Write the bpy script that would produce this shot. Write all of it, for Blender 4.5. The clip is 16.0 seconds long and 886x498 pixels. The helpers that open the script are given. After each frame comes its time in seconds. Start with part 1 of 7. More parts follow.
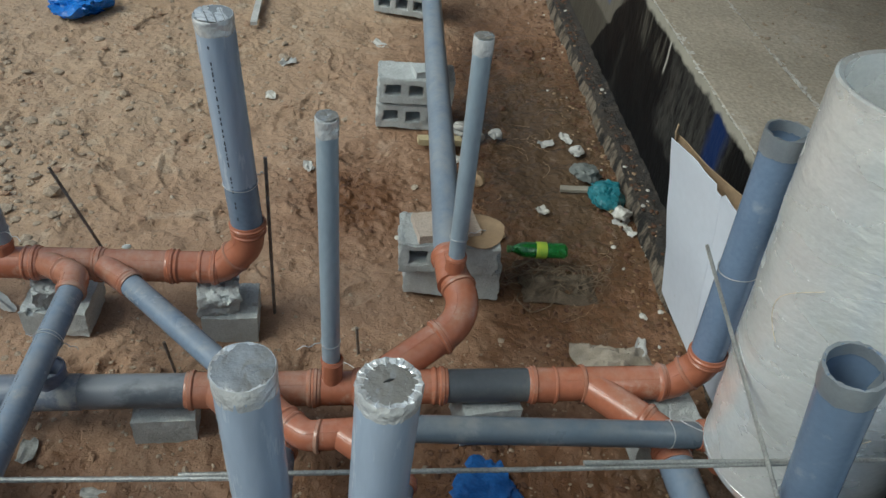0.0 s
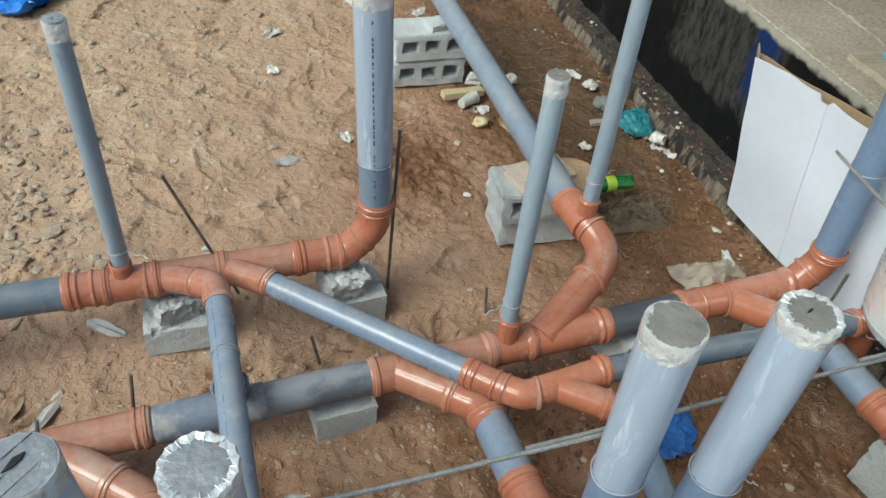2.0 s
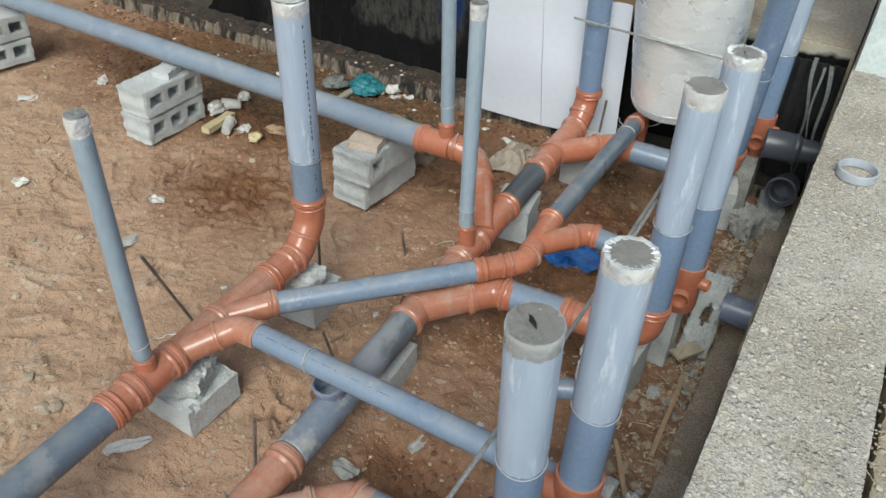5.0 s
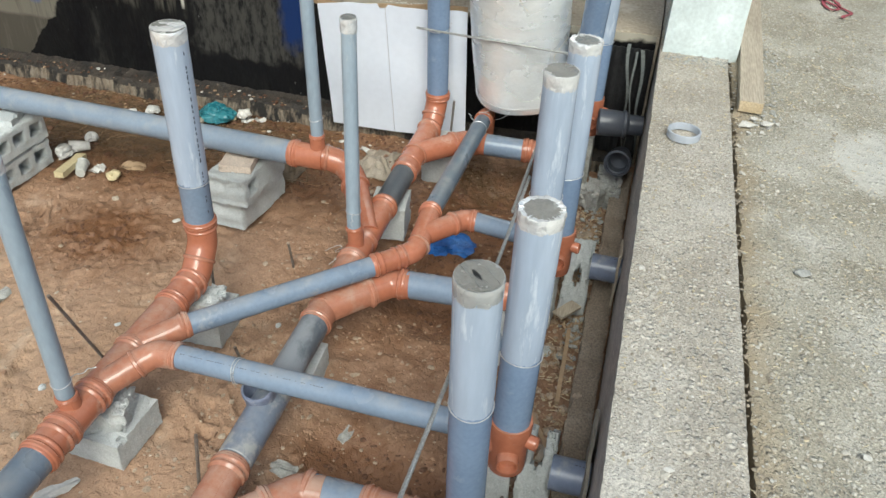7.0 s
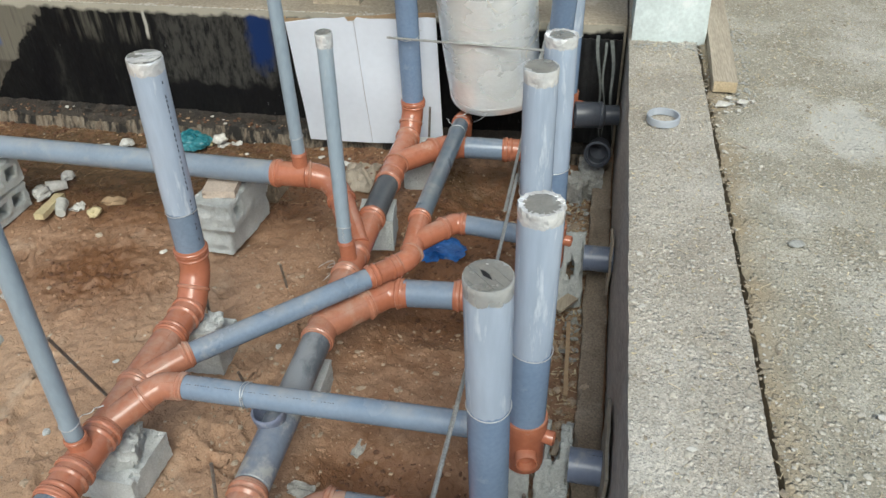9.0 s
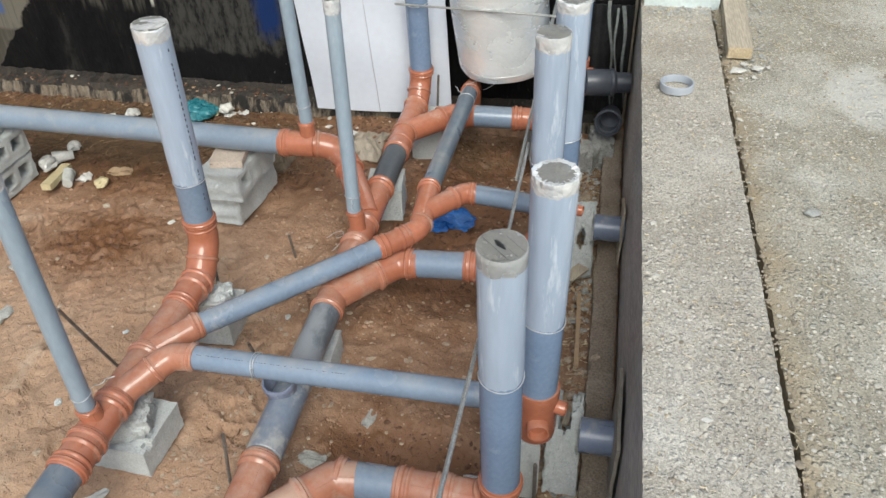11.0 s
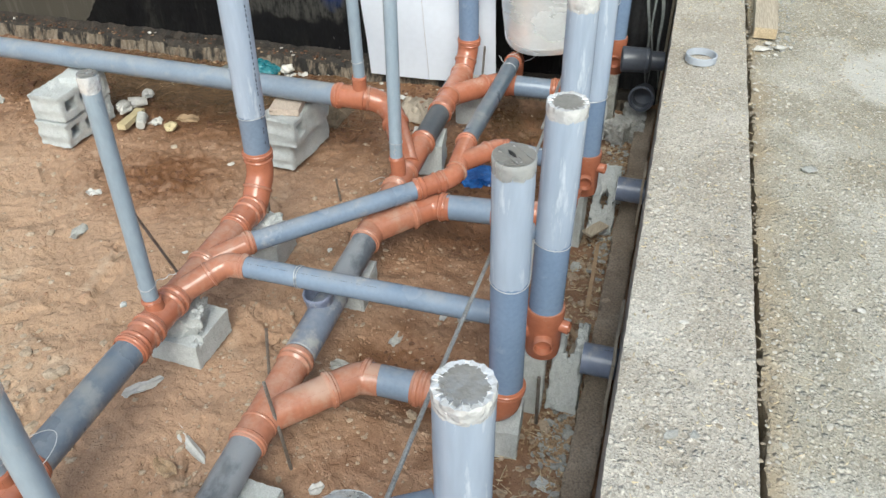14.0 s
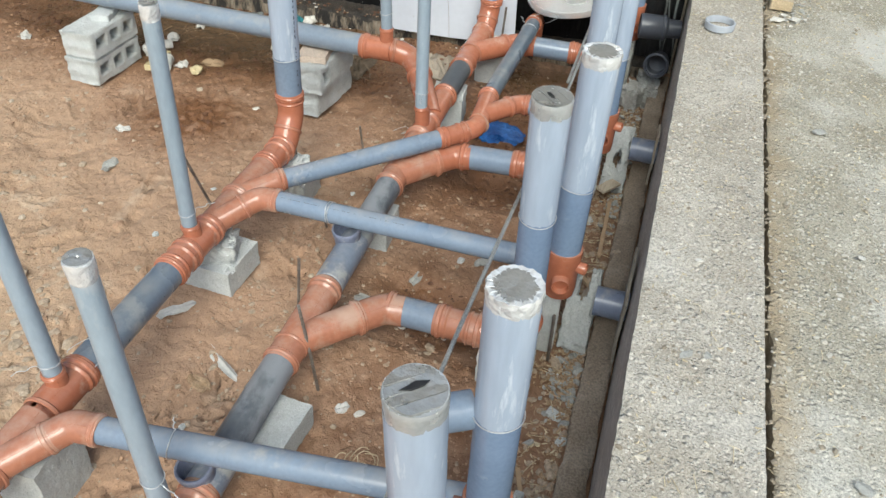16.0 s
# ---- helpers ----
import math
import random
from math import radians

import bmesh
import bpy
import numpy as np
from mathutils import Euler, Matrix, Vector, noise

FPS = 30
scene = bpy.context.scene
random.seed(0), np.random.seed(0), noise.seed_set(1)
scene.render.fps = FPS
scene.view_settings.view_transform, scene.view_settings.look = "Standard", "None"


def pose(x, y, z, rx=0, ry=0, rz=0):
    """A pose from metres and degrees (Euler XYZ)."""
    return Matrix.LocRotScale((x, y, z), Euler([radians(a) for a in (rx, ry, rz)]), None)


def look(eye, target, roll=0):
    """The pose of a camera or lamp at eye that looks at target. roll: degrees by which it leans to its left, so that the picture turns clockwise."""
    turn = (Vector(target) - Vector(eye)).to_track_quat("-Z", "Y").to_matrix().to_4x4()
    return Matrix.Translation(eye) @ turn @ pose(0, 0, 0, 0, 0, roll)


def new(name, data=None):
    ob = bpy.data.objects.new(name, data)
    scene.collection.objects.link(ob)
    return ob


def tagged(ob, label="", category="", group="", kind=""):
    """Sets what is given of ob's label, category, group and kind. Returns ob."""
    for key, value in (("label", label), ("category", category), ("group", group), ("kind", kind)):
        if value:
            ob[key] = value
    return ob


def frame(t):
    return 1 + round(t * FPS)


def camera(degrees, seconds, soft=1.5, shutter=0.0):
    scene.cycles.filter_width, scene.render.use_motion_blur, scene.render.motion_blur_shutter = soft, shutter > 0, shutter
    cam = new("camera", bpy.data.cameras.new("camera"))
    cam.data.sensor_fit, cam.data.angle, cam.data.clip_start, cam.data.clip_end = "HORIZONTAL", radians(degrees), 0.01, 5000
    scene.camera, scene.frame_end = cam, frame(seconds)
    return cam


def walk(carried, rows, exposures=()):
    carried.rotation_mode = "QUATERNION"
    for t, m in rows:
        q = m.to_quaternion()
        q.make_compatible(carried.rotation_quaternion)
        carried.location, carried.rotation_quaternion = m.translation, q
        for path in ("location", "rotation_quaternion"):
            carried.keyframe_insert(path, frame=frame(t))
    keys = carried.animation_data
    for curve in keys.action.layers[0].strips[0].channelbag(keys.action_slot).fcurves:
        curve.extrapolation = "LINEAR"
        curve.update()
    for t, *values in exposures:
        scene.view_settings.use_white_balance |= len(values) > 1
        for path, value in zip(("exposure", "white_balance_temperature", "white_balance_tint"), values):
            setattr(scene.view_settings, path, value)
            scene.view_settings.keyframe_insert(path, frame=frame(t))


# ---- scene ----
cam = camera(58.7, 16.0)
PATH = [
    (0, (-0.007, -0.007, 2.234), (0.223, 1.505, 0.945), 7.3),
    (0.5, (-0.139, 0.065, 2.21), (0.132, 1.521, 0.866), 8.5),
    (1, (-0.365, 0.168, 2.205), (-0.065, 1.608, 0.85), 4.0),
    (1.5, (-0.607, 0.177, 2.164), (-0.201, 1.566, 0.783), 11.7),
    (2, (-0.949, 0.174, 2.177), (-0.381, 1.534, 0.826), 7.0),
    (2.5, (-1.203, 0.241, 2.14), (-0.523, 1.633, 0.875), 5.2),
    (3, (-1.516, 0.324, 2.12), (-0.559, 1.539, 0.852), 2.0),
    (3.5, (-1.82, 0.31, 2.134), (-0.54, 1.295, 0.956), 4.5),
    (4, (-2.063, 0.33, 2.139), (-0.818, 1.239, 0.865), 4.2),
    (4.5, (-2.174, 0.454, 2.134), (-0.861, 1.310, 0.892), 3.1),
    (6.8, (-2.587, 0.663, 2.181), (-1.042, 1.062, 0.975), 2.7),
    (7, (-2.587, 0.677, 2.182), (-1.014, 1.063, 1.009), 2.7),
    (7.5, (-2.589, 0.687, 2.19), (-1.008, 1.088, 1.032), 1.3),
    (8, (-2.606, 0.706, 2.186), (-1.016, 1.128, 1.049), -0.2),
    (8.5, (-2.611, 0.731, 2.185), (-1.005, 1.082, 1.046), -1.1),
    (10.8, (-2.598, 0.746, 2.148), (-1.041, 1.085, 0.94), -2.9),
    (11, (-2.594, 0.756, 2.164), (-1.045, 1.097, 0.945), -2.0),
    (11.5, (-2.601, 0.74, 2.156), (-1.055, 1.101, 0.94), -1.1),
    (12, (-2.623, 0.717, 2.15), (-1.109, 1.036, 0.883), -0.1),
    (12.5, (-2.655, 0.678, 2.157), (-1.152, 0.973, 0.871), -0.5),
    (13, (-2.776, 0.631, 2.147), (-1.322, 1.03, 0.833), -0.1),
    (13.5, (-2.859, 0.593, 2.162), (-1.313, 1.024, 0.968), -1.0),
    (14, (-2.952, 0.604, 2.151), (-1.429, 1.058, 0.937), -0.5),
    (14.5, (-3.078, 0.642, 2.163), (-1.542, 1.03, 0.941), 1.3),
    (15, (-3.144, 0.65, 2.173), (-1.562, 1.031, 1.01), 1.8),
    (15.5, (-3.175, 0.663, 2.171), (-1.607, 1.024, 0.982), 4.2),
    (16, (-3.178, 0.67, 2.156), (-1.689, 1.086, 0.888), 2.9),
]
EXPOSURES = [(0, -0.36, 5920, -4), (0.5, -0.34, 6000, -4), (1.0, -0.10, 6100, -4), (2.5, 0.27, 6000, -3), (3.5, 0.06, 5900, -1), (4.0, 0.05, 6050, -1), (4.5, 0.10, 6100, 0), (7.0, 0.37, 6250, 0), (8.0, 0.15, 6250, 0), (11.0, 0.32, 6250, 3), (12.0, 0.34, 6250, 4), (13.0, 0.42, 6250, 1), (14.0, 0.50, 6200, 1), (16.0, 0.45, 6250, 1)]
walk(cam, [(t, look(eye, target, roll)) for t, eye, target, roll in PATH], EXPOSURES)

# ---- light ----
world = bpy.data.worlds.new("sky")
scene.world = world
world.use_nodes = True
wn = world.node_tree.nodes
sky = wn.new("ShaderNodeTexSky")
sky.sky_type = "NISHITA"
sky.sun_disc = False
sky.sun_elevation = radians(46.7)
sky.sun_rotation = radians(252.5)
sky.air_density, sky.dust_density, sky.ozone_density = 1.0, 4.0, 1.0
world.node_tree.links.new(sky.outputs[0], wn["Background"].inputs[0])
wn["Background"].inputs[1].default_value = 0.125
sun_data = bpy.data.lights.new("sun", "SUN")
sun_data.energy, sun_data.angle, sun_data.color = 2.0, radians(34), (1.0, 0.985, 0.95)
sun = new("sun", sun_data)
sun.matrix_world = look((-5.4, -1.7, 6.0), (0, 0, 0))


# ---- materials ----
def surf(name, a, b, scale=8.0, rough=0.5, fine=90.0, bump=0.2, grain=0.25, metal=0.0, spots=None, spot_scale=3.0,
         spot_cut=0.55, rough_var=0.12, stretch=(1, 1, 1), vary=0.0, coat=0.0, dist=0.004, relief=None, pebble=None, dust=None):
    """A procedural surface: two colours mixed at a coarse scale, a fine grain, stains, relief."""
    m = bpy.data.materials.new(name)
    m.use_nodes = True
    t = m.node_tree
    n, link = t.nodes, t.links.new
    p = n["Principled BSDF"]
    co = n.new("ShaderNodeTexCoord")
    mp = n.new("ShaderNodeMapping")
    mp.inputs["Scale"].default_value = stretch
    link(co.outputs["Object"], mp.inputs["Vector"])
    big = n.new("ShaderNodeTexNoise")
    big.inputs["Scale"].default_value, big.inputs["Detail"].default_value = scale, 5
    link(mp.outputs[0], big.inputs["Vector"])
    small = n.new("ShaderNodeTexNoise")
    small.inputs["Scale"].default_value, small.inputs["Detail"].default_value = fine, 4
    link(mp.outputs[0], small.inputs["Vector"])
    ramp = n.new("ShaderNodeMapRange")
    ramp.inputs["From Min"].default_value, ramp.inputs["From Max"].default_value = 0.32, 0.68
    link(big.outputs["Fac"], ramp.inputs["Value"])
    mix = n.new("ShaderNodeMix")
    mix.data_type = "RGBA"
    mix.inputs["A"].default_value, mix.inputs["B"].default_value = (*a, 1), (*b, 1)
    link(ramp.outputs[0], mix.inputs["Factor"])
    out = mix.outputs["Result"]
    g = n.new("ShaderNodeMapRange")
    g.inputs["From Min"].default_value, g.inputs["From Max"].default_value = 0.3, 0.7
    g.inputs["To Min"].default_value, g.inputs["To Max"].default_value = 1 - grain, 1 + grain
    link(small.outputs["Fac"], g.inputs["Value"])
    mul = n.new("ShaderNodeMix")
    mul.data_type, mul.blend_type = "RGBA", "MULTIPLY"
    mul.inputs["Factor"].default_value = 1.0
    link(out, mul.inputs["A"])
    link(g.outputs[0], mul.inputs["B"])
    out = mul.outputs["Result"]
    if spots:
        sp = n.new("ShaderNodeTexNoise")
        sp.inputs["Scale"].default_value, sp.inputs["Detail"].default_value = spot_scale, 7
        sp.inputs["Roughness"].default_value = 0.65
        link(mp.outputs[0], sp.inputs["Vector"])
        sr = n.new("ShaderNodeMapRange")
        sr.inputs["From Min"].default_value, sr.inputs["From Max"].default_value = spot_cut, spot_cut + 0.1
        link(sp.outputs["Fac"], sr.inputs["Value"])
        sm = n.new("ShaderNodeMix")
        sm.data_type = "RGBA"
        sm.inputs["B"].default_value = (*spots, 1)
        link(sr.outputs[0], sm.inputs["Factor"])
        link(out, sm.inputs["A"])
        out = sm.outputs["Result"]
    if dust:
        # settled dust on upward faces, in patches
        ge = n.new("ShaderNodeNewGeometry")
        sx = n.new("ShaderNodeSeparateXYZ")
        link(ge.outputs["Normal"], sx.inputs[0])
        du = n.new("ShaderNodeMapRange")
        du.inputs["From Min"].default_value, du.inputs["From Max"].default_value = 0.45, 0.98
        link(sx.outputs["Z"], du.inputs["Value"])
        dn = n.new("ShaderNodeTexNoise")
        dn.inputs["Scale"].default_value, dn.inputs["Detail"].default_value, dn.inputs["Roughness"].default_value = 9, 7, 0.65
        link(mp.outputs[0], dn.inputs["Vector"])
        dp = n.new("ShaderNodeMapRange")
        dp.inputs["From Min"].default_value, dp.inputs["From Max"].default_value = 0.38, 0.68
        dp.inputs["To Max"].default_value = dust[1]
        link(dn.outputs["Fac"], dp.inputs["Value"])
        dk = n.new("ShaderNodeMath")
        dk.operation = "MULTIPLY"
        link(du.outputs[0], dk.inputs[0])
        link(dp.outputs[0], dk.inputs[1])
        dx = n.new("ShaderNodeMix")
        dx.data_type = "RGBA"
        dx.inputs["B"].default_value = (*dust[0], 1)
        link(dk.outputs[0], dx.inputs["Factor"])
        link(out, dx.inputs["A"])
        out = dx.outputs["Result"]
    if vary:
        oi = n.new("ShaderNodeObjectInfo")
        vr = n.new("ShaderNodeMapRange")
        vr.inputs["To Min"].default_value, vr.inputs["To Max"].default_value = 1 - vary, 1 + vary
        link(oi.outputs["Random"], vr.inputs["Value"])
        vm = n.new("ShaderNodeMix")
        vm.data_type, vm.blend_type = "RGBA", "MULTIPLY"
        vm.inputs["Factor"].default_value = 1.0
        link(out, vm.inputs["A"])
        link(vr.outputs[0], vm.inputs["B"])
        out = vm.outputs["Result"]
    link(out, p.inputs["Base Color"])
    rr = n.new("ShaderNodeMapRange")
    rr.inputs["To Min"].default_value, rr.inputs["To Max"].default_value = rough - rough_var, rough + rough_var
    link(big.outputs["Fac"], rr.inputs["Value"])
    link(rr.outputs[0], p.inputs["Roughness"])
    p.inputs["Metallic"].default_value = metal
    p.inputs["Coat Weight"].default_value = coat
    under = None
    if relief:
        rn = n.new("ShaderNodeTexNoise")
        rn.inputs["Scale"].default_value, rn.inputs["Detail"].default_value = relief[0], 3
        link(mp.outputs[0], rn.inputs["Vector"])
        under = n.new("ShaderNodeBump")
        under.inputs["Strength"].default_value, under.inputs["Distance"].default_value = 1.0, relief[1]
        if len(relief) > 2:
            rn.inputs["Distortion"].default_value = 0.4
            st = n.new("ShaderNodeMapRange")
            st.inputs["From Min"].default_value, st.inputs["From Max"].default_value = relief[2], relief[3]
            link(rn.outputs["Fac"], st.inputs["Value"])
            link(st.outputs[0], under.inputs["Height"])
        else:
            link(rn.outputs["Fac"], under.inputs["Height"])
    if pebble:
        vo = n.new("ShaderNodeTexVoronoi")
        vo.inputs["Scale"].default_value = pebble[0]
        wv = n.new("ShaderNodeMix")
        wv.data_type = "VECTOR"
        wv.inputs["Factor"].default_value = 0.03
        link(mp.outputs[0], wv.inputs["A"])
        link(small.outputs["Color"], wv.inputs["B"])
        link(wv.outputs["Result"], vo.inputs["Vector"])
        vb = n.new("ShaderNodeBump")
        vb.invert = True
        vb.inputs["Strength"].default_value, vb.inputs["Distance"].default_value = 1.0, pebble[1]
        link(vo.outputs["Distance"], vb.inputs["Height"])
        if under:
            link(under.outputs[0], vb.inputs["Normal"])
        under = vb
        sc = n.new("ShaderNodeSeparateColor")
        link(vo.outputs["Color"], sc.inputs[0])
        vc = n.new("ShaderNodeMapRange")
        vc.inputs["To Min"].default_value, vc.inputs["To Max"].default_value = 1 - pebble[2], 1 + pebble[2]
        link(sc.outputs[0], vc.inputs["Value"])
        vm2 = n.new("ShaderNodeMix")
        vm2.data_type, vm2.blend_type = "RGBA", "MULTIPLY"
        vm2.inputs["Factor"].default_value = 1.0
        link(out, vm2.inputs["A"])
        link(vc.outputs[0], vm2.inputs["B"])
        dirt = n.new("ShaderNodeMapRange")
        dirt.inputs["From Min"].default_value, dirt.inputs["From Max"].default_value = 0.40, 0.85
        dirt.inputs["To Max"].default_value = pebble[3]
        link(vo.outputs["Distance"], dirt.inputs["Value"])
        dm = n.new("ShaderNodeMix")
        dm.data_type = "RGBA"
        dm.inputs["B"].default_value = (*pebble[4], 1)
        link(dirt.outputs[0], dm.inputs["Factor"])
        link(vm2.outputs["Result"], dm.inputs["A"])
        link(dm.outputs["Result"], p.inputs["Base Color"])
    if bump:
        bp = n.new("ShaderNodeBump")
        if under:
            link(under.outputs[0], bp.inputs["Normal"])
        bp.inputs["Strength"].default_value, bp.inputs["Distance"].default_value = bump, dist
        link(small.outputs["Fac"], bp.inputs["Height"])
        link(bp.outputs[0], p.inputs["Normal"])
    elif under:
        link(under.outputs[0], p.inputs["Normal"])
    return m


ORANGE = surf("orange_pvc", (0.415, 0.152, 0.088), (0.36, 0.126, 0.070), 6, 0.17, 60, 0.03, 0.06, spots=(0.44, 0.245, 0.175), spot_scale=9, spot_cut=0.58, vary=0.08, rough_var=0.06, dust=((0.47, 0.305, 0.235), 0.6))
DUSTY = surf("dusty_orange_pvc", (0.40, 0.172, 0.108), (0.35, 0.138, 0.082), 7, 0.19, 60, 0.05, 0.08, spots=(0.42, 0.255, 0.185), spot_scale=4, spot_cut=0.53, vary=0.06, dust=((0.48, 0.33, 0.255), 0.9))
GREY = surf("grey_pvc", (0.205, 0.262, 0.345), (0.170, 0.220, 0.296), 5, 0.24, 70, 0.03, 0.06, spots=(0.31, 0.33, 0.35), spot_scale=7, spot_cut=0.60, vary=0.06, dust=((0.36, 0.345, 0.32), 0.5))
RISER = surf("blue_grey_pvc", (0.200, 0.272, 0.395), (0.165, 0.230, 0.342), 4, 0.22, 70, 0.03, 0.06, spots=(0.30, 0.36, 0.45), spot_scale=9, spot_cut=0.60, vary=0.06)
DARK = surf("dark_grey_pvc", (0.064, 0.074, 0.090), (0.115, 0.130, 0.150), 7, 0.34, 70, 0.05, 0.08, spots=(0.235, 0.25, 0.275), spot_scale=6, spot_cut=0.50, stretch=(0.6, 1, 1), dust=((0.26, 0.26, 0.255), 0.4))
FILM = surf("plastic_film", (0.392, 0.455, 0.556), (0.318, 0.380, 0.477), 7, 0.25, 45, 0.25, 0.06, spots=(0.52, 0.575, 0.645), spot_scale=30, spot_cut=0.575, stretch=(1, 1, 0.16))
FOIL = surf("foil_tape", (0.90, 0.91, 0.91), (0.74, 0.75, 0.755), 40, 0.22, 60, 0.4, 0.05, metal=0.45, dist=0.003, relief=(30, 0.011))
TAPE = surf("dull_tape", (0.56, 0.56, 0.535), (0.42, 0.42, 0.40), 14, 0.25, 150, 0.12, 0.06, metal=0.62, spots=(0.62, 0.62, 0.60), spot_scale=9, spot_cut=0.60, relief=(38, 0.005))
WRAP = surf("foil_insulation", (0.97, 0.98, 0.97), (0.89, 0.91, 0.90), 4, 0.27, 70, 0.2, 0.05, metal=0.5, dist=0.003, spots=(0.86, 0.87, 0.83), spot_scale=4, spot_cut=0.62, stretch=(1, 1, 2.2), relief=(24, 0.0032), rough_var=0.14)
BLOCK = surf("concrete_block", (0.64, 0.665, 0.66), (0.53, 0.553, 0.545), 9, 0.92, 190, 0.9, 0.12, vary=0.08, dist=0.004, relief=(70, 0.005), spots=(0.54, 0.51, 0.44), spot_scale=5, spot_cut=0.62, pebble=(110, 0.003, 0.05, 0.10, (0.34, 0.34, 0.32)))
FARCONC = surf("dusty_concrete", (0.47, 0.41, 0.325), (0.355, 0.305, 0.235), 2.0, 0.93, 60, 0.6, 0.2, spots=(0.54, 0.50, 0.43), spot_scale=3, spot_cut=0.6, dist=0.008, relief=(18, 0.008))
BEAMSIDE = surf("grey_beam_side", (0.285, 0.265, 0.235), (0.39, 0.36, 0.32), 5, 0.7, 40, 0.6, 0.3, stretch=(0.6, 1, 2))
LEDGE = surf("dirty_concrete", (0.315, 0.26, 0.20), (0.215, 0.168, 0.122), 6, 0.93, 130, 0.8, 0.3, spots=(0.38, 0.335, 0.27), spot_scale=11, spot_cut=0.62, dist=0.006, relief=(30, 0.006))
KERB = surf("tarry_kerb", (0.014, 0.012, 0.010), (0.048, 0.036, 0.026), 13, 0.6, 140, 0.9, 0.45, spots=(0.22, 0.185, 0.135), spot_scale=34, spot_cut=0.635, dist=0.006, relief=(40, 0.015))
KERBFACE = surf("tar_run_concrete", (0.25, 0.21, 0.16), (0.13, 0.096, 0.066), 14, 0.8, 110, 0.8, 0.35, spots=(0.014, 0.012, 0.010), spot_scale=3.6, spot_cut=0.475, stretch=(1, 3.5, 1.2), dist=0.006, relief=(20, 0.010))
GRIT = surf("brown_grit", (0.33, 0.285, 0.22), (0.23, 0.19, 0.14), 25, 0.9, 120, 0.4, 0.25)
DAMPCRUMB = surf("damp_crumb", (0.135, 0.066, 0.036), (0.088, 0.043, 0.024), 25, 0.75, 120, 0.4, 0.25)
BRICKSCRAP = surf("pinkish_brick", (0.55, 0.455, 0.375), (0.46, 0.37, 0.295), 12, 0.9, 120, 0.5, 0.15)
AGGREGATE = surf("exposed_stone", (0.53, 0.50, 0.44), (0.39, 0.36, 0.30), 25, 0.85, 120, 0.3, 0.15)
WORN = surf("worn_orange_edge", (0.44, 0.195, 0.125), (0.39, 0.15, 0.09), 12, 0.3, 90, 0.1, 0.1)
CHAFF = surf("brown_chaff", (0.44, 0.315, 0.20), (0.27, 0.18, 0.105), 25, 0.9, 120, 0.3, 0.3)
STONE = surf("pebble", (0.43, 0.345, 0.26), (0.31, 0.24, 0.17), 25, 0.9, 120, 0.4, 0.25)
PALESTONE = surf("pale_stone", (0.50, 0.42, 0.33), (0.40, 0.33, 0.25), 25, 0.9, 120, 0.4, 0.2)
CHIP = surf("pale_chip", (0.66, 0.64, 0.59), (0.48, 0.455, 0.405), 25, 0.85, 120, 0.3, 0.15)
STEEL = surf("rusty_bar", (0.16, 0.125, 0.10), (0.26, 0.24, 0.22), 20, 0.55, 200, 0.5, 0.3, metal=0.5)
BAR = surf("grey_bar", (0.43, 0.43, 0.41), (0.30, 0.295, 0.28), 20, 0.42, 200, 0.4, 0.25, metal=0.5)
WIRE = surf("tie_wire", (0.62, 0.63, 0.64), (0.48, 0.49, 0.5), 40, 0.4, 200, 0.1, 0.1, metal=0.5)
INK = surf("black_print", (0.035, 0.04, 0.06), (0.05, 0.06, 0.08), 40, 0.5, 100, 0.0, 0.1)
WHITE = surf("white_card", (0.745, 0.785, 0.87), (0.70, 0.74, 0.825), 3, 0.6, 30, 0.05, 0.02, spots=(0.61, 0.63, 0.67), spot_scale=7, spot_cut=0.67, dist=0.004)
BROWN = surf("brown_card", (0.40, 0.28, 0.17), (0.32, 0.22, 0.13), 6, 0.85, 60, 0.15, 0.1)
PALE = surf("pale_plaster", (0.63, 0.70, 0.70), (0.52, 0.58, 0.58), 6, 0.8, 60, 0.3, 0.1, spots=(0.72, 0.76, 0.76), spot_scale=10, spot_cut=0.58)
TIMBER = surf("timber", (0.47, 0.405, 0.315), (0.36, 0.305, 0.23), 3, 0.85, 30, 0.4, 0.22, stretch=(0.5, 6, 6), spots=(0.27, 0.22, 0.165), spot_scale=2.2, spot_cut=0.64)
BLUEBAG = surf("blue_plastic", (0.012, 0.07, 0.26), (0.04, 0.185, 0.56), 9, 0.2, 50, 0.6, 0.2, dist=0.01)
TEAL = surf("teal_plastic", (0.02, 0.13, 0.165), (0.05, 0.22, 0.25), 25, 0.28, 60, 0.6, 0.2, dist=0.01)
STUBBLUE = surf("stub_blue_grey_pvc", (0.190, 0.225, 0.315), (0.155, 0.186, 0.268), 6, 0.3, 70, 0.04, 0.08, spots=(0.28, 0.30, 0.34), spot_scale=8, spot_cut=0.58)
CLEARCUP = surf("clear_plastic", (0.50, 0.50, 0.47), (0.40, 0.40, 0.37), 20, 0.15, 60, 0.4, 0.1)
VENT = surf("dusty_grey_pvc", (0.310, 0.372, 0.430), (0.262, 0.322, 0.382), 5, 0.32, 70, 0.04, 0.06, spots=(0.44, 0.47, 0.49), spot_scale=7, spot_cut=0.55, vary=0.06, stretch=(1, 1, 0.35))
BRIGHTBLUE = surf("bright_blue_plastic", (0.015, 0.13, 0.50), (0.03, 0.20, 0.62), 12, 0.25, 50, 0.4, 0.2, dist=0.01)
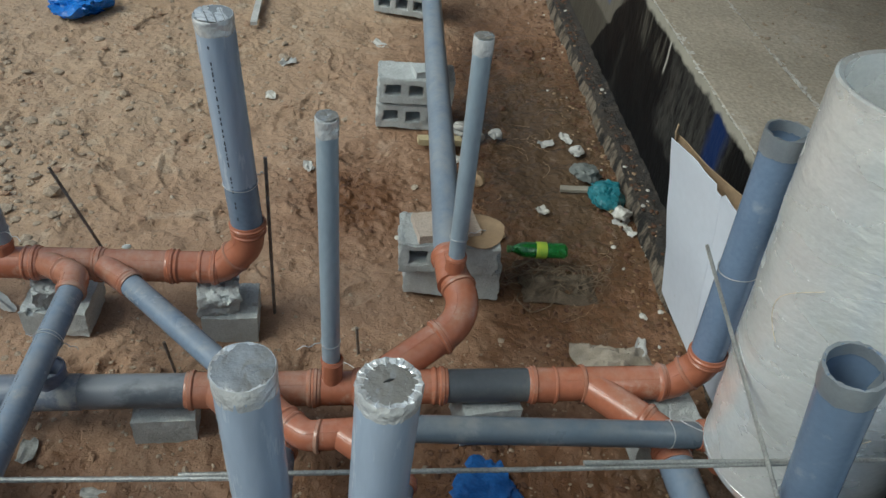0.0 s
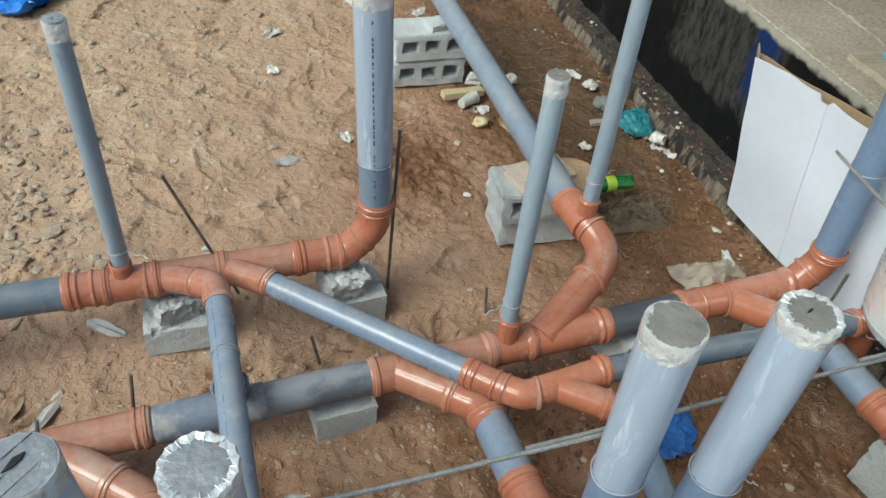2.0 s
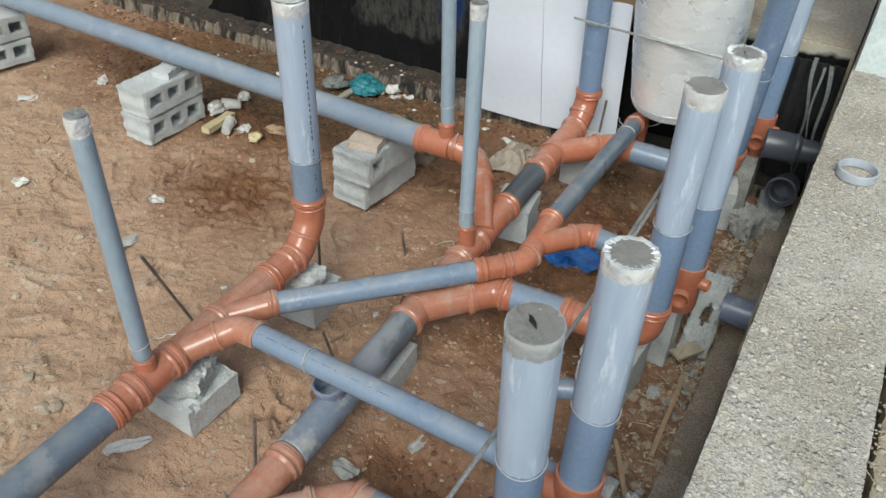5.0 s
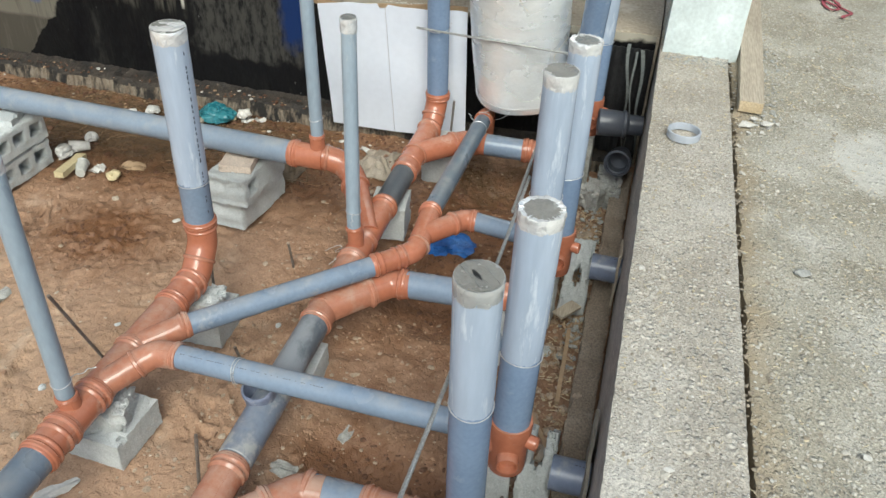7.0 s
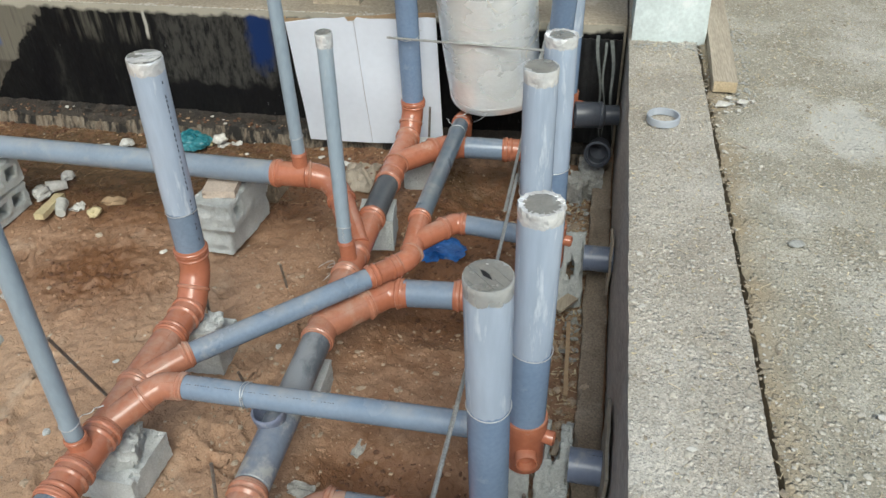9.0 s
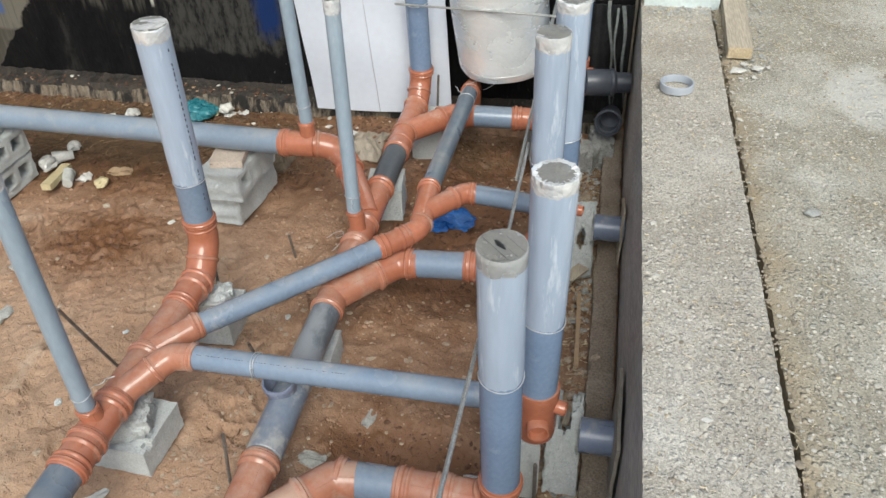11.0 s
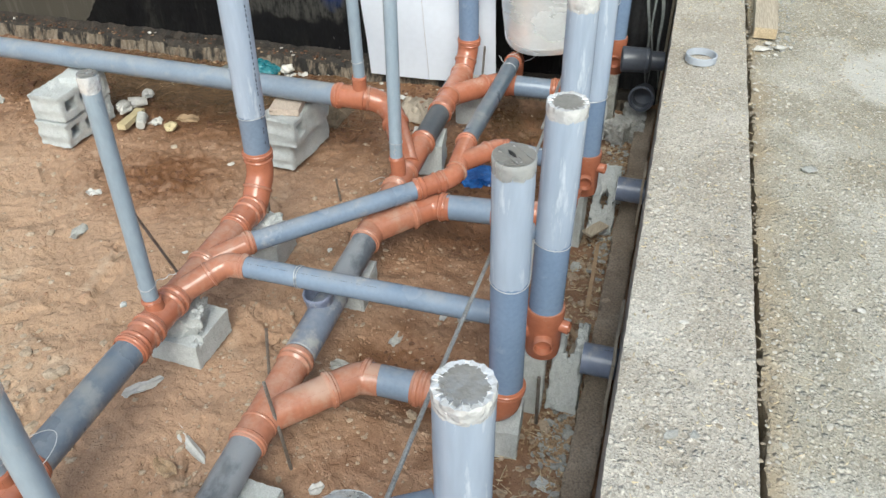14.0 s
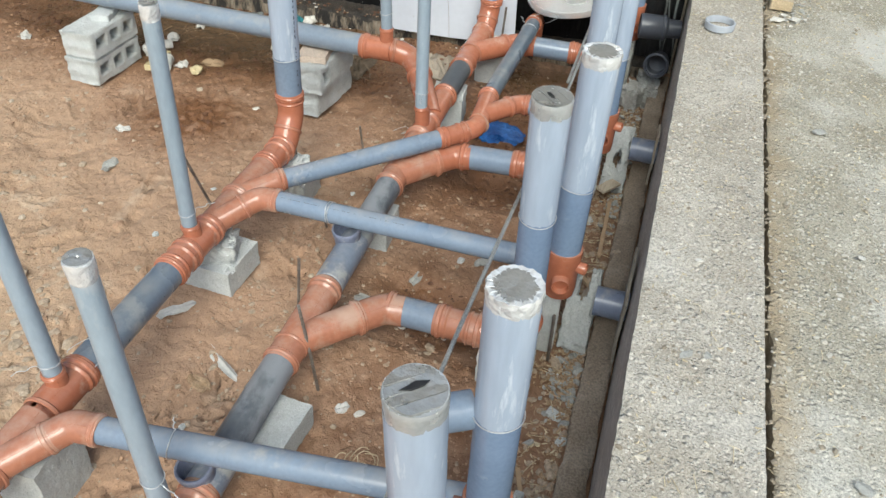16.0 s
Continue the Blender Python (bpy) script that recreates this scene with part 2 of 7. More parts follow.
# GREY copied darker for one pipe length, with shade put into the colour
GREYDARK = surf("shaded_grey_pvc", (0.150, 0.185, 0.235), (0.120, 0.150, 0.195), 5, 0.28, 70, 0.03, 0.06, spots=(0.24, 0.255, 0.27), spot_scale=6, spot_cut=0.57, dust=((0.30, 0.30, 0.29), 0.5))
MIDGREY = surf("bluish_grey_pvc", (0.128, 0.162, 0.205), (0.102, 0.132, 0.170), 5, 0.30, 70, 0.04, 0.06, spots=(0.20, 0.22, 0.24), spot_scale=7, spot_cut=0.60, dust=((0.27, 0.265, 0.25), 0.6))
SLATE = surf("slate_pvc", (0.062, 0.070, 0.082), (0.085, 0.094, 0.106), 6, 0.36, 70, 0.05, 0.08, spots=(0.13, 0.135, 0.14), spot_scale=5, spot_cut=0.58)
DUCTGREY = surf("grey_tape", (0.56, 0.575, 0.575), (0.46, 0.475, 0.475), 14, 0.26, 90, 0.2, 0.06, metal=0.45, relief=(22, 0.006))
DUCT = surf("bluish_duct_tape", (0.36, 0.395, 0.43), (0.28, 0.31, 0.345), 14, 0.34, 150, 0.12, 0.06, metal=0.4)
CYAN = surf("light_blue_plastic", (0.12, 0.52, 0.78), (0.18, 0.60, 0.85), 20, 0.4, 60, 0.2, 0.1)
CLOTH = surf("grey_rag", (0.37, 0.32, 0.26), (0.27, 0.23, 0.18), 12, 0.95, 250, 0.5, 0.2, dist=0.003)
PAPER = surf("litter_white", (0.58, 0.57, 0.545), (0.45, 0.44, 0.41), 15, 0.6, 90, 0.3, 0.1)
YELLOW = surf("litter_yellow", (0.56, 0.48, 0.29), (0.47, 0.39, 0.23), 15, 0.6, 90, 0.2, 0.1)
STRAW = surf("straw", (0.62, 0.53, 0.36), (0.46, 0.38, 0.25), 20, 0.9, 90, 0.2, 0.2)
BOTTLE = surf("green_bottle", (0.02, 0.22, 0.035), (0.03, 0.30, 0.05), 20, 0.10, 60, 0.15, 0.1, coat=0.5)
BOTTLE.node_tree.nodes["Principled BSDF"].inputs["Transmission Weight"].default_value = 0.55
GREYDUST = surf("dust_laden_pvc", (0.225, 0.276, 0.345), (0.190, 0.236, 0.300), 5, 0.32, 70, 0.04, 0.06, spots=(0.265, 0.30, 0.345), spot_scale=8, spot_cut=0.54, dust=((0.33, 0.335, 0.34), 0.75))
FELT = surf("pale_felt", (0.19, 0.205, 0.195), (0.12, 0.13, 0.125), 9, 0.7, 60, 0.3, 0.2)
ENDGRAIN = surf("sawn_end", (0.52, 0.42, 0.28), (0.42, 0.33, 0.21), 20, 0.85, 120, 0.4, 0.2)
NET = surf("brown_net", (0.17, 0.13, 0.09), (0.10, 0.075, 0.05), 20, 0.95, 220, 0.8, 0.35, dist=0.006)
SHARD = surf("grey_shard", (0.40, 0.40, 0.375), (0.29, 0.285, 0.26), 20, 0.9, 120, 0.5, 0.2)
BOARD = surf("weathered_board", (0.34, 0.31, 0.255), (0.235, 0.205, 0.16), 6, 0.85, 70, 0.4, 0.2, stretch=(0.5, 3, 5))
LABEL = surf("bottle_label", (0.45, 0.55, 0.06), (0.20, 0.40, 0.05), 30, 0.35, 60, 0.0, 0.05)
ROPE = surf("old_rope", (0.13, 0.095, 0.062), (0.20, 0.15, 0.10), 30, 0.95, 200, 0.4, 0.2)
BLACK = surf("black_membrane", (0.012, 0.012, 0.013), (0.03, 0.03, 0.031), 5, 0.45, 60, 0.3, 0.3)
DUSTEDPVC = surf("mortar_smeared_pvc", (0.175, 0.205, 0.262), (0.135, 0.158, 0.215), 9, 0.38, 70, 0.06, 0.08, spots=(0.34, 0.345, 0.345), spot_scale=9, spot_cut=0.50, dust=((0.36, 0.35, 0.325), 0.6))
SOCKETGREY = surf("grey_blue_socket", (0.165, 0.185, 0.265), (0.20, 0.225, 0.30), 18, 0.42, 80, 0.3, 0.15, spots=(0.42, 0.43, 0.44), spot_scale=16, spot_cut=0.53)
CHARCOAL = surf("charcoal_pvc", (0.048, 0.053, 0.068), (0.062, 0.068, 0.083), 8, 0.36, 70, 0.05, 0.1)
RED = surf("red_spray", (0.33, 0.06, 0.08), (0.28, 0.07, 0.08), 40, 0.85, 90, 0.2, 0.2)
RINGPVC = surf("pale_grey_pvc", (0.42, 0.45, 0.50), (0.36, 0.39, 0.44), 8, 0.4, 70, 0.05, 0.05)
TUBWHITE = surf("white_tub", (0.62, 0.65, 0.62), (0.56, 0.59, 0.56), 8, 0.4, 70, 0.05, 0.05)
TUBGREEN = surf("tub_print", (0.04, 0.13, 0.05), (0.10, 0.25, 0.08), 14, 0.4, 70, 0.0, 0.05)


def sand_material():
    """Reddish sand, pale and dusty away from the pipes, damp beside the wall, damp and darkened for shade in the dug
    strip.
    """
    m = surf("sand", (0.382, 0.249, 0.164), (0.343, 0.215, 0.137), 2.2, 0.95, 150, 0.8, 0.16, spots=(0.425, 0.300, 0.210), spot_scale=4, spot_cut=0.57, dist=0.004, relief=(30, 0.0026, 0.44, 0.545))
    t = m.node_tree
    n, link = t.nodes, t.links.new
    p = n["Principled BSDF"]
    no = n.new("ShaderNodeTexNoise")
    no.inputs["Scale"].default_value, no.inputs["Detail"].default_value, no.inputs["Roughness"].default_value = 11.0, 9, 0.75
    link(n.new("ShaderNodeTexCoord").outputs["Object"], no.inputs["Vector"])

    def soil(attribute, lo, hi, colour, base, rough_to, rough):
        at = n.new("ShaderNodeAttribute")
        at.attribute_name = attribute
        ad = n.new("ShaderNodeMath")
        ad.operation = "MULTIPLY_ADD"
        ad.inputs[1].default_value, ad.inputs[2].default_value = 1.7, -0.88
        link(no.outputs["Fac"], ad.inputs[0])
        su = n.new("ShaderNodeMath")
        su.operation = "ADD"
        link(at.outputs["Fac"], su.inputs[0])
        link(ad.outputs[0], su.inputs[1])
        mr = n.new("ShaderNodeMapRange")
        mr.inputs["From Min"].default_value, mr.inputs["From Max"].default_value = lo, hi
        link(su.outputs[0], mr.inputs["Value"])
        mx = n.new("ShaderNodeMix")
        mx.data_type = "RGBA"
        mx.inputs["B"].default_value = (*colour, 1)
        link(mr.outputs[0], mx.inputs["Factor"])
        link(base, mx.inputs["A"])
        rm = n.new("ShaderNodeMix")
        rm.inputs["B"].default_value = rough_to
        link(mr.outputs[0], rm.inputs["Factor"])
        link(rough, rm.inputs["A"])
        return mx.outputs["Result"], rm.outputs["Result"]

    base = p.inputs["Base Color"].links[0].from_socket
    rough = p.inputs["Roughness"].links[0].from_socket
    pale = n.new("ShaderNodeMix")
    pale.data_type, pale.blend_type = "RGBA", "MULTIPLY"
    pale.inputs["Factor"].default_value = 1.0
    pale.inputs["B"].default_value = (1.17, 1.28, 1.30, 1)
    link(base, pale.inputs["A"])
    at = n.new("ShaderNodeAttribute")
    at.attribute_name = "pale"
    pm = n.new("ShaderNodeMix")
    pm.data_type = "RGBA"
    link(at.outputs["Fac"], pm.inputs["Factor"])
    link(base, pm.inputs["A"])
    link(pale.outputs["Result"], pm.inputs["B"])
    # dark brown for damp; in the trench it also carries painted shade
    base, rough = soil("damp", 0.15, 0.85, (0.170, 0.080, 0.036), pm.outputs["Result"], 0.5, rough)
    base, rough = soil("mud", 0.25, 0.75, (0.118, 0.075, 0.043), base, 0.20, rough)
    link(base, p.inputs["Base Color"])
    link(rough, p.inputs["Roughness"])
    # the tread of shoe soles pressed into the sand
    at = n.new("ShaderNodeAttribute")
    at.attribute_name = "tread"
    se = n.new("ShaderNodeSeparateXYZ")
    link(at.outputs["Vector"], se.inputs[0])

    def calc(op, a, b=None, c=None):
        k = n.new("ShaderNodeMath")
        k.operation = op
        for q, v in enumerate((a, b, c)):
            if v is None:
                continue
            if isinstance(v, (int, float)):
                k.inputs[q].default_value = v
            else:
                link(v, k.inputs[q])
        return k.outputs[0]

    bent = calc("MULTIPLY_ADD", calc("ABSOLUTE", se.outputs["Y"]), 0.8, se.outputs["X"])
    wave = calc("SINE", calc("MULTIPLY", bent, 360.0))
    bars = calc("MULTIPLY", calc("GREATER_THAN", wave, 0.1), se.outputs["Z"])
    bp = n.new("ShaderNodeBump")
    bp.inputs["Strength"].default_value, bp.inputs["Distance"].default_value = 1.0, 0.0065
    link(bars, bp.inputs["Height"])
    link(p.inputs["Normal"].links[0].from_socket, bp.inputs["Normal"])
    link(bp.outputs[0], p.inputs["Normal"])
    return m


def bitumen_material():
    """Black brushed-on waterproofing with thin grey places, a bare end and one blue patch."""
    m = surf("bitumen_wall", (0.006, 0.006, 0.007), (0.010, 0.010, 0.010), 4, 0.50, 45, 0.6, 0.3, spots=(0.026, 0.025, 0.023), spot_scale=5, spot_cut=0.60, stretch=(1, 1.6, 0.55), dist=0.006)
    t = m.node_tree
    n, link = t.nodes, t.links.new
    p = n["Principled BSDF"]
    base = p.inputs["Base Color"].links[0].from_socket
    co = n.new("ShaderNodeTexCoord")
    se = n.new("ShaderNodeSeparateXYZ")
    link(co.outputs["Object"], se.inputs[0])
    no = n.new("ShaderNodeTexNoise")
    no.inputs["Scale"].default_value, no.inputs["Detail"].default_value = 9, 6
    link(co.outputs["Object"], no.inputs["Vector"])

    def band(socket, lo, hi, soft, wobble):
        s = n.new("ShaderNodeMath")
        s.operation = "MULTIPLY_ADD"
        s.inputs[1].default_value, s.inputs[2].default_value = wobble, -wobble / 2
        link(no.outputs["Fac"], s.inputs[0])
        q = n.new("ShaderNodeMath")
        q.operation = "ADD"
        link(socket, q.inputs[0])
        link(s.outputs[0], q.inputs[1])
        r = []
        for edge, up in ((lo, True), (hi, False)):
            mr = n.new("ShaderNodeMapRange")
            mr.inputs["From Min"].default_value, mr.inputs["From Max"].default_value = edge - soft, edge + soft
            mr.inputs["To Min"].default_value, mr.inputs["To Max"].default_value = (0, 1) if up else (1, 0)
            link(q.outputs[0], mr.inputs["Value"])
            r.append(mr.outputs[0])
        k = n.new("ShaderNodeMath")
        k.operation = "MULTIPLY"
        link(r[0], k.inputs[0])
        link(r[1], k.inputs[1])
        return k.outputs[0]

    def lay(colour, fac, under):
        x = n.new("ShaderNodeMix")
        x.data_type = "RGBA"
        x.inputs["B"].default_value = (*colour, 1)
        link(fac, x.inputs["Factor"])
        link(under, x.inputs["A"])
        return x.outputs["Result"]

    def both(f, g):
        k = n.new("ShaderNodeMath")
        k.operation = "MULTIPLY"
        link(f, k.inputs[0])
        link(g, k.inputs[1])
        return k.outputs[0]

    Y, Z = se.outputs["Y"], se.outputs["Z"]
    # upright brush streaks
    sm = n.new("ShaderNodeMapping")
    sm.inputs["Scale"].default_value = (1, 27, 2.4)
    link(co.outputs["Object"], sm.inputs["Vector"])
    sn = n.new("ShaderNodeTexNoise")
    sn.inputs["Scale"].default_value, sn.inputs["Detail"].default_value = 1.0, 4
    link(sm.outputs[0], sn.inputs["Vector"])

    def streaks(cut):
        r = n.new("ShaderNodeMapRange")
        r.inputs["From Min"].default_value, r.inputs["From Max"].default_value = cut, cut + 0.14
        link(sn.outputs["Fac"], r.inputs["Value"])
        return r.outputs[0]

    out = lay((0.017, 0.016, 0.015), both(streaks(0.62), band(Y, 2.3, 4.4, 0.1, 0.3)), base)
    out = lay((0.052, 0.050, 0.045), both(band(Y, 2.50, 3.24, 0.03, 0.22), band(Z, 0.31, 2, 0.02, 0.22)), out)
    mo = n.new("ShaderNodeTexNoise")
    mo.inputs["Scale"].default_value, mo.inputs["Detail"].default_value, mo.inputs["Roughness"].default_value = 7, 9, 0.7
    mm = n.new("ShaderNodeMapping")
    mm.inputs["Scale"].default_value = (1, 3.4, 1.3)
    link(co.outputs["Object"], mm.inputs["Vector"])
    link(mm.outputs[0], mo.inputs["Vector"])
    mr2 = n.new("ShaderNodeMapRange")
    mr2.inputs["From Min"].default_value, mr2.inputs["From Max"].default_value = 0.44, 0.62
    link(mo.outputs["Fac"], mr2.inputs["Value"])
    out = lay((0.008, 0.008, 0.009), both(mr2.outputs[0], band(Y, 2.3, 3.35, 0.1, 0.3)), out)
    fleck = n.new("ShaderNodeMapRange")
    fleck.inputs["From Min"].default_value, fleck.inputs["From Max"].default_value = 0.66, 0.70
    link(mo.outputs["Fac"], fleck.inputs["Value"])
    out = lay((0.16, 0.155, 0.145), fleck.outputs[0], out)
    out = lay((0.075, 0.070, 0.058), both(both(streaks(0.50), band(Y, 3.28, 3.78, 0.06, 0.2)), band(Z, 0.55, 2, 0.05, 0.3)), out)
    # bare concrete past the end of the coating, lower than the coating's top there
    slope = n.new("ShaderNodeMath")
    slope.operation = "MULTIPLY_ADD"
    slope.inputs[1].default_value = 0.9
    link(Z, slope.inputs[0])
    link(Y, slope.inputs[2])
    bare = band(slope.outputs[0], 4.60, 90, 0.012, 0.22)
    bare_low = band(Z, -1, 0.37, 0.012, 0.03)
    out = lay((0.15, 0.137, 0.111), bare, out)
    out = lay((0.070, 0.063, 0.051), both(bare, bare_low), out)
    out = lay((0.10, 0.092, 0.076), both(both(bare, streaks(0.52)), band(Y, 3.5, 5.2, 0.2, 0.3)), out)
    out = lay((0.012, 0.028, 0.098), both(both(band(Y, 2.53, 2.675, 0.025, 0.09), band(Z, 0.43, 0.745, 0.05, 0.25)), band(Z, -1, 2, 0.1, 0.1)), out)
    out = lay((0.07, 0.11, 0.24), both(band(Y, 4.295, 4.37, 0.01, 0.04), band(Z, 0.47, 2, 0.02, 0.1)), out)
    out = lay((0.45, 0.43, 0.38), both(band(Y, 3.292, 3.310, 0.004, 0.02), band(Z, 0.56, 2, 0.02, 0.1)), out)
    out = lay((0.34, 0.315, 0.26), band(Z, 0.715, 2, 0.010, 0.09), out)
    link(out, p.inputs["Base Color"])
    p.inputs["Specular IOR Level"].default_value = 0.1
    return m


def concrete_material(name, a, b, pale, stone, dirt_band=False):
    """Weathered concrete: chips of stone of two sizes stand out of a pale mortar, with pits and smoother patches."""
    m = bpy.data.materials.new(name)
    m.use_nodes = True
    t = m.node_tree
    n, link = t.nodes, t.links.new
    p = n["Principled BSDF"]
    co = n.new("ShaderNodeTexCoord").outputs["Object"]

    def fuzz(scale, detail=4, rough=0.5):
        x = n.new("ShaderNodeTexNoise")
        x.inputs["Scale"].default_value, x.inputs["Detail"].default_value, x.inputs["Roughness"].default_value = scale, detail, rough
        link(co, x.inputs["Vector"])
        return x

    def ramp(socket, lo, hi, to_lo=0.0, to_hi=1.0):
        x = n.new("ShaderNodeMapRange")
        x.inputs["From Min"].default_value, x.inputs["From Max"].default_value = lo, hi
        x.inputs["To Min"].default_value, x.inputs["To Max"].default_value = to_lo, to_hi
        link(socket, x.inputs["Value"])
        return x.outputs[0]

    def sums(op, x, y):
        k = n.new("ShaderNodeMath")
        k.operation = op
        for q, v in enumerate((x, y)):
            if isinstance(v, (int, float)):
                k.inputs[q].default_value = v
            else:
                link(v, k.inputs[q])
        return k.outputs[0]

    def blend(x, colour, fac, mode="MIX"):
        k = n.new("ShaderNodeMix")
        k.data_type, k.blend_type = "RGBA", mode
        link(x, k.inputs["A"])
        if isinstance(colour, tuple):
            k.inputs["B"].default_value = (*colour, 1)
        else:
            link(colour, k.inputs["B"])
        if isinstance(fac, (int, float)):
            k.inputs["Factor"].default_value = fac
        else:
            link(fac, k.inputs["Factor"])
        return k.outputs["Result"]

    warp = n.new("ShaderNodeMix")
    warp.data_type, warp.blend_type = "RGBA", "ADD"
    warp.inputs["Factor"].default_value = 0.012
    link(co, warp.inputs["A"])
    link(fuzz(38, 3).outputs["Color"], warp.inputs["B"])

    def stones(scale, share):
        v = n.new("ShaderNodeTexVoronoi")
        v.inputs["Scale"].default_value = scale
        link(warp.outputs["Result"], v.inputs["Vector"])
        c = n.new("ShaderNodeSeparateColor")
        link(v.outputs["Color"], c.inputs[0])
        shown = ramp(c.outputs[0], 1 - share, 1 - share + 0.05)
        dome = ramp(v.outputs["Distance"], 0.55, 0.25)
        return sums("MULTIPLY", shown, dome), c.outputs[1]

    smooth = ramp(fuzz(1.4, 7, 0.66).outputs["Fac"], 0.48, 0.62)
    cover = sums("SUBTRACT", 1.0, sums("MULTIPLY", smooth, 0.55))
    big, tone = stones(58, 0.40)
    fine, tone2 = stones(125, 0.5)
    pits = ramp(fuzz(75, 3).outputs["Fac"], 0.40, 0.30)
    grain = fuzz(330, 3).outputs["Fac"]
    k = n.new("ShaderNodeRGB")
    k.outputs[0].default_value = (*a, 1)
    out = blend(k.outputs[0], b, ramp(fuzz(4.5, 7, 0.6).outputs["Fac"], 0.36, 0.64))
    out = blend(out, pale, sums("MULTIPLY", smooth, 0.85))
    lot = n.new("ShaderNodeMix")
    lot.data_type = "RGBA"
    lot.inputs["A"].default_value, lot.inputs["B"].default_value = (*[x * 0.62 for x in stone], 1), (*[min(x * 1.35, 0.9) for x in stone], 1)
    link(tone, lot.inputs["Factor"])
    out = blend(out, lot.outputs["Result"], sums("MULTIPLY", big, sums("MULTIPLY", cover, 0.75)))
    lot2 = n.new("ShaderNodeMix")
    lot2.data_type = "RGBA"
    lot2.inputs["A"].default_value, lot2.inputs["B"].default_value = (*[x * 0.66 for x in stone], 1), (*[min(x * 1.3, 0.9) for x in stone], 1)
    link(tone2, lot2.inputs["Factor"])
    out = blend(out, lot2.outputs["Result"], sums("MULTIPLY", fine, sums("MULTIPLY", cover, 0.6)))
    # pits are darkened as well, their small shadows put into the colour
    out = blend(out, tuple(x * 0.42 for x in b), sums("MULTIPLY", pits, sums("MULTIPLY", cover, 0.25)))
    out = blend(out, ramp(grain, 0.3, 0.7, 0.72, 1.28), 1.0, "MULTIPLY")
    out = blend(out, ramp(fuzz(140, 2).outputs["Fac"], 0.32, 0.68, 0.76, 1.24), 1.0, "MULTIPLY")
    if dirt_band:
        se = n.new("ShaderNodeSeparateXYZ")
        link(co, se.inputs[0])
        near = sums("ADD", se.outputs["Y"], sums("MULTIPLY", fuzz(6, 7).outputs["Fac"], 0.20))
        out = blend(out, (0.36, 0.28, 0.175), ramp(near, 0.25, 0.35, 0.0, 0.7))
        # a trowelled patch of pale cement
        away = n.new("ShaderNodeVectorMath")
        away.operation = "DISTANCE"
        squash = n.new("ShaderNodeMapping")
        squash.inputs["Scale"].default_value = (0.62, 1.25, 0.0)
        squash.inputs["Rotation"].default_value = (0, 0, 0.35)
        link(co, squash.inputs["Vector"])
        link(squash.outputs[0], away.inputs[0])
        away.inputs[1].default_value = tuple(Matrix.Rotation(0.35, 3, "Z") @ Vector((0.40 * 0.62, -0.27 * 1.25, 0)))
        patch = sums("ADD", away.outputs["Value"], sums("MULTIPLY", fuzz(9, 7, 0.65).outputs["Fac"], 0.22))
        out = blend(out, (0.56, 0.545, 0.495), ramp(patch, 0.31, 0.25, 0.0, 0.75))
    link(out, p.inputs["Base Color"])
    p.inputs["Roughness"].default_value = 0.92
    p.inputs["Specular IOR Level"].default_value = 0.3
    height = sums("ADD", sums("MULTIPLY", sums("ADD", sums("MULTIPLY", big, 1.0), sums("MULTIPLY", fine, 0.55)), cover),
                  sums("ADD", sums("MULTIPLY", grain, 0.35), sums("MULTIPLY", pits, -0.3)))
    bp = n.new("ShaderNodeBump")
    bp.inputs["Strength"].default_value, bp.inputs["Distance"].default_value = 1.0, 0.0046
    link(height, bp.inputs["Height"])
    link(bp.outputs[0], p.inputs["Normal"])
    return m


CONC = concrete_material("rough_concrete", (0.45, 0.414, 0.354), (0.355, 0.318, 0.262), (0.53, 0.502, 0.448), (0.53, 0.502, 0.445))
FLOORCONC = concrete_material("slab_concrete", (0.40, 0.372, 0.305), (0.305, 0.275, 0.21), (0.53, 0.51, 0.455), (0.49, 0.465, 0.40), True)
SAND = sand_material()
BITUMEN = bitumen_material()


# ---- builders ----
def thing(name, at, label, category, group="", kind=""):
    e = new(name)
    e.empty_display_size = 0.05
    e.location = at
    return tagged(e, label, category, group, kind)


def mesh_of(bm, name, material, smooth=True, origin=None):
    bmesh.ops.recalc_face_normals(bm, faces=bm.faces)
    if origin is not None:
        bmesh.ops.translate(bm, verts=bm.verts, vec=-Vector(origin))
    me = bpy.data.meshes.new(name)
    bm.to_mesh(me)
    bm.free()
    me.materials.append(material)
    if smooth:
        me.shade_smooth()
        me.set_sharp_from_angle(angle=radians(38))
    return me


def part(name, bm, material, parent, label="", smooth=True):
    """One mesh object under a thing or a part; the bmesh is in world metres."""
    root = Vector((0, 0, 0))
    up = parent
    while up is not None:
        root += Vector(up.location)
        up = up.parent
    ob = new(name, mesh_of(bm, name, material, smooth, root))
    ob.parent = parent
    return tagged(ob, label)


def solo(name, bm, material, at, label, category, group="", kind="", smooth=True):
    ob = new(name, mesh_of(bm, name, material, smooth, at))
    ob.location = at
    return tagged(ob, label, category, group, kind)


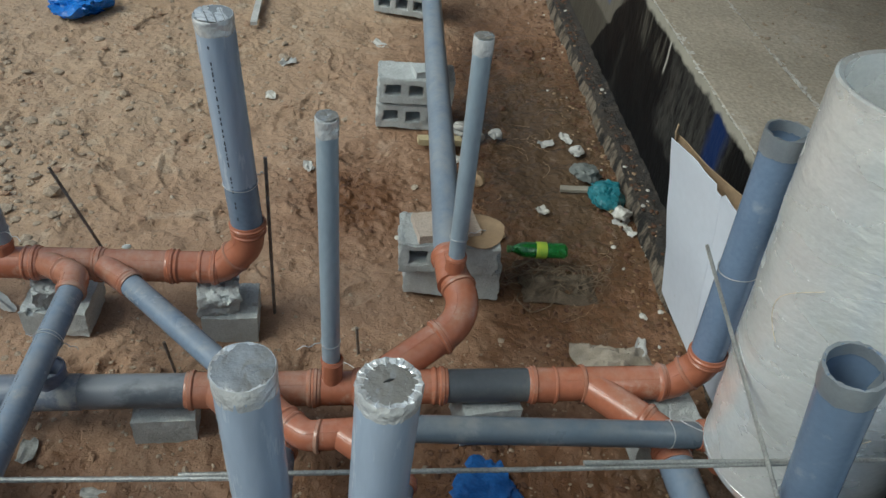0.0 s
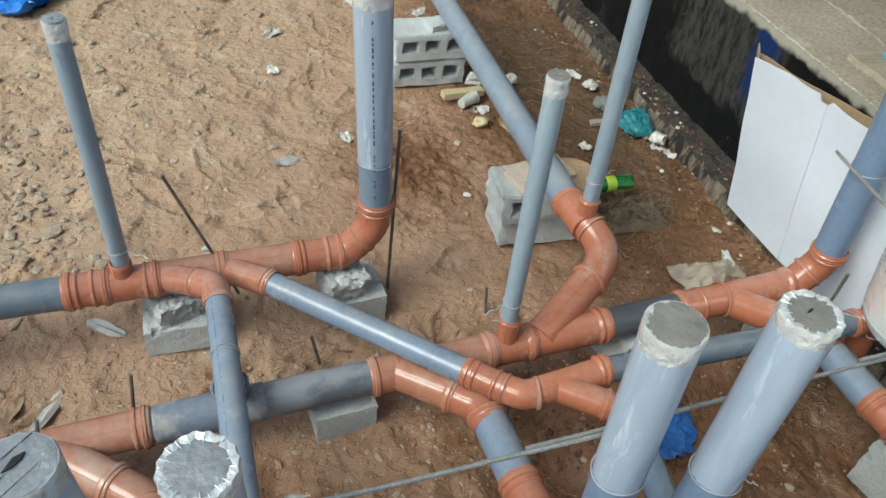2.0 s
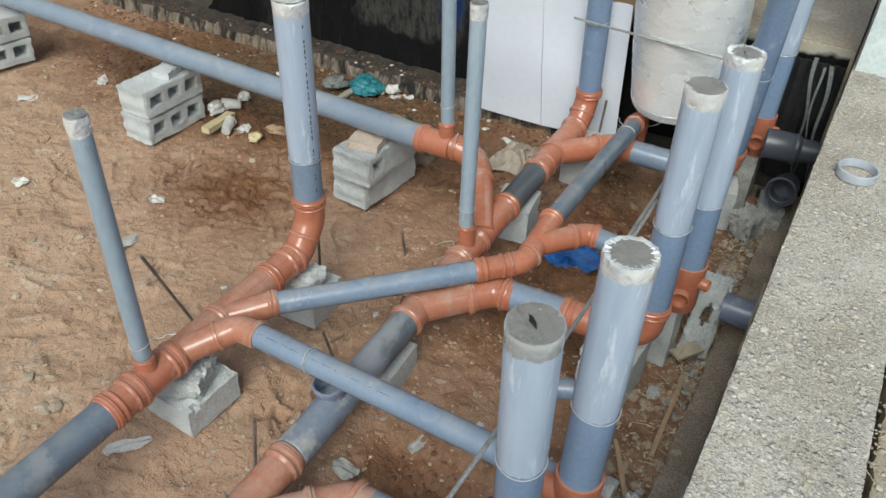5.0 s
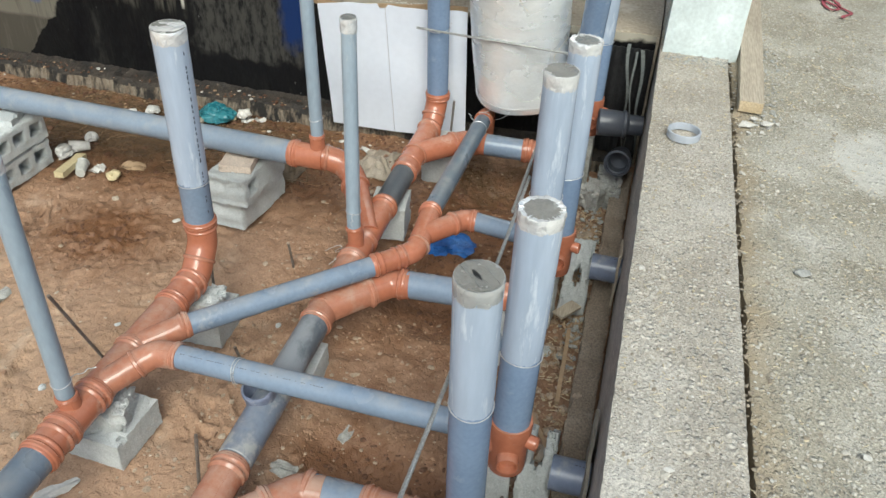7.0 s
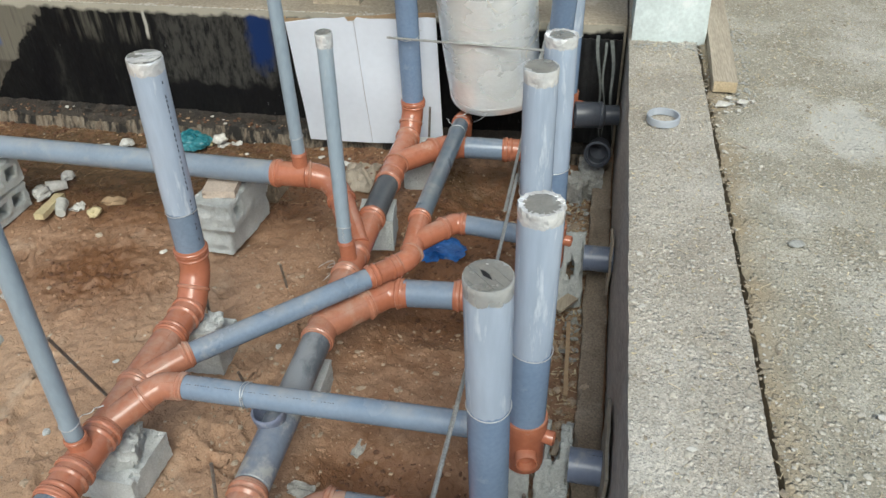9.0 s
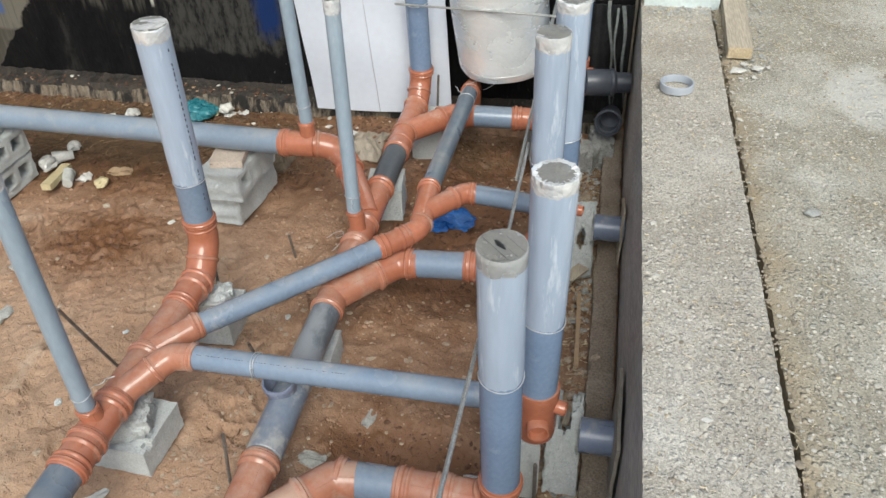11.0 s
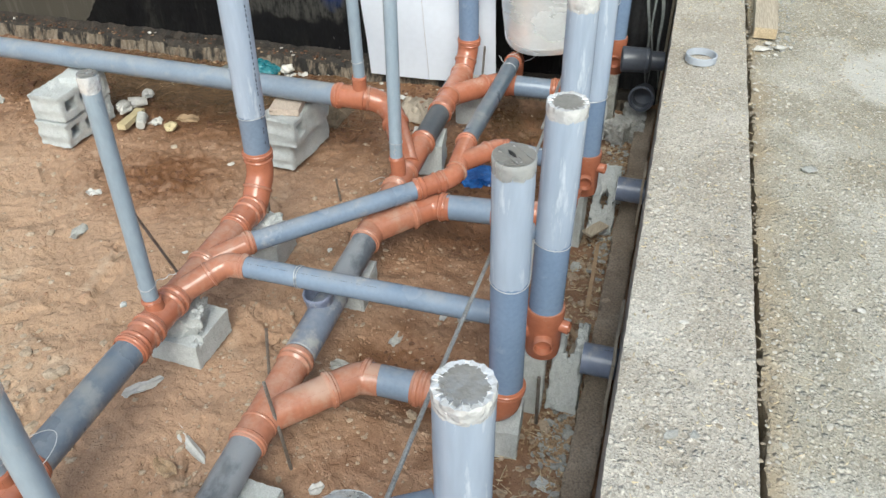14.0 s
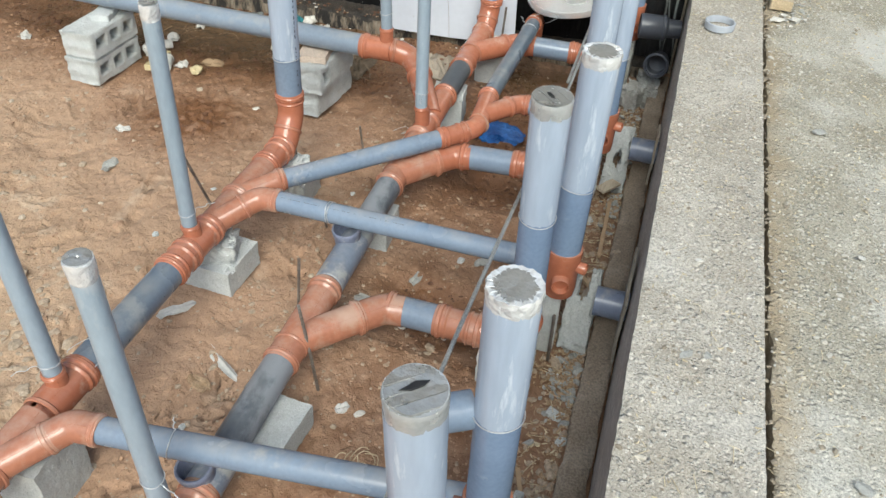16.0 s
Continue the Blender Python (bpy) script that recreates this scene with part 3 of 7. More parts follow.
def fillet(pts, radius, steps=7):
    """A polyline with its corners rounded."""
    pts = [Vector(p) for p in pts]
    out = [pts[0]]
    for a, b, c in zip(pts, pts[1:], pts[2:]):
        u, v = (a - b).normalized(), (c - b).normalized()
        ang = u.angle(v)
        cut = min(radius / max(math.tan(ang / 2), 1e-3), (a - b).length * 0.49, (c - b).length * 0.49)
        p, q = b + u * cut, b + v * cut
        for i in range(steps + 1):
            t = i / steps
            out.append(p.lerp(b, t).lerp(b.lerp(q, t), t))
    out.append(pts[-1])
    return out


def sweep(bm, pts, radii, seg=28, ends=True, start=None):
    """A round tube along a path, with a radius at each point."""
    pts = [Vector(p) for p in pts]
    if not isinstance(radii, (list, tuple)):
        radii = [radii] * len(pts)
    d = (pts[1] - pts[0]).normalized()
    side = Vector(start) if start else (Vector((0, 0, 1)).cross(d) if abs(d.z) < 0.9 else Vector((1, 0, 0)).cross(d))
    side = (side - d * side.dot(d)).normalized()
    rings = []
    for i, p in enumerate(pts):
        t = (pts[min(i + 1, len(pts) - 1)] - pts[max(i - 1, 0)])
        t = t.normalized() if t.length > 1e-9 else d
        if t.dot(d) < 0 and len(rings) and (pts[min(i + 1, len(pts) - 1)] - pts[i]).length < 1e-6:
            t = d
        side = (side - t * side.dot(t)).normalized()
        other = t.cross(side)
        rings.append([bm.verts.new(p + (side * math.cos(k * math.tau / seg) + other * math.sin(k * math.tau / seg)) * radii[i]) for k in range(seg)])
        d = t
    for a, b in zip(rings, rings[1:]):
        for k in range(seg):
            bm.faces.new((a[k], a[(k + 1) % seg], b[(k + 1) % seg], b[k]))
    if ends:
        bm.faces.new(rings[0])
        bm.faces.new(rings[-1])
    return rings


def lathe(bm, at, axis, profile, seg=32, wob=None):
    """A turned shape: profile rows are (distance along the axis, radius)."""
    at, axis = Vector(at), Vector(axis).normalized()
    side = (Vector((0, 0, 1)) if abs(axis.z) < 0.9 else Vector((1, 0, 0))).cross(axis).normalized()
    other = axis.cross(side)
    rings = []
    for i, (s, r) in enumerate(profile):
        ring = []
        for k in range(seg):
            a = k * math.tau / seg
            w = wob(i, k, a) if wob else (0, 0)
            ring.append(bm.verts.new(at + axis * (s + w[0]) + (side * math.cos(a) + other * math.sin(a)) * max(r + w[1], 1e-4)))
        rings.append(ring)
    for a, b in zip(rings, rings[1:]):
        for k in range(seg):
            bm.faces.new((a[k], a[(k + 1) % seg], b[(k + 1) % seg], b[k]))
    return rings


def box(bm, lo, hi):
    v = [bm.verts.new((x, y, z)) for x in (lo[0], hi[0]) for y in (lo[1], hi[1]) for z in (lo[2], hi[2])]
    for f in ((0, 1, 3, 2), (4, 6, 7, 5), (0, 4, 5, 1), (2, 3, 7, 6), (0, 2, 6, 4), (1, 5, 7, 3)):
        bm.faces.new([v[i] for i in f])
    return v


def cells(bm, xs, ys, zs, solid):
    """A solid made of grid cells: only the faces between full and empty cells are built."""
    nx, ny, nz = len(xs) - 1, len(ys) - 1, len(zs) - 1
    full = lambda i, j, k: 0 <= i < nx and 0 <= j < ny and 0 <= k < nz and solid(i, j, k)
    seen = {}

    def v(i, j, k):
        if (i, j, k) not in seen:
            seen[i, j, k] = bm.verts.new((xs[i], ys[j], zs[k]))
        return seen[i, j, k]

    for i in range(nx):
        for j in range(ny):
            for k in range(nz):
                if not full(i, j, k):
                    continue
                if not full(i - 1, j, k):
                    bm.faces.new((v(i, j, k), v(i, j, k + 1), v(i, j + 1, k + 1), v(i, j + 1, k)))
                if not full(i + 1, j, k):
                    bm.faces.new((v(i + 1, j, k), v(i + 1, j + 1, k), v(i + 1, j + 1, k + 1), v(i + 1, j, k + 1)))
                if not full(i, j - 1, k):
                    bm.faces.new((v(i, j, k), v(i + 1, j, k), v(i + 1, j, k + 1), v(i, j, k + 1)))
                if not full(i, j + 1, k):
                    bm.faces.new((v(i, j + 1, k), v(i, j + 1, k + 1), v(i + 1, j + 1, k + 1), v(i + 1, j + 1, k)))
                if not full(i, j, k - 1):
                    bm.faces.new((v(i, j, k), v(i, j + 1, k), v(i + 1, j + 1, k), v(i + 1, j, k)))
                if not full(i, j, k + 1):
                    bm.faces.new((v(i, j, k + 1), v(i + 1, j, k + 1), v(i + 1, j + 1, k + 1), v(i, j + 1, k + 1)))


def roughen(bm, amount, scale, seed=0.0):
    off = Vector((seed * 3.1, seed * 7.7, seed * 1.3))
    for v in bm.verts:
        v.co += noise.noise_vector(v.co * scale + off) * amount


def chunk(at, size, seed, cuts=2, rough=0.18, turn=0.0):
    """A broken lump of stone or concrete."""
    rnd = random.Random(seed)
    bm = bmesh.new()
    bmesh.ops.create_icosphere(bm, subdivisions=cuts, radius=1)
    for v in bm.verts:
        p = v.co
        k = max(abs(p.x), abs(p.y), abs(p.z))
        p *= (0.55 + 0.45 / max(k, 0.4)) * 0.62
        p += noise.noise_vector(p * 1.6 + Vector((seed, seed * 2.3, 0))) * rough
    bmesh.ops.scale(bm, vec=size, verts=bm.verts)
    bmesh.ops.rotate(bm, cent=(0, 0, 0), matrix=Matrix.Rotation(turn or rnd.random() * 6, 3, "Z"), verts=bm.verts)
    bmesh.ops.translate(bm, vec=at, verts=bm.verts)
    return bm


# ---- ground ----
def spaced(lo, hi, fine_lo, fine_hi, step):
    out = list(np.arange(fine_lo, fine_hi, step))
    s, x = step, fine_lo
    while x > lo:
        s *= 1.25
        x -= s
        out.append(max(x, lo))
    s, x = step, fine_hi
    while x < hi:
        out.append(min(x, hi))
        s *= 1.25
        x += s
    out.append(hi)
    return sorted(set(round(float(v), 4) for v in out))


def damp_shade_at(x, y):
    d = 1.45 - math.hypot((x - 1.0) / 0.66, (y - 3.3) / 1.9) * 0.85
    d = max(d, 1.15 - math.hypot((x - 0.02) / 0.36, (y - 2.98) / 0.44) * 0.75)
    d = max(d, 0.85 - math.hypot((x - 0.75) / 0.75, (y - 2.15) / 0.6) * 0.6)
    # trench strip: damp soil, its colour deepened for the shade down there
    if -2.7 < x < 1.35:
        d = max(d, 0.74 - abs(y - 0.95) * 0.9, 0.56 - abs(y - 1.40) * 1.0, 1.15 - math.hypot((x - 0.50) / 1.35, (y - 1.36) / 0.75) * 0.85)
        # dark patch behind each branch pipe: damp, with the pipe's shadow painted in
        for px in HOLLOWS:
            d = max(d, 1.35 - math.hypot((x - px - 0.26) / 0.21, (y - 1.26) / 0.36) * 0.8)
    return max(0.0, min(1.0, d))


def mud_at(x, y):
    """Standing wet lies along the kerb."""
    return max(0.0, min(1.0, max(1.15 - math.hypot((x - 1.02) / 0.50, (y - 3.45) / 1.35) * 0.75, 0.75 - math.hypot((x - 1.15) / 0.35, (y - 1.45) / 0.5) * 0.6)))


def pale_at(x, y):
    """The dusty trodden sand lies away from the wall and past the pipes."""
    f = (y - 2.5) * 0.5 - (x + 0.55) * 0.8
    return max(0.0, min(1.0, f)) * max(0.0, min(1.0, (y - 2.25) / 0.5))


HOLLOWS = (-1.195, -0.215, 0.86, -2.29)


def foot_marks():
    rnd = random.Random(31)
    out = {}
    for i in range(190):
        if i < 150:
            x, y = rnd.uniform(-3.0, 0.15), 2.35 + 2.6 * rnd.random() ** 1.25
        else:
            x, y = rnd.uniform(-2.9, -0.1), rnd.uniform(1.80, 2.06)
        a, heel, deep = rnd.random() * 6.28, rnd.random() < 0.35, rnd.uniform(0.006, 0.014)
        mark = (x, y, math.cos(a), math.sin(a), 0.045 if heel else 0.135, rnd.uniform(0.038, 0.050), deep)
        for ix in range(int((x - 0.21) // 0.25), int((x + 0.21) // 0.25) + 1):
            for iy in range(int((y - 0.21) // 0.25), int((y + 0.21) // 0.25) + 1):
                out.setdefault((ix, iy), []).append(mark)
    return out


MARKS = foot_marks()


def sole(x, y):
    """The shoe prints round a place: along, across, how far out of the sole, depth."""
    for mx, my, c, s, la, lb, deep in MARKS.get((int(x // 0.25), int(y // 0.25)), ()):
        u, v = (x - mx) * c + (y - my) * s, (y - my) * c - (x - mx) * s
        waist = lb * (0.86 + 0.16 * math.cos(u / la * 4.2 + 0.5)) if la > 0.1 else lb
        d = (abs(u / la) ** 2.6 + abs(v / waist) ** 2.6) ** 0.385
        if d < 1.5:
            yield u, v, d, deep


def ground_height(x, y):
    p = Vector((x, y, 0))
    h = 0.018 * noise.noise(p * 1.3) + 0.009 * noise.noise(p * 5.5 + Vector((5, 1, 0)))
    w = p + 0.05 * noise.noise_vector(p * 4)
    clod = 0.62 + 2.2 * max(0.0, 1 - math.hypot((x - 0.02) / 0.48, (y - 2.95) / 0.55)) + 0.35 * max(0.0, noise.noise(p * 0.9 + Vector((3, 1, 4))))
    if y < 1.8:
        clod = 0.7
    h += 0.010 * noise.noise(w * 7 + Vector((3, 3, 1))) + 0.004 * noise.noise(w * 13 + Vector((7, 2, 5))) - 0.012
    h += clod * (0.018 * max(0.0, noise.noise(w * 22 + Vector((4, 4, 8))) - 0.2) - 0.022 * max(0.0, noise.noise(w * 21 + Vector((2, 6, 1))) - 0.28))
    lump = noise.noise(p * 9.0 + Vector((9, 4, 2)))
    h += clod * (0.022 * max(0.0, lump - 0.2) + 0.004 * noise.noise(p * 33)) - 0.030 * max(0.0, -0.2 - noise.noise(p * 6.5 + Vector((1, 8, 3))))
    # wind-blown and scuffed ridges
    h += 0.0015 * (0.25 - abs(noise.noise(w * 8.5 + Vector((11, 3, 0))))) + 0.001 * (0.3 - abs(noise.noise(w * 19 + Vector((2, 9, 0))))) + 0.0040 * noise.noise(p * 42) - 0.017
    for u, v, d, deep in sole(x, y):
        if d < 1:
            h -= deep * min(1.0, (1 - d) * 7)
        else:
            h += deep * 0.9 * (1.5 - d) * min(1.0, (d - 1) * 9)
    if -2.7 < x < 1.3:
        h -= 0.03 * max(0.0, 1 - ((y - 1.15) / 0.5) ** 2)
        for px in HOLLOWS:
            h -= 0.075 * max(0.0, 1 - ((x - px - 0.20) / 0.22) ** 2) * max(0.0, 1 - ((y - 1.24) / 0.32) ** 2)
    if x > 0.9:
        h += 0.03 * min(1.0, (x - 0.9) / 0.45)
    return h - 0.012


def build_ground():
    xs = spaced(-40, 40, -3.3, 1.46, 0.009)
    ys = spaced(-40, 45, 0.55, 6.0, 0.009)
    nx, ny = len(xs), len(ys)
    verts = [(x, y, ground_height(x, y)) for y in ys for x in xs]
    faces = [(j * nx + i, j * nx + i + 1, (j + 1) * nx + i + 1, (j + 1) * nx + i) for j in range(ny - 1) for i in range(nx - 1)]
    me = bpy.data.meshes.new("ground")
    me.from_pydata(verts, [], faces)
    me.materials.append(SAND)
    # damp, plus the shade painted into the trench
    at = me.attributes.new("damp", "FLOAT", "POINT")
    at.data.foreach_set("value", [damp_shade_at(v[0], v[1]) for v in verts])
    at = me.attributes.new("mud", "FLOAT", "POINT")
    at.data.foreach_set("value", [mud_at(v[0], v[1]) for v in verts])
    at = me.attributes.new("pale", "FLOAT", "POINT")
    at.data.foreach_set("value", [pale_at(v[0], v[1]) for v in verts])
    at = me.attributes.new("tread", "FLOAT_VECTOR", "POINT")
    flat = []
    for x, y, z in verts:
        best = (0.0, 0.0, 0.0)
        for u, v, d, deep in sole(x, y):
            best = (u, v, max(0.0, min(1.0, (1.02 - d) * 6)) * (0.35 + deep * 55))
        flat += best
    at.data.foreach_set("vector", flat)
    me.shade_smooth()
    return tagged(new("ground", me), "reddish trampled building sand, damp beside the black wall", "ground", kind="structure")


build_ground()


# ---- slabs, beam and walls ----
def rough_top(name, x0, x1, y0, y1, z0, z1, step, material, label, category, amp=0.004, wear=0.0, seed=1.0, fine=None, side=None):
    """A slab with an uneven top and worn edges, one closed mesh."""
    bm = bmesh.new()
    if fine:
        xs = [x for x in spaced(x0, x1, fine[0], fine[1], step) if x0 <= x <= x1]
    else:
        xs = list(np.linspace(x0, x1, max(2, int((x1 - x0) / step) + 1)))
    if fine and len(fine) > 2:
        ys = [y for y in spaced(y0, y1, fine[2], fine[3], step) if y0 <= y <= y1]
    else:
        ys = list(np.linspace(y0, y1, max(2, int((y1 - y0) / step) + 1)))
    top = {}
    for i, x in enumerate(xs):
        for j, y in enumerate(ys):
            p = Vector((x, y, seed))
            z = z1 + amp * noise.noise(p * 9) + amp * 0.8 * noise.noise(p * 31) + amp * 0.6 * abs(noise.noise(p * 48)) + amp * 1.2 * noise.noise(p * 2)
            dy = 0.0
            if j in (0, len(ys) - 1):
                z -= wear * (0.6 + 0.6 * noise.noise(p * 22))
                dy = (1 if j == 0 else -1) * wear * (0.5 + 0.8 * noise.noise(p * 7) + 0.6 * noise.noise(p * 46))
            top[i, j] = bm.verts.new((x, y + dy, z))
    for i in range(len(xs) - 1):
        for j in range(len(ys) - 1):
            bm.faces.new((top[i, j], top[i + 1, j], top[i + 1, j + 1], top[i, j + 1]))
    edge = [top[i, 0] for i in range(len(xs))] + [top[len(xs) - 1, j] for j in range(1, len(ys))] + \
           [top[i, len(ys) - 1] for i in range(len(xs) - 2, -1, -1)] + [top[0, j] for j in range(len(ys) - 2, 0, -1)]
    low = [bm.verts.new((v.co.x, v.co.y, z0)) for v in edge]
    for k in range(len(edge)):
        f = bm.faces.new((edge[k], low[k], low[(k + 1) % len(edge)], edge[(k + 1) % len(edge)]))
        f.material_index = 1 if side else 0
    bm.faces.new(list(reversed(low)))
    ob = solo(name, bm, material, (0, 0, 0), label, category, kind="structure")
    if side:
        ob.data.materials.append(side)
    return ob


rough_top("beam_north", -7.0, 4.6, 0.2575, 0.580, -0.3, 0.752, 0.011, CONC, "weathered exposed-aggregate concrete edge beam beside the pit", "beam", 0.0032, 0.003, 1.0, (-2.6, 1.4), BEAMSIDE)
rough_top("floor", -9.0, 9.0, -7.0, 0.2475, -0.3, 0.742, 0.02, FLOORCONC, "weathered exposed-aggregate concrete slab with loose grit", "floor", 0.005, 0.011, 5.0, (-2.4, 1.6, -0.75, 0.2475))
rough_top("footing_strip", -7.0, 1.30, 0.584, 0.690, -0.2, 0.035, 0.02, LEDGE, "rough dirty concrete footing along the beam", "ledge", 0.009, 0.012, 3.0, (-2.6, 1.2))
rough_top("beam_east", 1.452, 1.846, 0.586, 9.0, -0.3, 0.752, 0.02, FARCONC, "dusty concrete beam on top of the black wall", "beam", 0.005, 0.0, 4.0, (1.452, 1.846, 1.2, 4.5))
rough_top("floor_east", 1.862, 9.0, 0.586, 9.0, -0.3, 0.746, 0.06, FARCONC, "dusty brown concrete floor beyond the wall", "floor", 0.006, 0.004, 7.0)


def build_wall_east():
    bm = bmesh.new()
    ys = list(np.arange(0.60, 8.9, 0.03))
    zs = list(np.linspace(-0.2, 0.748, 36))
    g = {}
    for j, y in enumerate(ys):
        for k, z in enumerate(zs):
            p = Vector((0, y, z))
            x = 1.436 + 0.005 * noise.noise(p * 5) + 0.003 * noise.noise(p * 17)
            if k == len(zs) - 1:
                x += 0.008 + 0.016 * noise.noise(p * 12)
            g[j, k] = bm.verts.new((x, y, z + (0.008 * noise.noise(p * 14) if k == len(zs) - 1 else 0)))
    back = {(j, k): bm.verts.new((1.451, ys[j], zs[k])) for j in range(len(ys)) for k in (0, len(zs) - 1)}
    for j in range(len(ys) - 1):
        for k in range(len(zs) - 1):
            bm.faces.new((g[j, k], g[j, k + 1], g[j + 1, k + 1], g[j + 1, k]))
        bm.faces.new((g[j, len(zs) - 1], back[j, len(zs) - 1], back[j + 1, len(zs) - 1], g[j + 1, len(zs) - 1]))
    return solo("wall_east", bm, BITUMEN, (0, 0, 0), "low concrete wall brushed with black bitumen, grey and blue in places", "wall", kind="structure")


build_wall_east()


def build_kerb():
    """A crumbling concrete footing, its top heaped with tarry dirt, its broken face leaning outwards."""
    bm = bmesh.new()
    ys = spaced(0.70, 8.8, 1.4, 4.8, 0.014)
    prof = ((1.434, -0.2), (1.434, 0.115), (1.418, 0.104), (1.402, 0.096), (1.386, 0.090), (1.370, 0.084), (1.357, 0.077), (1.346, 0.064), (1.341, 0.048), (1.337, 0.032), (1.333, 0.015), (1.328, -0.01), (1.322, -0.05), (1.322, -0.2))
    rows = []
    for y in ys:
        row = []
        for i, (x, z) in enumerate(prof):
            p = Vector((x * 2, y, z * 2))
            if 0 < i < 13:
                wander = 0.018 * noise.noise(Vector((3, y * 2.3, 1))) + 0.010 * noise.noise(Vector((8, y * 9, 1)))
                k = min(1.0, i / 5)
                x += k * wander + 0.008 * k * noise.noise(p * 24)
                z += 0.010 * noise.noise(p * 15) + 0.007 * noise.noise(p * 42)
            row.append(bm.verts.new((x, y, z)))
        rows.append(row)
    for j, (p, q) in enumerate(zip(rows, rows[1:])):
        for i in range(len(prof) - 1):
            f = bm.faces.new((p[i], q[i], q[i + 1], p[i + 1]))
            if i > 7 + 1.6 * noise.noise(Vector((ys[j] * 4, 1, 5))) + 0.9 * noise.noise(Vector((ys[j] * 11, 4, 2))):
                f.material_index = 1
    bm.faces.new(rows[0])
    bm.faces.new(list(reversed(rows[-1])))
    bmesh.ops.recalc_face_normals(bm, faces=bm.faces[:])
    ob = solo("ledge_east", bm, KERB, (0, 0, 0), "crumbling dirty concrete kerb at the foot of the wall", "kerb", kind="structure")
    ob.data.materials.append(KERBFACE)


build_kerb()


# unseen slab, added to keep sky light off the wall corner and pipe tops
bm = bmesh.new()
box(bm, (-0.35, 0.24, 3.45), (9, 9, 3.65))
solo("ceiling", bm, FARCONC, (0, 0, 0), "unseen plain grey concrete slab added overhead to shade the corner", "ceiling", kind="structure", smooth=False)


# ---- pipework ----
R4, R3, R2 = 0.0560, 0.0412, 0.0285


def tube(pts, r, hollow=False, wall=0.0035, seg=30):
    bm = bmesh.new()
    if not hollow:
        sweep(bm, pts, r, seg)
        return bm
    pts = [Vector(p) for p in pts]
    loop = pts + list(reversed(pts))
    radii = [r] * len(pts) + [r - wall] * len(pts)
    d = (pts[1] - pts[0]).normalized()
    side = (Vector((0, 0, 1)).cross(d) if abs(d.z) < 0.9 else Vector((1, 0, 0)).cross(d)).normalized()
    rings = []
    for p, q in zip(loop, radii):
        other = d.cross(side)
        rings.append([bm.verts.new(p + (side * math.cos(k * math.tau / seg) + other * math.sin(k * math.tau / seg)) * q) for k in range(seg)])
    for a, b in zip(rings, rings[1:] + rings[:1]):
        for k in range(seg):
            bm.faces.new((a[k], a[(k + 1) % seg], b[(k + 1) % seg], b[k]))
    return bm


def socket_bm(mouth, axis, r, length):
    """A push-fit socket: its mouth, the way it faces, the pipe's radius. A bead runs round near the mouth."""
    s = r / 0.056
    rb, rs, rr = r + 0.002, r + 0.0045, r + 0.0095 * (0.55 + 0.45 * s)
    L = length
    prof = [(-L - 0.006, rb - 0.002), (-L, rs), (-L + 0.004, rs + 0.0035), (-L + 0.009, rs + 0.0035), (-L + 0.013, rs),
            (-0.030 * s, rs), (-0.025 * s, rr), (-0.013 * s, rr), (-0.009 * s, rs + 0.001), (-0.003, rs + 0.001), (0, rs - 0.001),
            (0, r + 0.0008), (-0.02, r + 0.0006)]
    bm = bmesh.new()
    lathe(bm, mouth, axis, prof)
    return bm


def fitting(name, label, at, runs, sockets=(), rings=(), category="pipe fitting", material=None, group="orange pipe fittings"):
    """An orange push-fit fitting: runs are (path, radius, bend radius); sockets are (mouth, axis, radius, length)."""
    e = thing(name, at, label, category, group)
    bm = bmesh.new()
    for pts, r, bend in runs:
        line = fillet(pts, bend) if bend else [Vector(p) for p in pts]
        sweep(bm, line, r, 30)
        seam = []
        for i, p in enumerate(line):
            d = (line[min(i + 1, len(line) - 1)] - line[max(i - 1, 0)]).normalized()
            up = Vector((-0.45, -0.5, 0.9))
            seam.append(p + (up - d * up.dot(d)).normalized() * (r + 0.0002))
        sweep(bm, seam, 0.0011, 6)
    material = material or (DUSTY if "dusty" in label else ORANGE)
    part("body", bm, material, e)
    for mouth, axis, r, length in sockets:
        so = part("socket", socket_bm(mouth, axis, r, length), material, e)
        k = r / 0.056
        crest = r + 0.0095 * (0.55 + 0.45 * k)
        eb = bmesh.new()
        lathe(eb, mouth, axis, [(-0.0255 * k, crest - 0.001), (-0.0245 * k, crest + 0.0004), (-0.0215 * k, crest + 0.0004), (-0.0205 * k, crest - 0.001)], 40,
              lambda i, q, a: (0, 0.0022 * noise.noise(Vector((math.cos(a) * 2.2, math.sin(a) * 2.2, mouth[0] * 7 + mouth[1] * 3))) - 0.0002))
        part("worn_edge", eb, WORN if material in (ORANGE, DUSTY) else material, so, "pale scuffed edge of the bead")
    for at_ring, axis, r in rings:
        rb = bmesh.new()
        lathe(rb, at_ring, axis, [(-0.008, r), (-0.006, r + 0.005), (0.003, r + 0.006), (0.006, r + 0.004), (0.008, r)])
        part("bead", rb, DUSTY, e)
    return e


def pipe(label, pts, r, material=None, hollow=False, category="pipe", name="drain_pipe", prints=0, print_side=(0, 0, 1), group="grey drain pipes"):
    a, b = Vector(pts[0]), Vector(pts[-1])
    e = thing(name, a, label, category, group)
    part("tube", tube(pts, r, hollow), material or GREY, e)
    if prints:
        dashes(e, a, b, r, print_side, prints, 0.5, 0.5)
    return e


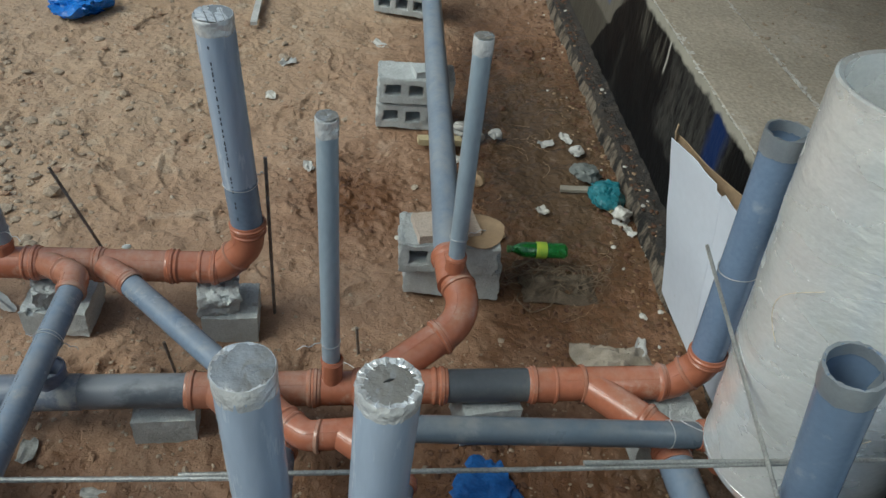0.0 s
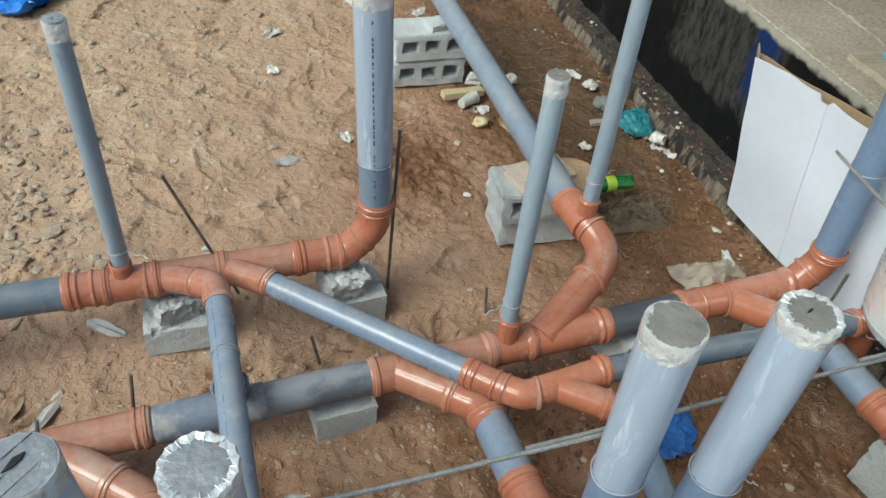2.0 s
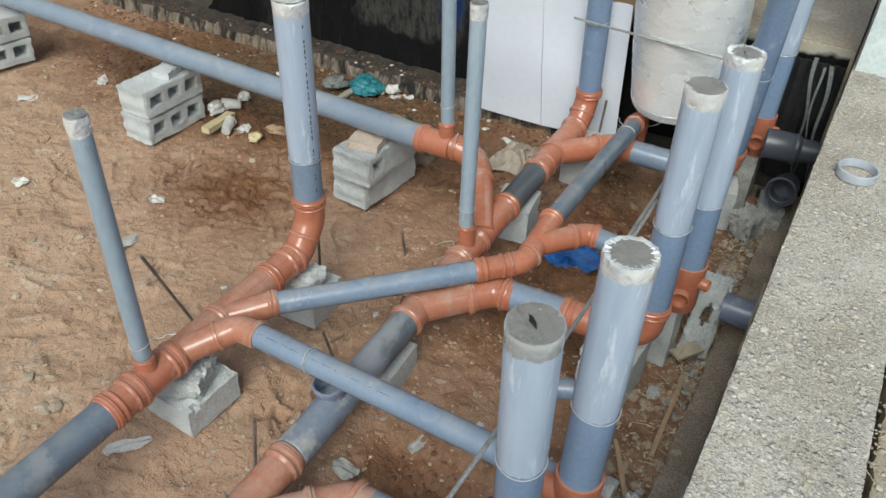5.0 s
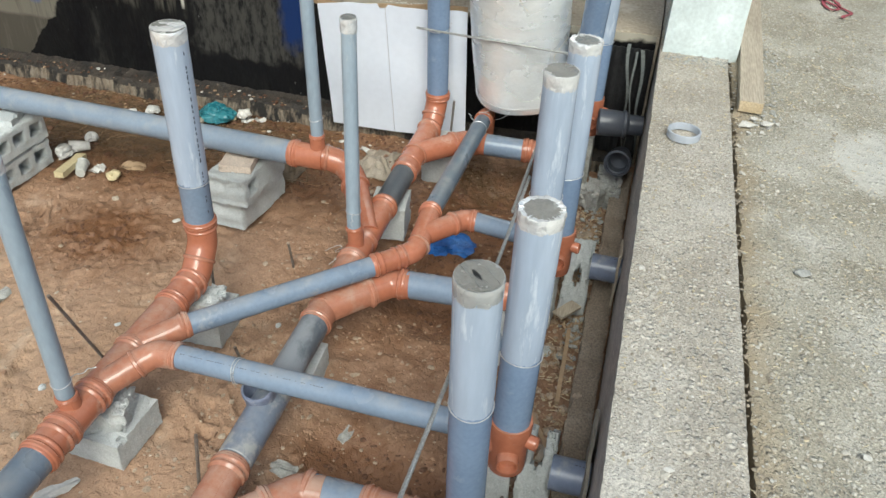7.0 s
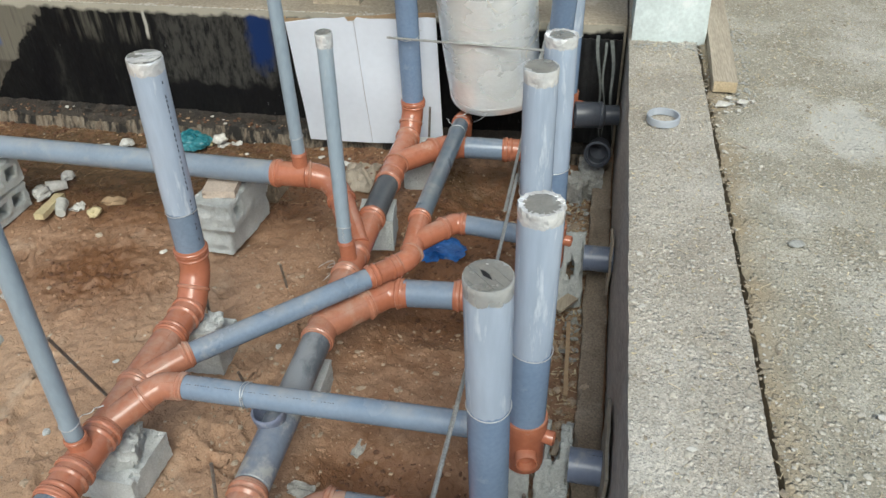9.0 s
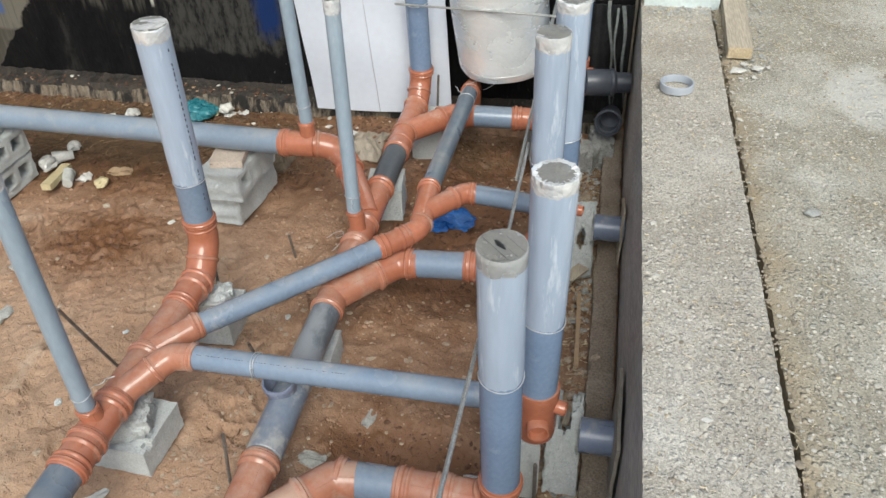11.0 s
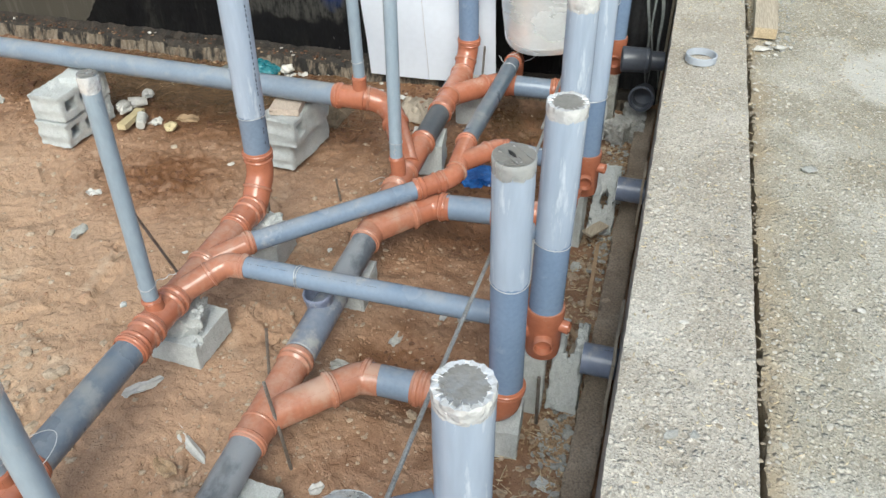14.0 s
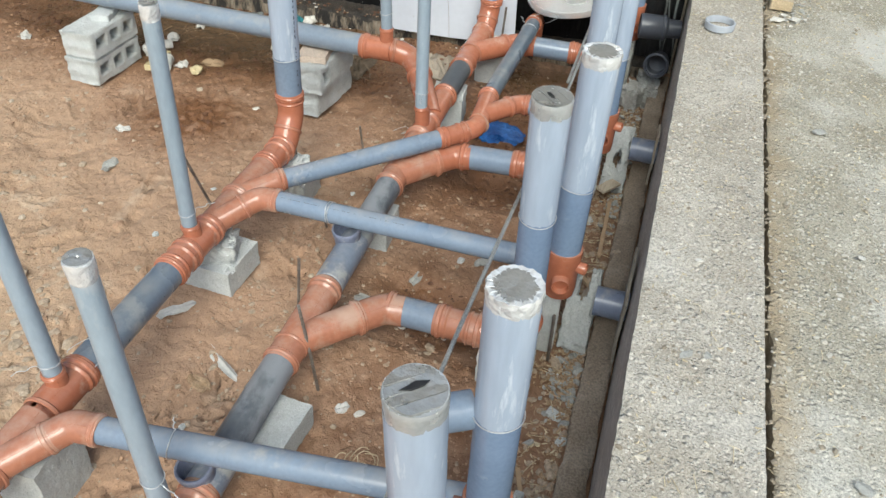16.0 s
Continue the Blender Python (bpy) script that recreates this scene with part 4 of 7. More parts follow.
def dashes(e, a, b, r, facing, seed, cover=0.8, size=1.0):
    """A line of small printing along a pipe, too small to read: dark bars."""
    rnd = random.Random(seed)
    d = (b - a).normalized()
    f = Vector(facing)
    f = (f - d * f.dot(d)).normalized()
    w = d.cross(f)
    total = (b - a).length
    bm = bmesh.new()
    s = 0.04
    while s < total * cover:
        n = rnd.uniform(0.004, 0.016) * size
        h = 0.0019 * size
        ring = []
        for side in (-h, h):
            ang = side / r
            q = f * math.cos(ang) + w * math.sin(ang)
            ring.append((q * (r + 0.0006), q * (r - 0.001)))
        v = [bm.verts.new(a + d * t + ring[i][j]) for t in (s, s + n) for i in (0, 1) for j in (0, 1)]
        for q in ((0, 4, 6, 2), (1, 3, 7, 5), (0, 1, 5, 4), (2, 6, 7, 3), (0, 2, 3, 1), (4, 5, 7, 6)):
            bm.faces.new([v[i] for i in q])
        s += n + rnd.choice((0.006, 0.008, 0.012, 0.035)) * size
    tagged(part("printed_line", bm, INK, e, smooth=False), kind="stuff")


def tie_wire(e, at, axis, r, seed, tail=0.03, away=0):
    """Soft wire wound once round a pipe, with a twisted end."""
    rnd = random.Random(seed)
    at, axis = Vector(at), Vector(axis).normalized()
    side = (Vector((0, 0, 1)) if abs(axis.z) < 0.9 else Vector((1, 0, 0))).cross(axis).normalized()
    other = axis.cross(side)
    pts = []
    for k in range(33):
        a = k * math.tau / 32 + away
        pts.append(at + axis * (0.003 * math.sin(a * 2 + seed)) + (side * math.cos(a) + other * math.sin(a)) * (r + 0.002))
    out = (side * math.cos(away) + other * math.sin(away))
    for k in range(1, 9):
        a = k * 1.5
        pts.append(at + out * (r + 0.003 + tail * k / 8) + axis * 0.004 * math.sin(a) + side * 0.004 * math.cos(a))
    bm = bmesh.new()
    sweep(bm, pts, 0.0016, 6)
    part("tie_wire", bm, WIRE, e, "twisted galvanised tie wire")


def cap(e, top, axis, r, style, seed):
    """Foil tape folded over a pipe's open end."""
    rnd = random.Random(seed)
    top, axis = Vector(top), Vector(axis).normalized()
    skirt = {"flat": 0.05, "crown": 0.035, "strips": 0.045, "thin": 0.05}[style]
    amp = {"flat": 0.0015, "crown": 0.0016, "strips": 0.0012, "thin": 0.002}[style]
    n = 48
    jag = [rnd.uniform(-0.0025, 0.0025) + 0.006 * noise.noise(Vector((math.cos(k * math.tau / n) * 2, math.sin(k * math.tau / n) * 2, seed))) for k in range(n)]

    def wob(i, k, a):
        if i == 0:
            return (jag[k], 0.0)
        if style == "crown" and i in (3, 4, 5):
            return (rnd.uniform(-0.003, 0.002), amp * (1 if k % 3 < 1 else -0.6))
        return (rnd.uniform(-amp, amp) * 0.6, rnd.uniform(-amp, amp) * 0.5)

    bm = bmesh.new()
    rim = 0.005 if style == "crown" else 0.002
    prof = [(-skirt, r + 0.0015), (-skirt * 0.6, r + 0.0022), (-skirt * 0.25, r + 0.0025), (-0.004, r + 0.0028), (rim, r + 0.001), (rim * 0.7, r - 0.010), (0.001, r * 0.72)]
    rings = lathe(bm, top, axis, prof, n, wob)
    e = part("end_cap", bm, DUCTGREY if seed in (7, 17) else FOIL, e, "dull grey tape folded over the end" if seed in (7, 17) else "crumpled silver foil tape")
    if style == "crown":
        bm = bmesh.new()
        side = Vector((0, 0, 1)).cross(axis)
        for k in range(19):
            a = k * math.tau / 19 + rnd.uniform(-0.08, 0.08)
            u = Vector((math.cos(a), math.sin(a), 0))
            r0 = r * rnd.uniform(0.66, 0.80)
            sweep(bm, [top + axis * 0.0032 + u * r0, top + axis * 0.0050 + u * (r * 0.90), top + axis * 0.0045 + u * (r * 0.99)], [0.0007, rnd.uniform(0.0010, 0.0020), rnd.uniform(0.0010, 0.0018)], 5)
        tagged(part("pleats", bm, FOIL, e, "bright folded pleats of foil"), kind="stuff")
    bm = bmesh.new()
    edge = r * (0.88 if style == "crown" else 0.985)

    def dent(i, k, a):
        q = edge * (5 - i) / 5
        p = Vector((math.cos(a) * q, math.sin(a) * q, 0.01 * seed))
        return (0.0022 * noise.noise(p * 32) + 0.0010 * noise.noise(p * 90), 0)

    lathe(bm, top, axis, [(0.0034 if i else 0.0022, max(edge * (5 - i) / 5, 0.0004)) for i in range(6)], n, dent)
    part("cap_disc", bm, TAPE, e, "dull grey tape disc")
    turn = {7: 0.75, 17: -0.85, 3: 1.9}.get(seed, rnd.random() * 3)
    u = Vector((math.cos(turn), math.sin(turn), 0))
    v = Vector((-u.y, u.x, 0))
    if style == "strips":
        for off, wide, tilt in ((-0.86, 0.40, 0.10), (-0.42, 0.36, -0.09), (0.02, 0.34, 0.09), (0.44, 0.42, -0.11)):
            bm = bmesh.new()
            rows = []
            for q in np.linspace(0, 1, 5):
                o = off + wide * q
                half = math.sqrt(max(0.02, 1 - o * o)) * r * 0.97
                lift = 0.0046 + tilt * (q - 0.5) * wide * r
                rows.append([bm.verts.new(top + axis * (lift + 0.0008 * noise.noise(Vector((o * 4, t * 3, seed)))) + v * (o * r) + u * t * half) for t in np.linspace(-1, 1, 9)])
            for p, q in zip(rows, rows[1:]):
                for k in range(8):
                    bm.faces.new((p[k], p[k + 1], q[k + 1], q[k]))
            g = bmesh.ops.extrude_face_region(bm, geom=bm.faces[:])
            bmesh.ops.translate(bm, vec=-axis * 0.0012, verts=[x for x in g["geom"] if isinstance(x, bmesh.types.BMVert)])
            part("tape_strip", bm, FOIL if seed == 3 else TAPE, e, "strip of tape laid across the end")
    if seed in (7, 17, 15):
        bm = bmesh.new()
        c = top + axis * (0.0086 if style == "strips" else 0.0058) + v * 0.004
        k = {7: 1.0, 17: 1.4, 15: 0.5}[seed]
        q = [bm.verts.new(c + u * (x * k) + v * (y * k) - axis * 0.001) for x, y in ((-0.020, 0.001), (-0.006, -0.004), (0.012, -0.003), (0.021, 0.002), (0.004, 0.0075), (-0.008, 0.004))]
        bm.faces.new(q)
        g = bmesh.ops.extrude_face_region(bm, geom=bm.faces[:])
        bmesh.ops.translate(bm, vec=(0, 0, -0.003), verts=[x for x in g["geom"] if isinstance(x, bmesh.types.BMVert)])
        part("slit", bm, BLACK, e, "dark tear in the tape", smooth=False)


def riser(label, base, top, style, seed, film_from=None, ties=(), prints=0, face=(-1, -0.4, 0), open_top=False, body=None):
    base, top = Vector(base), Vector(top)
    axis = (top - base).normalized()
    e = thing("riser_pipe", base, label, "pipe", "upright grey riser pipes")
    part("tube", tube([base, base.lerp(top, 0.5), top], R4, open_top), body or RISER, e)
    if film_from:
        a = base + axis * ((film_from - base.z) / axis.z)
        b = top - axis * 0.03
        bm = bmesh.new()
        n = 14
        rnd = random.Random(seed + 50)
        lathe(bm, a, axis, [((b - a).length * i / n, R4 + (0.0012 if i else 0.0002)) for i in range(n + 1)], 40,
              lambda i, k, g: (rnd.uniform(-0.004, 0.004) if i == 0 else 0, rnd.uniform(-0.0005, 0.0007)))
        part("film_wrap", bm, FILM, e, "milky plastic film wound round the pipe")
    if open_top:
        bm = bmesh.new()
        rnd = random.Random(seed)
        lathe(bm, top, axis, [(-0.06, R4 + 0.002), (-0.03, R4 + 0.003), (0.002, R4 + 0.002), (0.001, R4 - 0.005), (-0.03, R4 - 0.006)], 40,
              lambda i, k, a: (rnd.uniform(-0.003, 0.003), rnd.uniform(-0.0008, 0.0008)))
        part("foil_skirt", bm, DUCT, e, "torn silver tape round the open end")
        bm = bmesh.new()
        c = top - axis * 0.006
        v = [bm.verts.new(c + Vector((R4 * 0.9 * math.cos(a), R4 * 0.9 * math.sin(a), 0.006 * math.sin(a * 3)))) for a in np.linspace(-1.7, -0.1, 14)]
        bm.faces.new(v)
        q = bmesh.ops.extrude_face_region(bm, geom=bm.faces[:])
        bmesh.ops.translate(bm, vec=(0, 0, -0.002), verts=[x for x in q["geom"] if isinstance(x, bmesh.types.BMVert)])
        part("tape_flap", bm, DUCT, e, "torn flap of tape half over the opening")
    else:
        cap(e, top, axis, R4, style, seed)
    for i, (z, away) in enumerate(ties):
        tie_wire(e, base + axis * ((z - base.z) / axis.z), axis, R4 + (0.0015 if film_from and z >= film_from else 0), seed + i, 0.03, away)
    if prints:
        dashes(e, base + axis * 0.05, top - axis * 0.07, R4 + (0.0016 if film_from else 0), face, prints, 1.0, 1.15)
    return e


def upright(label, base, top, tie_z, seed):
    base, top = Vector(base), Vector(top)
    axis = (top - base).normalized()
    e = thing("vent_pipe", base, label, "pipe", "thin grey vent pipes")
    part("tube", tube([base, base.lerp(top, 0.5), top], R2, seg=24), VENT, e)
    rnd = random.Random(seed)
    bm = bmesh.new()
    prof = [(-0.05, R2 + 0.001), (-0.035, R2 + 0.0016), (-0.02, R2 + 0.0018), (-0.008, R2 + 0.002), (0.001, R2 + 0.0012), (0.002, R2 * 0.8), (0.001, R2 * 0.55), (0.0, R2 * 0.3), (-0.002, 0.0003)]

    def crease(i, k, a):
        q = Vector((math.cos(a) * prof[i][1], math.sin(a) * prof[i][1], prof[i][0] + seed))
        return (0.003 * noise.noise(q * 60) + (0.004 * noise.noise(q * 40) if i == 0 else 0), 0.0016 * noise.noise(q * 75) if i < 5 else 0)

    lathe(bm, top, axis, prof, 36, crease)
    cap_part = part("foil_cap", bm, FOIL, e, "crumpled silver foil cap")
    bm = bmesh.new()
    lathe(bm, top + axis * 0.0045, axis, [(0.0, R2 * 0.97), (0.0012, R2 * 0.6), (0.0006, R2 * 0.3), (0.0, R2 * 0.12), (-0.003, 0.0003)], 28,
          lambda i, k, a: (0.0012 * noise.noise(Vector((math.cos(a) * (4 - i), math.sin(a) * (4 - i), seed))), 0))
    part("cap_disc", bm, TAPE, cap_part, "dull grey tape disc")
    tie_wire(e, base + axis * (tie_z - base.z), axis, R2, seed, 0.075, seed)
    return e


def arc(a, b, c, d, n=12):
    """A smooth curve between two ends."""
    a, b, c, d = Vector(a), Vector(b), Vector(c), Vector(d)
    return [a * (1 - t) ** 3 + b * 3 * t * (1 - t) ** 2 + c * 3 * t * t * (1 - t) + d * t ** 3 for t in np.linspace(0, 1, n)]


def l2z(x):
    return 0.17 + 0.04 * (x + 0.5)


Y1, Z1, Y2 = 2.19, 0.24, 1.675
X = Vector((1, 0, 0))
E1 = lambda x: (x, Y1, Z1)
E2 = lambda x: (x, Y2, l2z(x))
RB = R4 + 0.002

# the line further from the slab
pipe("dark grey drain pipe between two orange fittings, shade in its colour", [E1(-1.90), E1(-1.36)], R4, GREYDARK)
fitting("pipe_coupling", "glossy orange straight coupling with two beads", E1(-1.34), [([E1(-1.40), E1(-1.27)], RB, 0)],
        [(E1(-1.409), -X, R4, 0.05), (E1(-1.262), X, R4, 0.06)])
fitting("boss_tee", "orange tee with a small upright boss", E1(-1.19), [([E1(-1.30), E1(-1.11)], RB, 0), ([(-1.222, Y1, Z1 + 0.03), (-1.222, Y1 + 0.006, 0.318)], R2 + 0.006, 0)],
        [(E1(-1.105), X, R4, 0.055), ((-1.222, 2.198, 0.335), (0, 0, 1), R2, 0.02)])
fitting("wye_branch", "dusty orange wye with a reduced side branch", E1(-1.0), [([E1(-1.15), E1(-0.90)], RB, 0), ([(-1.10, Y1, 0.245), (-0.985, 2.095, 0.285)], R3 + 0.006, 0)],
        [(E1(-0.885), X, R4, 0.04), ((-0.985, 2.095, 0.285), (0.70, -0.62, 0.3), R3 + 0.002, 0.02)])
fitting("bend", "dusty orange bend turning towards the slab", (-0.95, 2.05, 0.29), [([(-0.995, 2.105, 0.282), (-0.945, 2.06, 0.298), (-0.9385, 1.975, 0.300)], R3 + 0.006, 0.06)],
        [((-0.9385, 1.972, 0.301), (0, -1, 0.02), R3, 0.025)])
fitting("wye_branch", "dusty orange wye with a reduced side branch", E1(-0.78), [([E1(-0.93), E1(-0.66)], RB, 0), ([(-0.885, 2.17, 0.25), (-0.77, 2.058, 0.275)], R3 + 0.005, 0)],
        [((-0.757, 2.046, 0.277), (0.70, -0.71, 0.03), R3, 0.035)])
fitting("pipe_coupling", "glossy orange straight coupling with two beads", E1(-0.58), [([E1(-0.66), E1(-0.50)], RB, 0)],
        [(E1(-0.672), -X, R4, 0.045), (E1(-0.485), X, R4, 0.07)])
fitting("elbow", "glossy orange elbow turning up into a riser", (-0.40, Y1, Z1), [([E1(-0.55), E1(-0.475), (-0.377, 2.193, 0.350), (-0.375, 2.195, 0.455)], RB, 0.11)],
        [((-0.374, 2.195, 0.464), (-0.03, -0.02, 1), R4, 0.052)], [((-0.425, 2.192, 0.296), (0.68, 0, 0.74), RB)])
riser("tall grey riser pipe capped with silver tape, two printed lines", (-0.374, 2.195, 0.42), (-0.418, 2.160, 1.235), "strips", 3, 0.64, [(0.635, 2.2)], 11, (-0.30, -1, 0), False, GREY)
upright("thin grey vent pipe with a foil cap on an orange boss", (-1.219, 2.203, 0.312), (-1.227, 2.180, 1.185), 0.385, 1)

# its next length, towards the near end
fitting("boss_tee", "orange tee with a small upright boss", E1(-1.98), [([E1(-2.10), E1(-1.90)], RB, 0), ([(-1.99, Y1, Z1 + 0.03), (-1.99, Y1 + 0.004, 0.318)], R2 + 0.006, 0)],
        [(E1(-1.885), X, R4, 0.05), ((-1.99, 2.196, 0.335), (0, 0, 1), R2, 0.02)], [(E1(-2.075), X, RB)])
fitting("wye_branch", "dusty orange wye with a reduced side branch", E1(-2.2), [([E1(-2.42), E1(-2.08)], RB, 0), ([(-2.29, Y1, 0.245), (-2.16, 2.075, 0.285)], R3 + 0.006, 0)],
        [(E1(-2.425), -X, R4, 0.05), ((-2.16, 2.075, 0.285), (0.70, -0.66, 0.28), R3 + 0.002, 0.02)], [(E1(-2.30), X, RB)])
fitting("bend", "dusty orange bend turning towards the slab", (-2.12, 2.02, 0.29), [([(-2.17, 2.085, 0.282), (-2.118, 2.035, 0.298), (-2.111, 1.945, 0.300)], R3 + 0.006, 0.06)],
        [((-2.111, 1.942, 0.300), (0.04, -1, 0.0), R3, 0.025)])
pipe("grey drain pipe running off along the sand", [E1(-3.9), E1(-2.40)], R4)
upright("thin grey vent pipe with a foil cap on an orange boss", (-1.988, 2.198, 0.312), (-2.0, 2.185, 1.17), 0.37, 4)
e = pipe("slim grey waste pipe bridging towards a riser", [(-2.111, 1.965, 0.300), (-1.985, 0.90, 0.302)], R3, name="waste_pipe")
tie_wire(e, (-2.083, 1.73, 0.300), (0.1, -1, 0), R3, 4, 0.04, 1.2)
e = pipe("slim grey waste pipe with printing, wired over the main drain", [(-0.9385, 1.995, 0.300), (-0.960, 0.90, 0.322)], R3, prints=22, print_side=(-0.55, 0, 1), name="waste_pipe")

tie_wire(e, (-0.9430, 1.762, 0.305), (0, 1, 0), R3, 5, 0.05, 3.6)
tie_wire(e, (-0.9435, 1.752, 0.305), (0, 1, 0), R3, 6, 0.02, 0.6)

# the line nearer the slab
fitting("wye_branch", "dusty orange wye with a full-size side branch", E2(-1.38),
        [([E2(-1.58), E2(-1.19)], RB, 0), ([E2(-1.47), (-1.285, 1.505, 0.135)], RB, 0)],
        [(E2(-1.585), -X, R4, 0.10), (E2(-1.178), X, R4, 0.05), ((-1.275, 1.495, 0.135), (0.73, -0.68, 0), R4 + 0.001, 0.03)])
fitting("bend", "dusty orange bend turning towards the slab", (-1.23, 1.46, 0.13), [([(-1.295, 1.515, 0.135), (-1.205, 1.432, 0.132), (-1.196, 1.36, 0.13)], RB, 0.07)],
        [((-1.194, 1.395, 0.13), (0.02, -1, 0), R4, 0.03)])
pipe("short grey drain pipe between orange fittings", [(-1.195, 1.42, 0.13), (-1.195, 1.19, 0.13)], R4)
fitting("pipe_coupling", "dusty orange straight coupling with two beads", (-1.195, 1.17, 0.13), [([(-1.195, 1.23, 0.13), (-1.197, 1.06, 0.13)], RB, 0)],
        [((-1.195, 1.238, 0.13), (0, 1, 0), R4, 0.05), ((-1.197, 1.055, 0.13), (0, -1, 0), R4, 0.06)])
fitting("elbow", "glossy orange elbow turning up into a riser", (-1.2, 0.95, 0.13), [([(-1.197, 1.08, 0.13), (-1.199, 0.92, 0.13), (-1.203, 0.916, 0.26)], RB, 0.09)],
        [((-1.204, 0.916, 0.262), (-0.05, 0, 1), R4, 0.04)], [((-1.198, 0.95, 0.152), (0, -0.7, 0.72), RB)])
pipe("dark grey drain pipe smeared with dust, lying on broken block", [E2(-1.21), E2(-0.49)], R4, DARK)
fitting("wye_branch", "dusty orange wye with a full-size side branch", E2(-0.3),
        [([E2(-0.51), E2(-0.09)], RB, 0), ([E2(-0.43), (-0.285, 1.535, 0.190)], RB, 0)],
        [(E2(-0.523), -X, R4, 0.10), (E2(-0.095), X, R4, 0.04), ((-0.275, 1.525, 0.190), (0.72, -0.70, 0.06), R4 + 0.001, 0.03)])
fitting("bend", "orange bend turning towards the slab", (-0.24, 1.47, 0.2), [([(-0.295, 1.545, 0.188), (-0.222, 1.465, 0.198), (-0.215, 1.385, 0.203)], RB, 0.07)],
        [((-0.215, 1.40, 0.203), (0.0, -1, 0.04), R4, 0.03)])
pipe("short grey drain pipe between orange fittings", [(-0.215, 1.43, 0.203), (-0.210, 1.16, 0.215)], R4)
fitting("pipe_coupling", "glossy orange straight coupling with two beads", (-0.2, 1.12, 0.22), [([(-0.21, 1.19, 0.214), (-0.195, 1.03, 0.220)], RB, 0)],
        [((-0.21, 1.198, 0.214), (-0.05, 1, 0), R4, 0.05), ((-0.193, 1.025, 0.220), (0.08, -1, 0), R4, 0.06)])
fitting("elbow", "glossy orange elbow turning up into a riser", (-0.17, 0.93, 0.22), [([(-0.196, 1.05, 0.220), (-0.162, 0.902, 0.222), (-0.160, 0.900, 0.36)], RB, 0.09)],
        [((-0.160, 0.900, 0.368), (-0.03, 0, 1), R4, 0.045)], [((-0.168, 0.93, 0.245), (0.15, -0.7, 0.70), RB)])
fitting("boss_tee", "orange tee with a small upright boss", E2(-0.03), [([E2(-0.12), E2(0.05)], RB, 0), ([(-0.058, Y2, l2z(0) + 0.03), (-0.058, Y2 + 0.003, 0.318)], R2 + 0.006, 0)],
        [(E2(0.045), X, R4, 0.035), ((-0.059, 1.682, 0.330), (0, 0, 1), R2, 0.02)])
fitting("wye_branch", "orange wye rising towards the cross pipe", E2(0.2),
        [([E2(0.02), E2(0.31)], RB, 0), ([(0.065, Y2, 0.205), (0.305, 1.815, 0.296)], RB, 0)],
        [(E2(0.320), X, R4, 0.05), ((0.312, 1.820, 0.298), (0.82, 0.48, 0.31), R4 + 0.001, 0.03)])
fitting("bend", "orange bend sweeping round to the cross pipe", (0.33, 1.9, 0.36), [(arc((0.285, 1.800, 0.288), (0.395, 1.862, 0.332), (0.388, 1.925, 0.362), (0.350, 2.02, 0.379)), RB, 0)], [],
        [((0.366, 1.975, 0.370), (-0.3, 1, 0.15), RB)])
fitting("boss_tee", "orange tee with a small upright boss", (0.345, 2.05, 0.38), [([(0.349, 1.98, 0.376), (0.342, 2.13, 0.379)], RB, 0), ([(0.349, 2.008, 0.41), (0.349, 2.008, 0.475)], R2 + 0.006, 0)],
        [((0.341, 2.142, 0.379), (-0.02, 1, 0), R4, 0.04), ((0.349, 2.008, 0.495), (0, 0, 1), R2, 0.02)])
pipe("long grey drain pipe crossing the yard on stacked blocks", [(0.342, 2.10, 0.379), (0.372, 3.0, 0.376), (0.50, 7.6, 0.366)], R4, GREYDUST)
upright("thin grey vent pipe with a foil cap on an orange boss", (0.349, 2.006, 0.47), (0.341, 2.018, 1.285), 0.572, 2)
upright("thin grey vent pipe with a foil cap on an orange boss", (-0.062, 1.682, 0.31), (-0.077, 1.670, 1.216), 0.405, 5)
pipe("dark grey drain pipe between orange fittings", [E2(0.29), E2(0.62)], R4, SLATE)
fitting("wye_branch", "orange wye with a full-size side branch", E2(0.85),
        [([E2(0.60), E2(1.06)], RB, 0), ([E2(0.79), (0.955, 1.515, 0.222)], RB, 0)],
        [(E2(0.588), -X, R4, 0.10), (E2(1.062), X, R4, 0.03), ((0.965, 1.505, 0.222), (0.72, -0.70, 0), R4 + 0.001, 0.03)], [(E2(0.775), X, RB + 0.002)])
fitting("elbow", "glossy orange elbow turning up into a riser", (1.15, Y2, 0.24), [([E2(1.03), E2(1.085), (1.163, 1.672, 0.325), (1.166, 1.668, 0.40)], RB, 0.10)],
        [((1.166, 1.667, 0.407), (-0.05, 0, 1), R4, 0.045)], [((1.126, Y2, 0.283), (0.7, 0, 0.72), RB)])
riser("grey riser pipe with its taped end torn open", (1.165, 1.667, 0.37), (1.105, 1.670, 1.239), "flat", 8, None, [(0.760, 1.0)], 0, (-1, -1, 0), True)
fitting("bend", "orange bend turning towards the slab", (1.0, 1.45, 0.22), [([(0.945, 1.525, 0.222), (1.012, 1.455, 0.221), (1.012, 1.355, 0.220)], RB, 0.07)],
        [((1.012, 1.385, 0.220), (0, -1, 0), R4, 0.03)])
pipe("short grey drain pipe between orange fittings", [(1.012, 1.41, 0.220), (1.03, 1.12, 0.212)], R4)
